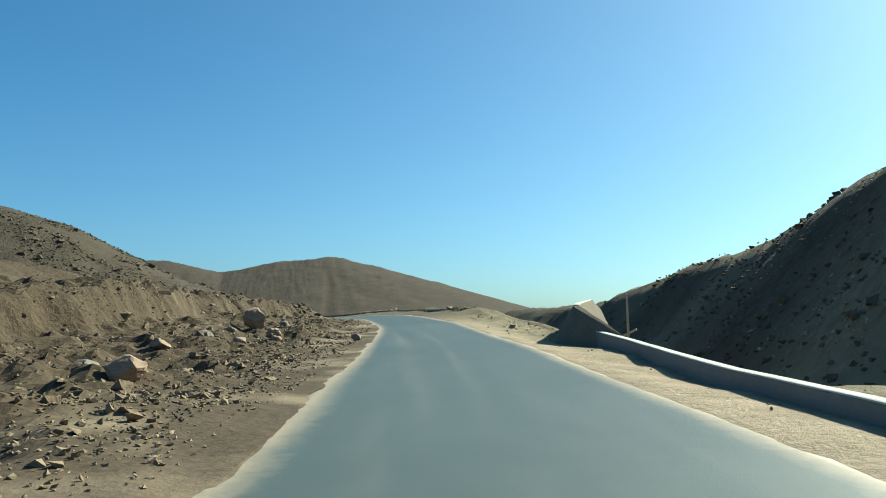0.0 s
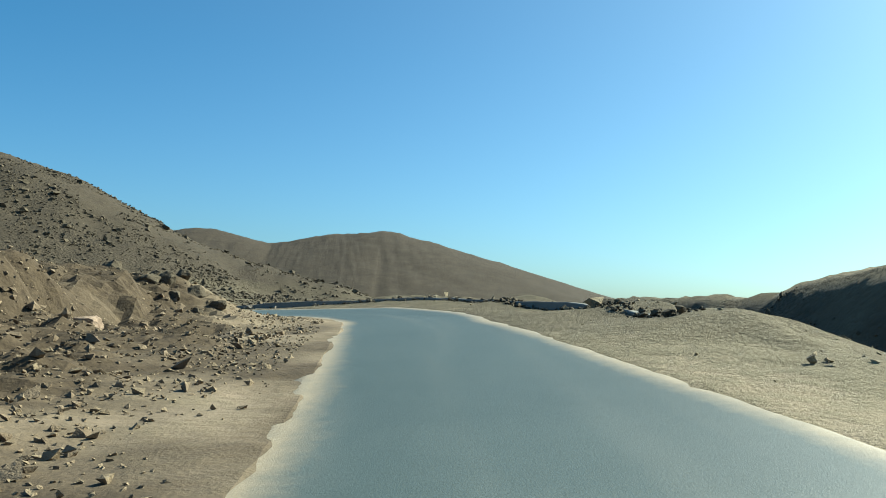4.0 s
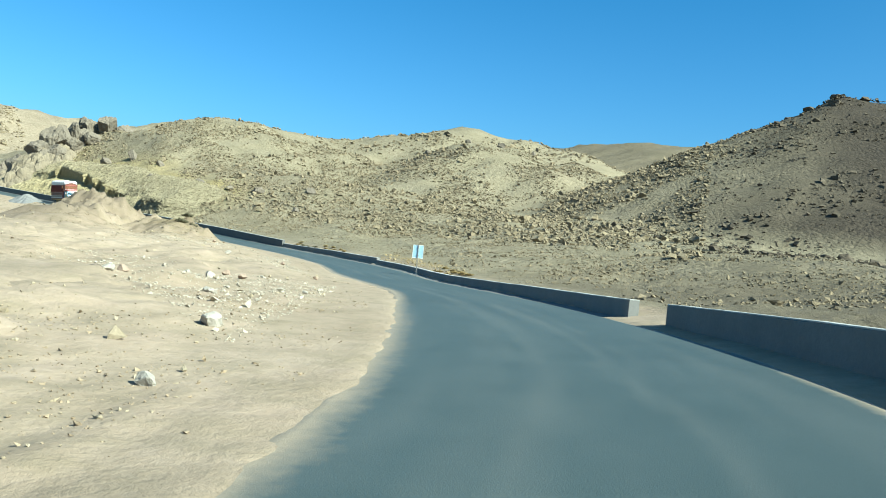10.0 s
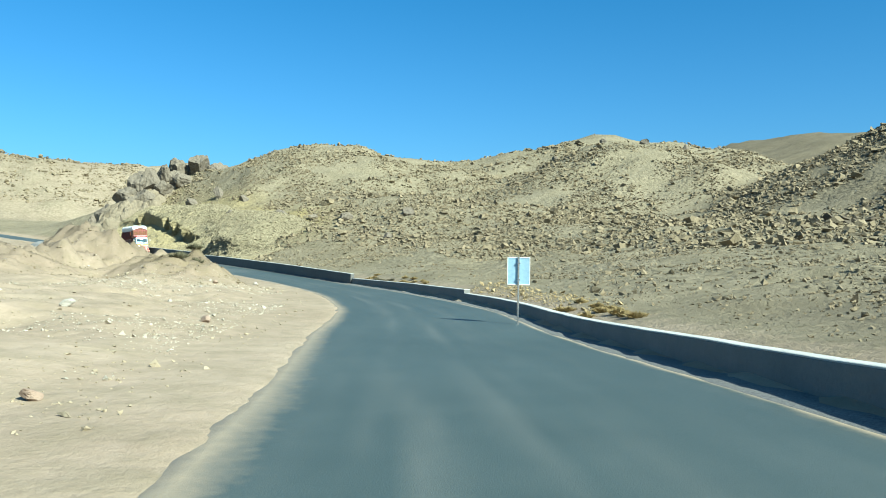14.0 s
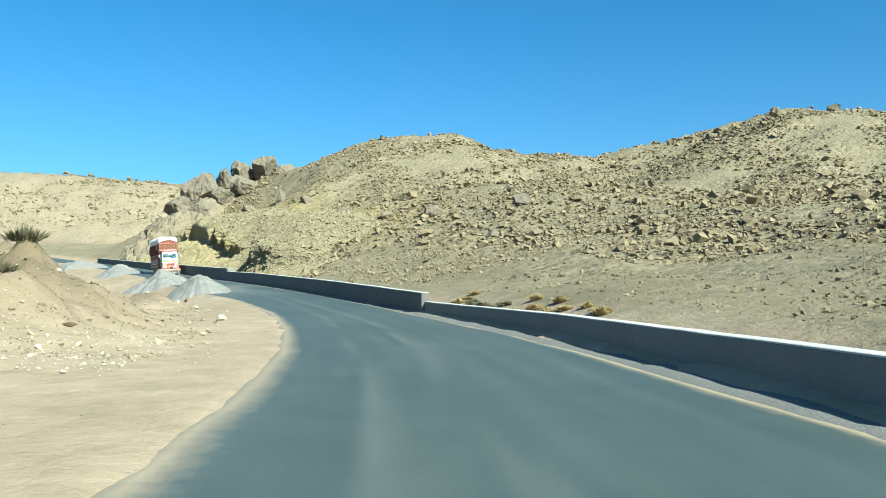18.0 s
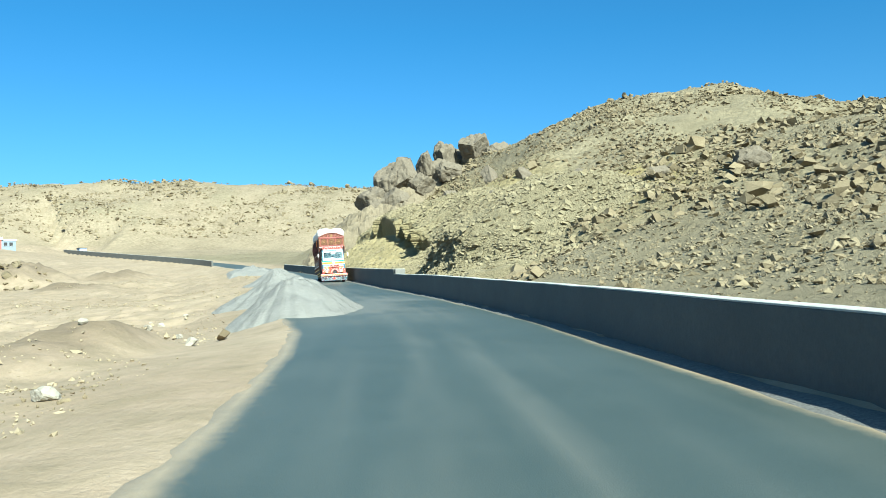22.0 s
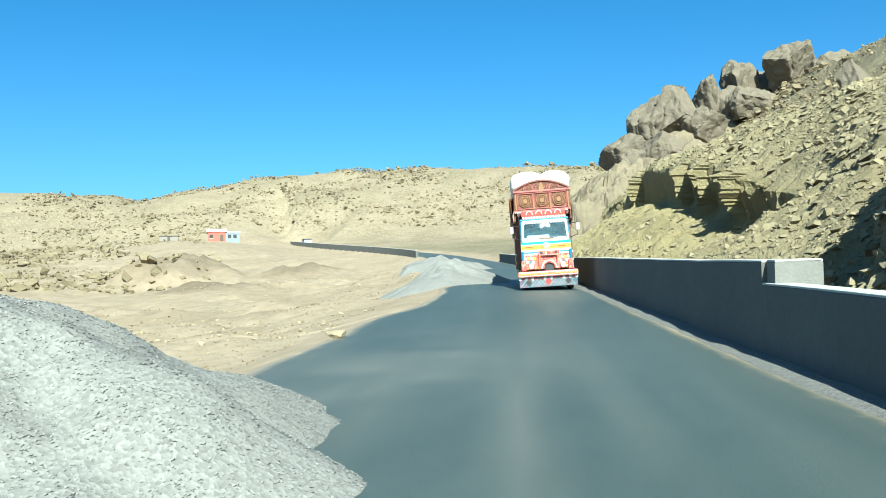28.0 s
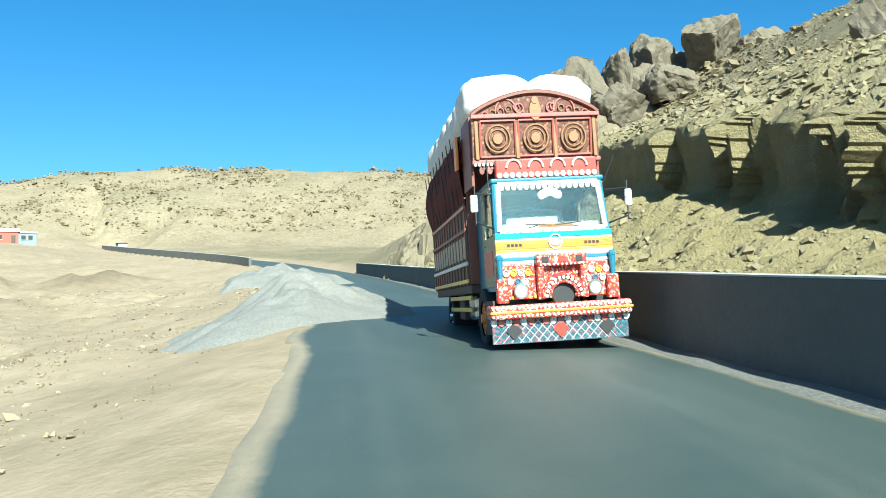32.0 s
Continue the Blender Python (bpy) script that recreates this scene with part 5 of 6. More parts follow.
def rock_cutting():
    n, m = 900, 140
    f = np.linspace(0, 1, n)
    i0, i1 = np.interp([23.9, 28.3], LINE_AT, np.arange(len(LINE)))
    at = np.interp(i0 + f * (i1 - i0), np.arange(len(LINE)), LINE_AT)
    v = np.linspace(0, 1, m)
    # lateral metres and height over the road, up the face: with the cliff band and without it
    pv = [0, 0.16, 0.30, 0.40, 0.43, 0.47, 0.55, 0.62, 0.66, 0.74, 0.86, 1.0]
    cliff_l, cliff_h = [4.7, 6.3, 8.4, 10.2, 11.2, 11.5, 11.2, 10.9, 11.3, 13.2, 16.4, 20.5], [0.2, 1.3, 2.5, 3.4, 3.6, 4.2, 5.2, 6.2, 6.6, 7.6, 9.3, 11.4]
    plain_l, plain_h = [4.7, 6.1, 8.0, 9.6, 10.2, 10.7, 11.4, 12.0, 12.5, 14.2, 17.0, 20.5], [0.2, 1.2, 2.3, 3.2, 3.5, 3.9, 4.8, 5.6, 6.1, 7.2, 9.0, 11.2]
    hollow_l, hollow_h = [4.7, 6.2, 8.6, 10.4, 11.1, 11.6, 11.8, 11.5, 12.2, 14, 17, 20.5], [0.2, 1.0, 1.7, 2.0, 2.1, 2.5, 3.2, 3.8, 4.4, 6.4, 8.8, 11.2]
    bluff_l, bluff_h = [4.7, 5.5, 6.1, 6.5, 6.7, 6.9, 7.2, 7.5, 8.2, 11, 15.5, 20.5], [0.2, 0.5, 0.9, 1.2, 1.5, 2.2, 3.5, 4.6, 5.1, 6.8, 9.2, 11.4]
    band = np.interp(at, [25.88, 26.06, 27.3, 27.5], [0, 1, 1, 0.3])[:, None]
    hollow = np.interp(at, [25.7, 25.85, 26.1, 26.3], [0, 1, 1, 0])[:, None] * (1 - band)
    bluff = np.interp(at, [24.2, 24.5, 25.0, 25.32], [0, 1, 1, 0])[:, None]
    rest = 1 - np.clip(band + hollow + bluff, 0, 1)
    lat = np.interp(v, pv, cliff_l) * band + np.interp(v, pv, hollow_l) * hollow + np.interp(v, pv, bluff_l) * bluff + np.interp(v, pv, plain_l) * rest
    up = np.interp(v, pv, cliff_h) * band + np.interp(v, pv, hollow_h) * hollow + np.interp(v, pv, bluff_h) * bluff + np.interp(v, pv, plain_h) * rest
    # the band climbs with the road
    up = up + band * np.interp(at, [25.9, 26.08, 26.3, 26.6, 27.05, 27.4], [-1.6, -1.3, -0.3, 0.4, 1.3, 1.2])[:, None] * np.interp(v, [0, 0.2, 0.42, 0.66, 1], [0, 0.45, 1, 1, 0])[None, :]
    grow = np.interp(at, [23.9, 24.5, 25.5, 27.6, 28.3], [0.30, 0.85, 0.95, 1.0, 0.75])[:, None]
    up = np.where(up > 0.3, 0.3 + (up - 0.3) * grow, up)
    s = (f * 88.0)[:, None] + 0 * lat
    hh = up * 1.0
    flute = 1.6 * np.abs(rough(s + 0.35 * hh, hh * 0.16, 2.1, 3, 31, 0.6)) ** 0.7 - 0.35
    lumps = rough(s, hh * 1.2, 5.5, 4, 33, 0.6)
    small = rough(s, hh, 0.9, 3, 35, 0.6)
    steep = np.interp(v, [0, 0.1, 0.3, 0.42, 0.5, 0.62, 0.68, 0.85, 1.0], [0.0, 0.3, 0.4, 0.35, 0.8, 0.8, 0.6, 0.4, 0.0])[None, :]
    wall_ = np.interp(v, [0.38, 0.45, 0.62, 0.70], [0.0, 1.0, 1.0, 0.0])[None, :] * np.clip(band + hollow + 0.25 * bluff, 0, 1)
    # leaning buttresses that stand out of the shaded face, and finer ones between them
    lean_ = s + 0.15 * hh + 0.5 * rough(s, hh, 2.5, 2, 45)
    big = np.clip(1.2 - 5.5 * np.abs(rough(lean_, hh * 0.03, 2.2, 1, 37, 0.4)), 0, 1) * np.clip(0.4 + 1.5 * rough(s, hh * 0.3, 4.5, 2, 51), 0.1, 1)
    thin = np.clip(1.3 - 4.0 * np.abs(rough(lean_ + 40, hh * 0.05, 0.7, 1, 38, 0.4)), 0, 1)
    hang = np.interp(v, [0.42, 0.5, 0.66], [0.45, 0.75, 1.0])[None, :]
    few = np.clip(0.55 + 1.5 * rough(s, hh * 0.25, 3, 2, 46), 0.15, 1)
    ragged = wall_ * (0.9 - hang * np.maximum(1.5 * big, 1.15 * thin * few) + 0.25 * rough(s, hh, 0.8, 3, 52, 0.6))
    # shaded alcoves between the ribs: each one turns a little further into the hill, up to the next rib
    u = at[:, None] + 0.012 * (hh - 4.5) + 0.02 * rough(s, hh, 2.0, 3, 53, 0.6)
    ribs = np.array([25.7, 25.93, 26.03, 26.12, 26.22, 26.44, 26.50, 26.74, 27.33, 27.6])
    k = np.clip(np.searchsorted(ribs, u) - 1, 0, len(ribs) - 2)
    alcove = np.minimum(20.0 * (u - ribs[k]) * 0.07, 0.7) + 0.5
    lip = np.exp(-(((u - ribs[k]) / 0.010) ** 2))
    alcove = alcove - 0.9 * lip * np.clip(0.75 + 1.2 * rough(s, hh, 1.2, 2, 54), 0.2, 1) - 0.8 * thin * few * np.interp(u, [26.2, 26.45, 26.6], [1, 0.7, 0.35]) + 0.05 * rough(s, hh, 0.5, 2, 55)
    lat = lat + 0.45 * ragged * (1 - band) + wall_ * band * alcove
    foot_ = np.interp(v, [0.02, 0.08, 0.2, 0.3], [0, 1, 1, 0])[None, :]
    lat = lat + foot_ * 0.8 * np.clip(np.abs(rough(s, hh * 0.4, 2.2, 3, 48, 0.6)) * 3 - 0.4, 0, 1)
    calm = 1 - 0.8 * wall_
    lat = lat + calm * 0.3 * rough(s, hh * 0.8, 0.45, 2, 44) * np.interp(v, [0, 0.05, 0.95, 1], [0, 1, 1, 0])[None, :]
    lat = lat + steep * calm * (flute * 0.4 + lumps * 0.7 + small * 0.8)
    up = up + calm * np.interp(v, [0, 0.1, 0.95, 1], [0, 1, 1, 0])[None, :] * (lumps * 0.8 + small * 0.75)
    p = place_at(np.repeat(at[:, None], m, 1), -lat)
    base = p[..., 2] + up
    real = ground_at(p[:, -1, 0], p[:, -1, 1])[0]
    ease = np.clip((v - 0.72) / 0.28, 0, 1)[None, :] ** 1.5
    z = base * (1 - ease) + (real[:, None] - 0.35) * ease
    for e in (0, -1):
        z[e] = ground_at(p[e, :, 0], p[e, :, 1])[0] - 0.4
    i = np.arange(n * m).reshape(n, m)
    q = np.stack([i[:-1, :-1], i[:-1, 1:], i[1:, 1:], i[1:, :-1]], -1).reshape(-1, 4)
    ob = mesh_object("rock_cutting", np.stack([p[..., 0], p[..., 1], z], -1).reshape(-1, 3), q, CUTTING, False)
    earth = np.interp(at, [23.9, 25.2, 26.0, 27.4, 28.0], [0.0, 0.1, 1.0, 1.0, 0.2])[:, None] * np.interp(v, [0, 0.55, 0.66, 1.0], [1, 0.9, 0.3, 0.05])[None, :]
    attribute(ob, "earth", np.clip(earth + 0.5 * rough(s, hh, 4, 3, 39) * (earth > 0.02), 0, 1))
    return tagged(ob, "eroded yellow earth cutting with a fluted dark cliff band", "cliff", kind="structure")


def cutting_material():
    n = Nodes("yellow_earth", 0.95)
    n.bsdf.inputs["Specular IOR Level"].default_value = 0.12
    big, mid, fine = n.noise(0.25, 6, 0.65), n.noise(1.4, 7, 0.7), n.noise(9.0, 5, 0.7)
    c = n.mix(big, (0.350, 0.290, 0.150), (0.430, 0.362, 0.205))
    c = n.mix(n.math("MULTIPLY", mid, 0.4), c, (0.245, 0.205, 0.105))
    c = n.mix(n.math("MULTIPLY", fine, 0.3), c, (0.180, 0.150, 0.082))
    tan = n.mix(big, (0.262, 0.222, 0.138), (0.345, 0.295, 0.185))
    tan = n.mix(n.math("MULTIPLY", mid, 0.4), tan, (0.133, 0.118, 0.074))
    c = n.mix(n.attr("earth"), tan, c)
    n.color(c)
    n.bump(n.mix(0.5, mid, fine), 0.9, 0.25)
    return n.mat


CUTTING = cutting_material()
rock_cutting()


def cutting_stones(ob, n, seed):
    """Stones that lie on the ledges and the upper slope of the cutting."""
    g = np.random.default_rng(seed)
    co = np.empty(len(ob.data.vertices) * 3, np.float32)
    ob.data.vertices.foreach_get("co", co)
    co = co.reshape(900, 140, 3)
    i, j = (8 + 882 * g.uniform(0, 1, n) ** 1.35).astype(int), g.choice(np.concatenate([np.arange(94, 136), np.arange(100, 136), np.arange(12, 56), np.arange(56, 94)]), n)
    p = co[i, j]
    keep_ = (j > 93) | (i < 330) | ((j < 57) & (g.uniform(0, 1, n) < 0.5))
    p, n = p[keep_], int(keep_.sum())
    v0, f0 = ICO[3]
    size = np.where(j[keep_] > 56, 1.45, 1.0) * np.clip(0.055 * (1 - g.uniform(0, 0.985, n)) ** (-0.45), 0.05, 0.21)
    own = v0[None] * (1 + g.uniform(-0.35, 0.35, (n, len(v0), 1))) * g.uniform(0.6, 1.3, (n, 1, 3)) * size[:, None, None]
    a = g.uniform(0, 6.283, (n, 1))
    own = np.stack([own[..., 0] * np.cos(a) - own[..., 2] * np.sin(a), own[..., 1], (own[..., 0] * np.sin(a) + own[..., 2] * np.cos(a)) * 0.8], -1)
    own = np.stack([own[..., 0] * np.cos(2 * a) - own[..., 1] * np.sin(2 * a), own[..., 0] * np.sin(2 * a) + own[..., 1] * np.cos(2 * a), own[..., 2]], -1)
    q = own + p[:, None, :]
    f = (f0[None] + (np.arange(n) * len(v0))[:, None, None]).reshape(-1, 3)
    tagged(mesh_object("cutting_stones", q.reshape(-1, 3), f, CUTTING_STONE), "stones and rubble lying on the ledges of the cutting", "stones", kind="stuff")


CUTTING_STONE = rock_material("cutting_stone", (0.25, 0.212, 0.132), (0.34, 0.288, 0.182), (0.17, 0.145, 0.09))
cutting_stones(bpy.data.objects["rock_cutting"], 30000, 3)

# ---- the painted truck ----


def paint(name, c, rough_=0.35, metal=0.0):
    return plain(name, c, rough_, metal, 0.22, 9.0, 0.08)


def ornate(name, a, b, c, scale=11.0):
    """Painted ornament: small curls of two colours on a ground colour."""
    n = Nodes(name, 0.45)
    v = n.tree.nodes.new("ShaderNodeTexVoronoi")
    v.inputs["Scale"].default_value = scale
    n.link(n.local(), v.inputs["Vector"])
    w = n.noise(scale * 1.6, 3, 0.5, n.local(), 0.55, 0.6)
    k = n.add("ShaderNodeMapRange")
    k.inputs["From Min"].default_value, k.inputs["From Max"].default_value = 0.28, 0.34
    n.link(v.outputs["Distance"], k.inputs["Value"])
    n.color(n.mix(n.math("MULTIPLY", w, 0.75), n.mix(k.outputs["Result"], b, a), c))
    n.bump(v.outputs["Distance"], 0.3, 0.02)
    return n.mat


RED, ORANGE, YELLOW = paint("red_paint", (0.55, 0.045, 0.03)), paint("orange_paint", (0.75, 0.22, 0.03)), paint("yellow_paint", (0.80, 0.48, 0.05))
TEAL, SKYBLUE, WHITE = paint("teal_paint", (0.02, 0.27, 0.24)), paint("blue_paint", (0.035, 0.17, 0.26)), paint("white_paint", (0.62, 0.62, 0.59))
PINKISH, BROWN_WOOD, GOLD = paint("pink_paint", (0.34, 0.10, 0.085)), paint("carved_wood", (0.17, 0.05, 0.03), 0.5), paint("gilt", (0.22, 0.11, 0.035), 0.5)
DARK_WOOD, BLACK, STEEL = paint("dark_wood", (0.085, 0.06, 0.045), 0.7), paint("black_metal", (0.02, 0.02, 0.022), 0.5), paint("chromed_steel", (0.6, 0.6, 0.6), 0.2, 0.9)
TYRE, TARP, CLOTH = paint("tyre_rubber", (0.025, 0.025, 0.026), 0.85), paint("red_tarpaulin", (0.21, 0.055, 0.042), 0.8), paint("white_sacking", (0.62, 0.62, 0.60), 0.9)
FILIGREE = ornate("red_orange_filigree", (0.42, 0.025, 0.018), (0.70, 0.20, 0.05), (0.75, 0.68, 0.58), 15.0)
CARVING = ornate("carved_ornament", (0.12, 0.042, 0.028), (0.30, 0.15, 0.075), (0.20, 0.075, 0.048), 13.0)
BEADS = ornate("beaded_fringe", (0.012, 0.075, 0.11), (0.06, 0.17, 0.17), (0.33, 0.05, 0.07), 17.0)


def glass_material():
    n = Nodes("window_glass", 0.03)
    n.bsdf.inputs["Transmission Weight"].default_value = 1.0
    n.bsdf.inputs["IOR"].default_value = 1.45
    n.bsdf.inputs["Base Color"].default_value = (0.85, 0.93, 0.93, 1)
    return n.mat


MIRROR = ornate('mirror_ornament', (0.62, 0.60, 0.56), (0.55, 0.20, 0.18), (0.30, 0.32, 0.34), 16.0)
SIDE = ornate("side_ornament", (0.20, 0.19, 0.16), (0.45, 0.40, 0.30), (0.15, 0.28, 0.30), 14.0)
FLOWERS = ornate('blue_flowers', (0.72, 0.74, 0.72), (0.42, 0.58, 0.66), (0.06, 0.28, 0.50), 12.0)
DOOR = ornate('door_ornament', (0.30, 0.26, 0.15), (0.45, 0.40, 0.26), (0.10, 0.20, 0.24), 6.0)


def lamp_material():
    n = Nodes("lamp_glass", 0.1)
    n.color((0.7, 0.7, 0.66))
    return n.mat


GLASS, LAMP = glass_material(), lamp_material()


def slab(name, material, parent, x0, x1, y0, y1, z0, z1, bevel=0.015, label=""):
    return part(name, box(bmesh.new(), x0, x1, y0, y1, z0, z1, bevel), material, parent, label)


def dots(bm, places, r, squash=0.5):
    for p in places:
        bmesh.ops.create_uvsphere(bm, u_segments=8, v_segments=5, radius=r, matrix=Matrix.Translation(p) @ Matrix.Diagonal((squash, 1, 1, 1)))
    return bm


def studs(name, places, r, material, parent, label=""):
    """Round-headed pieces, each one by itself, sharing one mesh."""
    me = None
    for p in places:
        if me is None:
            me = part(name, dots(bmesh.new(), [(0, 0, 0)], r), material, parent, label)
            ob, me = me, me.data
        else:
            ob = new(name, me)
            ob.parent = parent
            if label:
                ob["label"] = label
        ob.location = p


def disc(bm, x, y, z, r, thick, n=20, squash=1.0):
    m = Matrix.Translation((x, y, z)) @ Matrix.Rotation(math.pi / 2, 4, "Y") @ Matrix.Diagonal((squash, 1, 1, 1))
    bmesh.ops.create_cone(bm, cap_ends=True, segments=n, radius1=r, radius2=r * 0.9, depth=thick, matrix=m)
    return bm


def ring(bm, x, y, z, r, thick, n=24, a0=0.0, a1=2 * math.pi, tube=None):
    """A raised moulding round a point, in the plane across the truck."""
    tube = tube or thick
    prev = None
    for k in range(n + 1):
        a = a0 + (a1 - a0) * k / n
        c = Vector((x, y + r * math.cos(a), z + r * math.sin(a)))
        if prev is not None:
            rod(bm, prev, c, tube, None, 6)
        prev = c
    return bm


def lattice_diamonds(bm, x, y0, y1, z0, z1, step, r):
    """Crossing diagonal strings of beads over a strip."""
    n = int((y1 - y0) / step)
    h = z1 - z0
    for k in range(-2, n + 1):
        for s in (1, -1):
            a, b = y0 + k * step, y0 + k * step + s * h
            if s < 0:
                a, b = a + h, b + h
            za, zb = z0, z1
            if min(a, b) < y0 or max(a, b) > y1:
                continue
            rod(bm, (x, a, za), (x, b, zb), r, None, 4)
    return bm


def truck_wheel(parent, x, y, side, front):
    bm = bmesh.new()
    prof = [(0.30, 0.13), (0.46, 0.14), (0.505, 0.11), (0.51, 0.0), (0.505, -0.11), (0.46, -0.14), (0.30, -0.13)]
    rows = []
    for k in range(28):
        a = 2 * math.pi * k / 28
        rows.append([bm.verts.new((r_ * math.cos(a), w_, r_ * math.sin(a))) for r_, w_ in prof])
    for k in range(28):
        a, b = rows[k], rows[(k + 1) % 28]
        for j in range(len(prof) - 1):
            bm.faces.new((a[j], a[j + 1], b[j + 1], b[j]))
    wheel = part("wheel", bm, TYRE, parent, "worn black truck tyre")
    wheel.location = (x, y, 0.51)
    bm = bmesh.new()
    rod(bm, (0, -0.1, 0), (0, 0.1, 0), 0.3, None, 24)
    rod(bm, (0, side * 0.08, 0), (0, side * 0.17, 0), 0.1, 0.08, 12)
    for k in range(8):
        a = k * math.pi / 4
        rod(bm, (0.2 * math.cos(a), side * 0.1, 0.2 * math.sin(a)), (0.2 * math.cos(a), side * 0.125, 0.2 * math.sin(a)), 0.02, None, 6)
    part("rim", bm, ORANGE if front else STEEL, wheel)


def truck():
    root = new("truck")
    tagged(root, "ornately painted red and blue truck loaded with white sacks", "truck")
    # chassis and wheels
    bm = bmesh.new()
    for y in (-0.42, 0.42):
        box(bm, -7.6, -0.3, y - 0.05, y + 0.05, 0.72, 0.95)
    for x in (-7.3, -5.6, -4.0, -2.3, -0.6):
        box(bm, x - 0.06, x + 0.06, -0.42, 0.42, 0.74, 0.9)
    part("chassis_frame", bm, BLACK, root)
    slab("fuel_tank", STEEL, root, -3.5, -2.6, -1.05, -0.55, 0.45, 0.95, 0.08)
    slab("toolbox", DARK_WOOD, root, -4.6, -3.8, -1.1, -0.55, 0.45, 0.95, 0.03)
    for x in (-1.35, -6.1):
        for s in (-1, 1):
            truck_wheel(root, x, s * 0.98, s, x > -2)
    for s in (-1, 1):
        truck_wheel(root, -6.1, s * 0.66, s, False)
    for x in (-6.1, -1.35):
        part("axle", rod(bmesh.new(), (x, -0.9, 0.51), (x, 0.9, 0.51), 0.085), BLACK, root)
    # cab shell: floor, firewall, doors, posts, roof and back
    W = 1.03
    bm = bmesh.new()
    box(bm, -1.95, -0.1, -W, W, 0.95, 1.02)
    box(bm, -0.16, -0.06, -W, W, 0.95, 1.86, 0.02)
    box(bm, -1.95, -1.88, -W, W, 0.95, 2.75)
    box(bm, -1.95, -0.22, -W, W, 2.68, 2.76, 0.03)
    for s in (-1, 1):
        y0, y1 = sorted((s * W, s * (W - 0.06)))
        box(bm, -1.95, -1.3, y0, y1, 1.0, 2.7)
        rod(bm, (-0.12, s * (W - 0.04), 1.84), (-0.3, s * (W - 0.07), 2.7), 0.05, None, 8)
    part("cab", bm, SKYBLUE, root, "blue steel cab painted with flowers")
    for s in (-1, 1):
        y0, y1 = sorted((s * (W + 0.012), s * (W - 0.045)))
        bm = bmesh.new()
        box(bm, -1.28, -0.14, y0, y1, 1.02, 1.84, 0.015)
        box(bm, -1.28, -1.2, y0, y1, 1.84, 2.66)
        box(bm, -1.28, -0.34, y0, y1, 2.6, 2.66)
        door = part("door", bm, DOOR, root, "cab door with painted panels")
        part("door_handle", rod(bmesh.new(), (-1.15, s * (W + 0.03), 1.72), (-1.0, s * (W + 0.03), 1.72), 0.014), STEEL, door)
        bm = bmesh.new()
        box(bm, -1.18, -0.42, s * (W - 0.02) - 0.003, s * (W - 0.02) + 0.003, 1.86, 2.58)
        part("door_window", bm, GLASS, door)
        part("door_panel", box(bmesh.new(), -1.1, -0.35, s * (W + 0.014) - 0.006, s * (W + 0.014) + 0.006, 1.2, 1.6, 0.004), RED, door)
    slab("seat", DARK_WOOD, root, -1.8, -1.2, -0.95, 0.95, 1.02, 1.5, 0.06)
    slab("seat_back", TEAL, root, -1.86, -1.7, -0.95, 0.95, 1.5, 2.2, 0.06, "green quilted seat back")
    slab("dashboard", CLOTH, root, -0.66, -0.2, -0.95, 0.95, 1.6, 2.02, 0.07, "dashboard spread with white cloth")
    bm = ring(bmesh.new(), 0, 0, 0, 0.21, 0.016, 20)
    wheel_ = part("steering_wheel", bm, BLACK, root)
    wheel_.matrix_local = pose(-0.72, -0.45, 1.92, 0, -35, 0)
    # windscreen
    bm = bmesh.new()
    corners = [(-0.09, -0.95, 1.88), (-0.09, 0.95, 1.88), (-0.27, 0.9, 2.66), (-0.27, -0.9, 2.66)]
    bm.faces.new([bm.verts.new(c) for c in corners])
    bmesh.ops.solidify(bm, geom=bm.faces[:], thickness=0.006)
    screen = part("windscreen", bm, GLASS, root, "wide windscreen reflecting the sky")
    screen.visible_shadow = False
    bm = bmesh.new()
    for a, b in ((0, 1), (1, 2), (2, 3), (3, 0)):
        rod(bm, Vector(corners[a]) + Vector((0.02, 0, 0)), Vector(corners[b]) + Vector((0.02, 0, 0)), 0.045, None, 8)
    part("windscreen_frame", bm, FLOWERS, screen, "white window frame painted with blue flowers")
    studs("tassel", [(-0.235, -0.84 + k * 0.112, 2.6) for k in range(16)], 0.05, WHITE, screen, "white hanging tassel")
    part("garland", dots(bmesh.new(), [(-0.21, 0.02 + 0.05 * k, 2.52 - 0.02 * abs(k)) for k in range(-3, 4)], 0.075), WHITE, screen, "white garland hung in the windscreen")
    part("card_row", box(bmesh.new(), -0.3, -0.27, -0.75, 0.15, 1.98, 2.12, 0.005), FLOWERS, screen)
    part("badge", box(bmesh.new(), -0.07, -0.05, -0.25, 0.35, 1.89, 1.98, 0.005), GOLD, screen)
    for s in (-1, 1):
        bm = bmesh.new()
        rod(bm, (-0.05, s * 0.62, 1.88), (-0.08, s * 0.15, 1.99), 0.012, None, 6)
        rod(bm, (-0.05, s * 0.5, 1.99), (-0.06, s * 0.02, 1.95), 0.012, None, 6)
        part("wiper", bm, BLACK, root)
    # painted bands under the windscreen
    z = 1.86
    for nm, mat, h in (("teal", TEAL, 0.1), ("cream", WHITE, 0.03), ("yellow", YELLOW, 0.05), ("orange", ORANGE, 0.09), ("yellow", YELLOW, 0.04), ("white", WHITE, 0.08), ("blue", SKYBLUE, 0.06), ("white", WHITE, 0.05)):
        part("painted_band", box(bmesh.new(), -0.2, -0.045, -W - 0.012, W + 0.012, z - h, z - 0.004, 0.006), mat, root, nm + " painted band across the cab front")
        z -= h
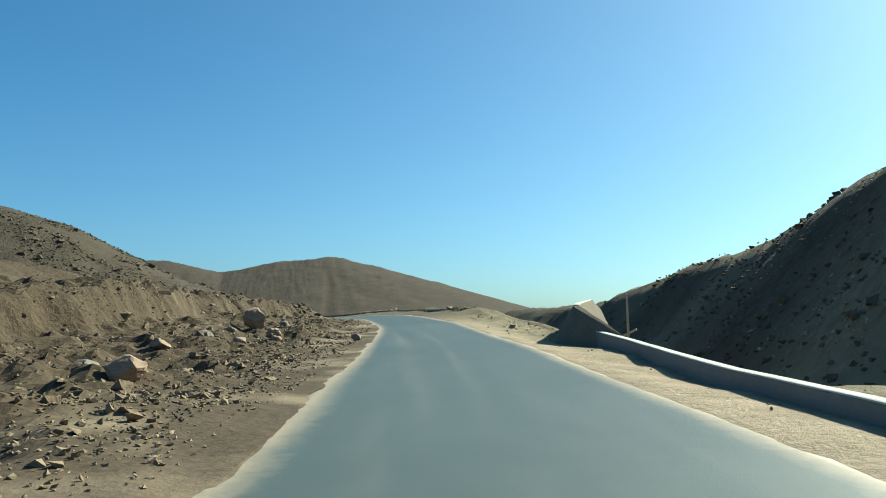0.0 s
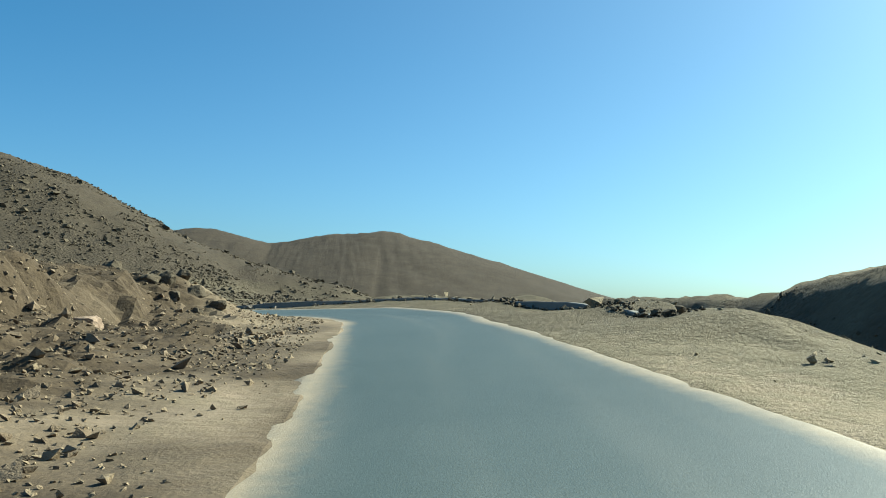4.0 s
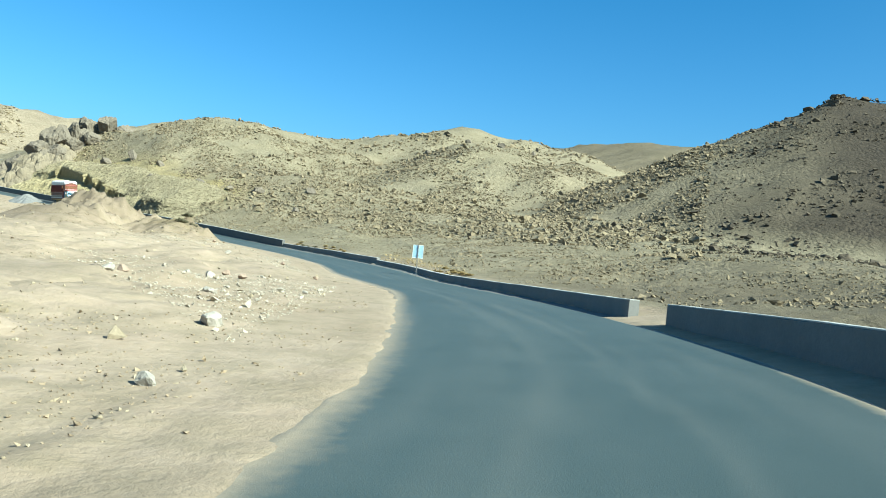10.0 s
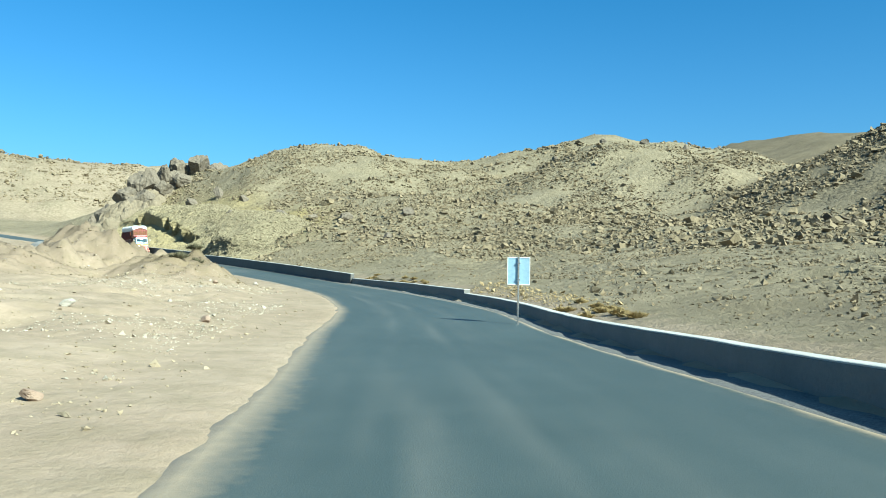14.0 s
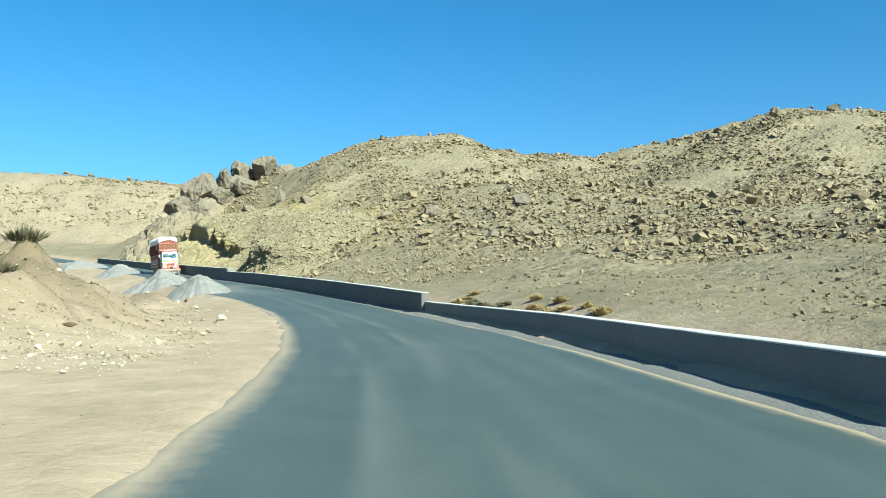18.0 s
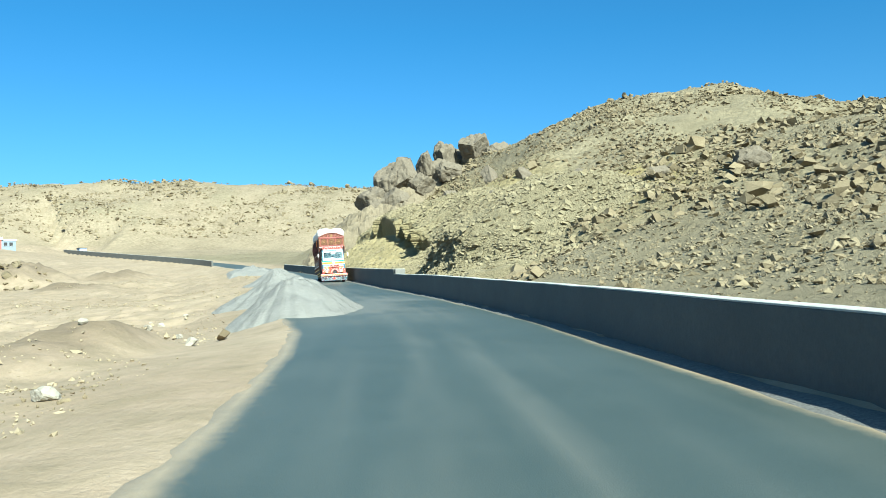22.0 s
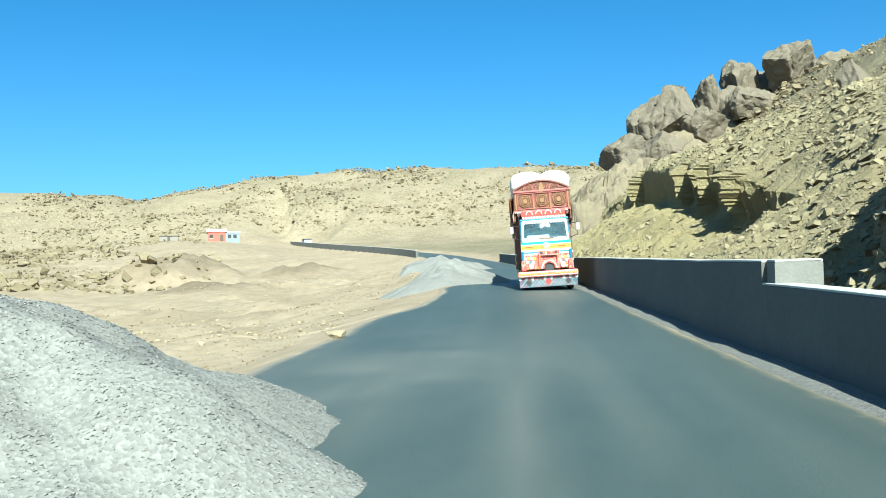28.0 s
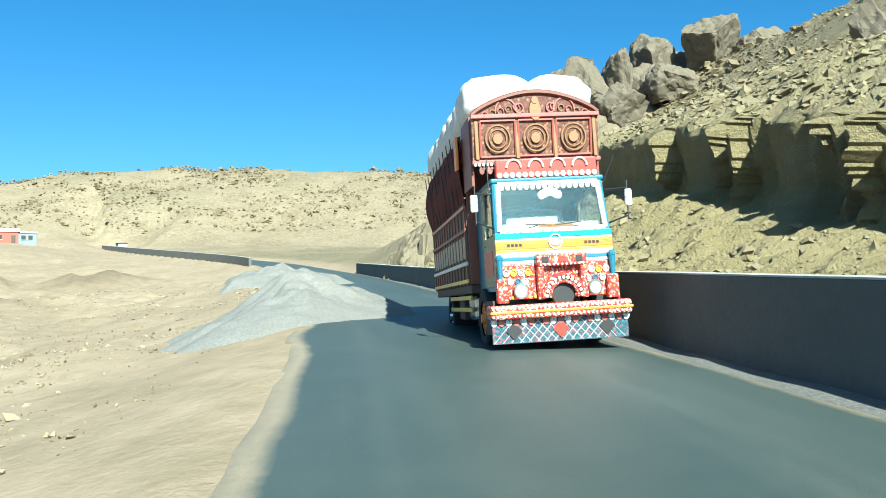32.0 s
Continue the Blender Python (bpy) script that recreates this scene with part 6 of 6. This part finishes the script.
    part("emblem", ring(disc(bmesh.new(), -0.04, 0.02, 1.69, 0.1, 0.02, 20, 0.7), -0.03, 0.02, 1.69, 0.115, 0.012), WHITE, root, "pale round emblem on the cab front")
    for y in (-0.72, 0.66):
        bm = bmesh.new()
        for k in range(4):
            box(bm, -0.045, -0.036, y - 0.12 + k * 0.07, y - 0.07 + k * 0.07, 1.635, 1.675)
        part("painted_lettering", bm, BLACK, root)
    # grille, lamps and the decorated bumper
    slab("front_panel", FILIGREE, root, -0.2, -0.05, -W, W, 0.8, 1.36, 0.02, "front panel covered with red and orange filigree")
    bm = bmesh.new()
    box(bm, -0.1, 0.1, -0.36, 0.52, 1.3, 1.5, 0.03)
    box(bm, -0.1, 0.08, -0.36, -0.24, 0.78, 1.3, 0.02)
    box(bm, -0.1, 0.08, 0.40, 0.52, 0.78, 1.3, 0.02)
    ring(bm, 0.08, 0.08, 0.8, 0.36, 0.05, 16, 0, math.pi, 0.045)
    ring(bm, 0.1, 0.08, 0.8, 0.25, 0.03, 16, 0, math.pi, 0.03)
    grille = part("grille_arch", bm, FILIGREE, root, "arched grille frame in red and white ornament")
    part("grille_mesh", disc(bmesh.new(), 0.02, 0.08, 0.86, 0.22, 0.03, 20), BLACK, grille)
    studs("stud", [(0.12, 0.08 + 0.31 * math.cos(a), 0.8 + 0.31 * math.sin(a)) for a in np.linspace(0.1, math.pi - 0.1, 13)], 0.03, WHITE, grille)
    for y, mat in ((-0.22, BLACK), (0.08, RED), (0.38, BLACK)):
        part("square_tile", box(bmesh.new(), 0.1, 0.115, y - 0.06, y + 0.06, 1.35, 1.45, 0.004), mat, grille)
    for s in (-1, 1):
        for k in range(4):
            y = s * (0.5 + 0.13 * k)
            part("rosette", disc(ring(bmesh.new(), -0.03, y, 1.22, 0.05, 0.012, 10), -0.04, y, 1.22, 0.03, 0.03, 8), WHITE if k % 2 else YELLOW, root)
            part("rosette", disc(ring(bmesh.new(), -0.03, y + s * 0.06, 1.08, 0.045, 0.012, 10), -0.04, y + s * 0.06, 1.08, 0.025, 0.03, 8), SKYBLUE if k % 2 else WHITE, root)
    studs("stud", [(0.11, -0.3 + 0.075 * k, 1.32) for k in range(11)], 0.02, WHITE, grille)
    studs("stud", [(-0.03, -1.0 + 0.1 * k, 0.83) for k in range(21)], 0.025, YELLOW, root)
    for s in (-1, 1):
        lamp = part("headlight", disc(bmesh.new(), 0.0, s * 0.66, 0.93, 0.1, 0.08, 20), LAMP, root, "round white headlight")
        part("headlight_ring", ring(bmesh.new(), 0.03, s * 0.66, 0.93, 0.11, 0.02), STEEL, lamp)
        slab("lamp_box", FILIGREE, root, -0.1, 0.06, s * 0.98 - 0.1, s * 0.98 + 0.1, 0.75, 1.13, 0.02, "orange painted corner box")
        bm = bmesh.new()
        rod(bm, (0.0, s * 1.0, 1.13), (0.0, s * 1.0, 1.42), 0.035, 0.06, 10)
        dots(bm, [(0.0, s * 1.0, 1.45)], 0.07, 1.0)
        part("corner_vase", bm, SKYBLUE, root, "blue vase ornament on the bumper corner")
    slab("bumper", FILIGREE, root, -0.25, 0.2, -1.24, 1.24, 0.5, 0.72, 0.04, "projecting red bumper shelf set with studs")
    part("bumper_trim", box(bmesh.new(), -0.2, 0.215, -1.25, 1.25, 0.585, 0.625, 0.006), ORANGE, root)
    for z in (0.545, 0.665):
        studs("stud", [(0.21, -1.2 + k * 0.075, z) for k in range(33)], 0.022, WHITE, root)
    bm = bmesh.new()
    box(bm, -0.02, 0.02, -1.2, 1.2, 0.12, 0.5)
    fringe = part("fringe", bm, BEADS, root, "beaded fringe hanging below the bumper")
    part("bead_net", lattice_diamonds(bmesh.new(), 0.03, -1.18, 1.18, 0.13, 0.49, 0.15, 0.005), WHITE, fringe)
    for k, y in enumerate((-0.82, 0.0, 0.82)):
        bm = bmesh.new()
        bmesh.ops.create_cube(bm, size=0.2, matrix=Matrix.Translation((0.035, y, 0.31)) @ Matrix.Diagonal((0.12, 1, 1, 1)) @ Matrix.Rotation(math.pi / 4, 4, "X"))
        part("diamond", bm, BLACK if k != 1 else RED, fringe)
    for k in range(19):
        y = -1.17 + k * 0.13
        if abs(y) < 0.28 or abs(y) > 0.5:
            part("leaf_tassel", disc(bmesh.new(), 0.04, y, 0.46, 0.062, 0.015, 10, 1.25), PINKISH if k % 2 else FLOWERS, fringe)
    for s in (-1, 1):
        slab("side_skirt", DARK_WOOD, root, -0.9, -0.1, s * 1.12 - 0.02, s * 1.12 + 0.02, 0.25, 0.8, 0.01)
    # visor and carved crown
    bm = bmesh.new()
    box(bm, -0.36, -0.22, -0.92, 0.92, 2.76, 3.06, 0.02)
    visor = part("visor", bm, RED, root, "red sun visor with white scallops")
    studs("scallop", [(-0.21, -0.86 + k * 0.115, 2.8) for k in range(16)], 0.05, WHITE, visor)
    for y in (-0.6, -0.2, 0.2, 0.6):
        part("scallop_arch", ring(bmesh.new(), -0.2, y, 2.92, 0.13, 0.02, 12, 0, math.pi), WHITE, visor)
    # crown: leans forward over the cab roof
    C = 1.2
    bm = bmesh.new()
    top = [(C * (1 - 2 * k / 20), 3.92 + 0.36 * math.cos((k / 20 - 0.5) * math.pi) ** 0.8) for k in range(21)]
    ringv = [(-C, 3.1), (C, 3.1)] + top
    fr = [bm.verts.new((-0.92 + (z - 3.1) * 0.12, y, z)) for y, z in ringv]
    bk = [bm.verts.new((-1.08 + (z - 3.1) * 0.12, y, z)) for y, z in ringv]
    bm.faces.new(fr)
    bm.faces.new(bk[::-1])
    for k in range(len(ringv)):
        j = (k + 1) % len(ringv)
        bm.faces.new((fr[j], fr[k], bk[k], bk[j]))
    bmesh.ops.recalc_face_normals(bm, faces=bm.faces)
    crown = part("crown", bm, CARVING, root, "carved reddish-brown arched crown above the cab")
    for nm, z0, z1, mat in (("moulding", 3.1, 3.17, PINKISH), ("moulding", 3.86, 3.93, PINKISH)):
        x = -0.92 + (z0 - 3.1) * 0.12
        part(nm, box(bmesh.new(), x - 0.02, x + 0.07, -C - 0.02, C + 0.02, z0, z1, 0.012), mat, crown)
    part("arch_moulding", arch(bmesh.new(), C), BROWN_WOOD, crown)
    studs("stud", [(-0.83, -C + 0.03 + k * 0.074, 3.085) for k in range(31)], 0.03, WHITE, crown)
    for y in (-0.72, 0.0, 0.72):
        bm = bmesh.new()
        for a, b in (((y - 0.33, 3.22), (y + 0.33, 3.22)), ((y + 0.33, 3.22), (y + 0.33, 3.82)), ((y + 0.33, 3.82), (y - 0.33, 3.82)), ((y - 0.33, 3.82), (y - 0.33, 3.22))):
            rod(bm, (-0.9 + (a[1] - 3.1) * 0.12 + 0.01, *a), (-0.9 + (b[1] - 3.1) * 0.12 + 0.01, *b), 0.022, None, 6)
        frame_ = part("panel_frame", bm, PINKISH, crown)
        part("medallion", ring(ring(disc(bmesh.new(), -0.845, y, 3.52, 0.1, 0.02), -0.84, y, 3.52, 0.23, 0.02), -0.84, y, 3.52, 0.16, 0.014), GOLD, frame_, "round gilt medallion")
    for k in range(15):
        y = -1.05 + k * 0.15
        part("leaf_carving", disc(disc(bmesh.new(), -0.88, y, 3.0, 0.055, 0.03, 8, 1.5), -0.87, y + 0.04, 3.03, 0.03, 0.03, 8), PINKISH if k % 2 else BROWN_WOOD, crown)
    for y in (-1.12, -0.36, 0.36, 1.12):
        part("pilaster", box(bmesh.new(), -0.9, -0.82, y - 0.035, y + 0.035, 3.17, 3.87, 0.01), GOLD, crown)
    for s in (-1, 1):
        for k in range(5):
            y = s * (0.35 + 0.15 * k)
            part("curl", ring(bmesh.new(), -0.78, y, 4.04 - 0.03 * k, 0.055, 0.012, 10, 0, 1.6 * math.pi), GOLD if k % 2 else PINKISH, crown)
    bm = disc(bmesh.new(), -0.79, 0, 3.98, 0.12, 0.05, 16, 1.6)
    disc(bm, -0.78, 0, 4.15, 0.07, 0.05, 12)
    part("finial", bm, GOLD, crown, "gilt finial in the middle of the crown")
    for s in (-1, 1):
        part("scroll", ring(ring(bmesh.new(), -0.79, s * 0.55, 3.98, 0.2, 0.02, 14, 0, math.pi), -0.78, s * 0.3, 4.02, 0.08, 0.016, 14), PINKISH, crown)
        part("side_wing", box(bmesh.new(), -2.0, -1.02, s * C - 0.03, s * C + 0.03, 2.75, 3.95, 0.01), BROWN_WOOD, crown)
    # cargo body
    B, x1, x0 = 1.2, -2.05, -8.1
    slab("cargo_floor", DARK_WOOD, root, x0, x1, -B, B, 0.95, 1.12, 0.02)
    for s in (-1, 1):
        side = slab("side_panel", DARK_WOOD, root, x0, x1, s * B - 0.03, s * B + 0.03, 1.12, 2.55, 0.01, "dark planked side of the cargo body")
        for k in range(13):
            x = x0 + 0.12 + k * 0.485
            part("side_post", box(bmesh.new(), x - 0.04, x + 0.04, s * (B + 0.035) - 0.02, s * (B + 0.035) + 0.02, 1.1, 2.6, 0.006), BROWN_WOOD, side)
        for z, mat in ((1.18, YELLOW), (1.5, WHITE), (2.1, BROWN_WOOD), (2.52, PINKISH)):
            part("side_rail", box(bmesh.new(), x0, x1, s * (B + 0.05) - 0.02, s * (B + 0.05) + 0.02, z - 0.035, z + 0.035, 0.006), mat, side)
        for k in range(12):
            x = x0 + 0.2 + k * 0.485
            part("painted_panel", box(bmesh.new(), x, x + 0.32, s * (B + 0.04) - 0.008, s * (B + 0.04) + 0.008, 1.6, 2.0), SIDE, side)
        slab("underrun_rail", YELLOW, root, -5.4, -2.2, s * 1.18 - 0.02, s * 1.18 + 0.02, 0.62, 0.7, 0.006)
        slab("underrun_rail", YELLOW, root, -5.4, -2.2, s * 1.18 - 0.02, s * 1.18 + 0.02, 0.84, 0.92, 0.006)
        # bulging tarpaulin above the side
        bm = bmesh.new()
        n, m = 46, 12
        vs = [[bm.verts.new((x0 + (x1 - x0) * i / n, s * (B + 0.02 + 0.13 * math.sin(j / m * math.pi) + 0.05 * noise.noise(Vector((i * 0.45, j * 0.14, s))) + 0.03 * math.sin(i * 1.9)), 2.5 + 1.35 * j / m)) for j in range(m + 1)] for i in range(n + 1)]
        for i in range(n):
            for j in range(m):
                bm.faces.new((vs[i][j], vs[i + 1][j], vs[i + 1][j + 1], vs[i][j + 1]))
        for p in bm.faces:
            p.smooth = True
        bmesh.ops.solidify(bm, geom=bm.faces[:], thickness=0.02)
        sheet = part("tarpaulin", bm, TARP, root, "faded red tarpaulin lashed over the load")
        for k in range(9):
            x = x0 + 0.4 + k * 0.65
            part("rope", rod(bmesh.new(), (x, s * (B + 0.2), 3.85), (x + 0.1, s * (B + 0.1), 2.55), 0.012, None, 5), BLACK, sheet)
    slab("tailgate", DARK_WOOD, root, x0 - 0.05, x0, -B, B, 1.12, 3.4, 0.01)
    slab("front_board", BROWN_WOOD, root, x1 - 0.02, x1 + 0.05, -B, B, 1.12, 3.85, 0.01)
    part("orange_cloth", box(bmesh.new(), -2.3, -2.0, -B - 0.16, -B - 0.1, 3.2, 3.8, 0.02), ORANGE, root, "scrap of orange cloth on the corner of the load")
    # sacks on top
    r_ = random.Random(3)
    sacks = [(-1.65, -0.58, 1.15), (-1.65, 0.6, 1.1)] + [(-2.9 - 0.95 * k, s * 0.6, 1.0 + 0.12 * r_.random()) for k in range(6) for s in (-1, 1)]
    for k, (x, y, f) in enumerate(sacks):
        bm = bmesh.new()
        bmesh.ops.create_icosphere(bm, subdivisions=4, radius=1)
        for v in bm.verts:
            q = v.co
            e = lambda t_, w_: math.copysign(abs(t_) ** w_, t_)
            q = Vector((e(q.x, 0.7) * 0.62, e(q.y, 0.7) * 0.64 * f, e(q.z, 0.75) * 0.48))
            q *= 1 + 0.07 * noise.noise(v.co * 2.2 + Vector((k, k, 0))) + 0.03 * noise.noise(v.co * 7 + Vector((k, 0, 0)))
            v.co = q
        for p in bm.faces:
            p.smooth = True
        sack = part("sack", bm, CLOTH, root, "bulging white sack of cargo")
        sack.location = (x, y, 4.24 + 0.06 * r_.random())
    slab("load_bed", CLOTH, root, x0 + 0.1, x1 - 0.1, -B + 0.02, B - 0.02, 3.4, 3.95, 0.15)
    # mirrors
    for s in (-1, 1):
        bm = bmesh.new()
        rod(bm, (-0.2, s * W, 2.5), (0.0, s * 1.36, 2.5), 0.014, None, 6)
        rod(bm, (-0.2, s * W, 1.95), (0.0, s * 1.36, 2.05), 0.014, None, 6)
        rod(bm, (0.0, s * 1.36, 2.0), (0.0, s * 1.36, 2.62), 0.014, None, 6)
        arm = part("mirror_bracket", bm, BLACK, root)
        part("mirror", box(bmesh.new(), -0.05, 0.03, s * 1.38 - 0.065, s * 1.38 + 0.065, 2.2, 2.48, 0.03), MIRROR, arm, "white painted wing mirror with tassels")
    part("aerial", rod(bmesh.new(), (-0.3, 1.02, 2.6), (-0.35, 1.3, 3.1), 0.01, None, 5), BLACK, root)
    part("aerial", rod(bmesh.new(), (-0.3, -1.05, 2.4), (-0.32, -1.06, 3.1), 0.01, None, 5), BLACK, root)
    return root


def arch(bm, c):
    """The moulding along the arched top of the crown."""
    prev = None
    for k in range(25):
        y, z = c * (1 - 2 * k / 24), 3.93 + 0.36 * max(0.0, math.cos((k / 24 - 0.5) * math.pi)) ** 0.8
        p = Vector((-0.9 + (z - 3.1) * 0.12, y, z))
        if prev is not None:
            rod(bm, prev, p, 0.045, None, 6)
        prev = p
    return bm


lorry = truck()
lorry.matrix_world = pose(-194.0, 66.15, -1.06, 2.5, -1.5, 13) @ Matrix.Diagonal((1.04, 1.03, 1.13, 1))

# ---- road sign seen from behind ----


def road_sign(x, y, turn):
    root = new("road_sign")
    tagged(root, "road sign seen from its bare pale blue metal back", "road sign")
    bm = bmesh.new()
    box(bm, -0.012, 0.012, -0.44, 0.44, 1.75, 2.82, 0.006)
    board = part("board", bm, paint("galvanised_back", (0.33, 0.48, 0.58), 0.4, 0.3), root)
    bm = bmesh.new()
    for y0, y1, z0, z1 in ((-0.45, 0.45, 2.8, 2.84), (-0.45, 0.45, 1.73, 1.77), (-0.45, -0.42, 1.73, 2.84), (0.42, 0.45, 1.73, 2.84)):
        box(bm, -0.03, 0.02, y0, y1, z0, z1, 0.004)
    part("board_rim", bm, WHITE, board)
    part("post", rod(bmesh.new(), (-0.06, 0, -0.3), (-0.06, 0, 2.84), 0.04, None, 12), STEEL, root)
    for z in (1.95, 2.6):
        part("clamp", box(bmesh.new(), -0.11, 0.0, -0.07, 0.07, z - 0.03, z + 0.03, 0.01), STEEL, root)
    root.matrix_world = pose(x, y, height(x, y) + 0.05, 0, 0, turn)


road_sign(-66.9, 74.35, 151)

# ---- the house on the far rise ----


def small_house(x, y, turn):
    z = height(x, y)
    root = new("house")
    tagged(root, "small flat-roofed house with red and grey-blue walls and white roof", "house")
    part("wall", box(bmesh.new(), -4.2, 1.0, -2.4, 2.4, -1.0, 2.9, 0.02), paint("red_wall", (0.42, 0.11, 0.08), 0.8), root, "red painted wall")
    part("wall", box(bmesh.new(), 1.0, 5.2, -2.2, 2.2, -1.0, 2.6, 0.02), paint("blue_grey_wall", (0.20, 0.24, 0.29), 0.8), root, "grey-blue wall")
    part("roof", box(bmesh.new(), -4.6, 1.4, -2.8, 2.8, 2.9, 3.7, 0.06), paint("white_roof", (0.75, 0.76, 0.76), 0.7), root, "white roof slab")
    part("roof", box(bmesh.new(), 1.4, 5.5, -2.5, 2.5, 2.6, 2.95, 0.04), WHITE, root)
    door = part("door", box(bmesh.new(), -0.6, 0.4, -2.46, -2.4, 0.0, 2.0, 0.01), DARK_WOOD, root)
    part("door_handle", dots(bmesh.new(), [(0.25, -2.48, 1.0)], 0.04, 1.0), STEEL, door)
    for wx in (-3.2, 2.2, 3.8):
        w = part("window", box(bmesh.new(), wx - 0.5, wx + 0.5, -2.46 if wx < 1 else -2.26, -2.38 if wx < 1 else -2.18, 0.9, 2.0, 0.01), BLACK, root)
        part("sill", box(bmesh.new(), wx - 0.6, wx + 0.6, -2.55 if wx < 1 else -2.35, -2.4 if wx < 1 else -2.2, 0.8, 0.88, 0.01), WHITE, w)
    root.matrix_world = pose(x, y, z, 0, 0, turn)


def shed(x, y, turn, wall, label, f=1.0):
    root = new("shed")
    tagged(root, label, "shed")
    part("wall", box(bmesh.new(), -1.6 * f, 1.6 * f, -1.2, 1.2, -0.6, 1.7, 0.02), wall, root)
    part("roof", box(bmesh.new(), -1.8 * f, 1.8 * f, -1.4, 1.4, 1.7, 1.85, 0.02), DARK_WOOD, root)
    part("door", box(bmesh.new(), -0.5, 0.3, -1.25, -1.2, 0.0, 1.5, 0.01), DARK_WOOD, root)
    root.matrix_world = pose(x, y, height(x, y), 0, 0, turn)


small_house(-373, -68, 124)
shed(-366, -82, 124, paint("grey_wall", (0.22, 0.20, 0.18), 0.8), "low grey-brown shed on the far rise", 1.6)
shed(-398, -52, 40, paint("pale_blue_wall", (0.32, 0.38, 0.50), 0.8), "small pale blue hut beside the far road", 1.0)
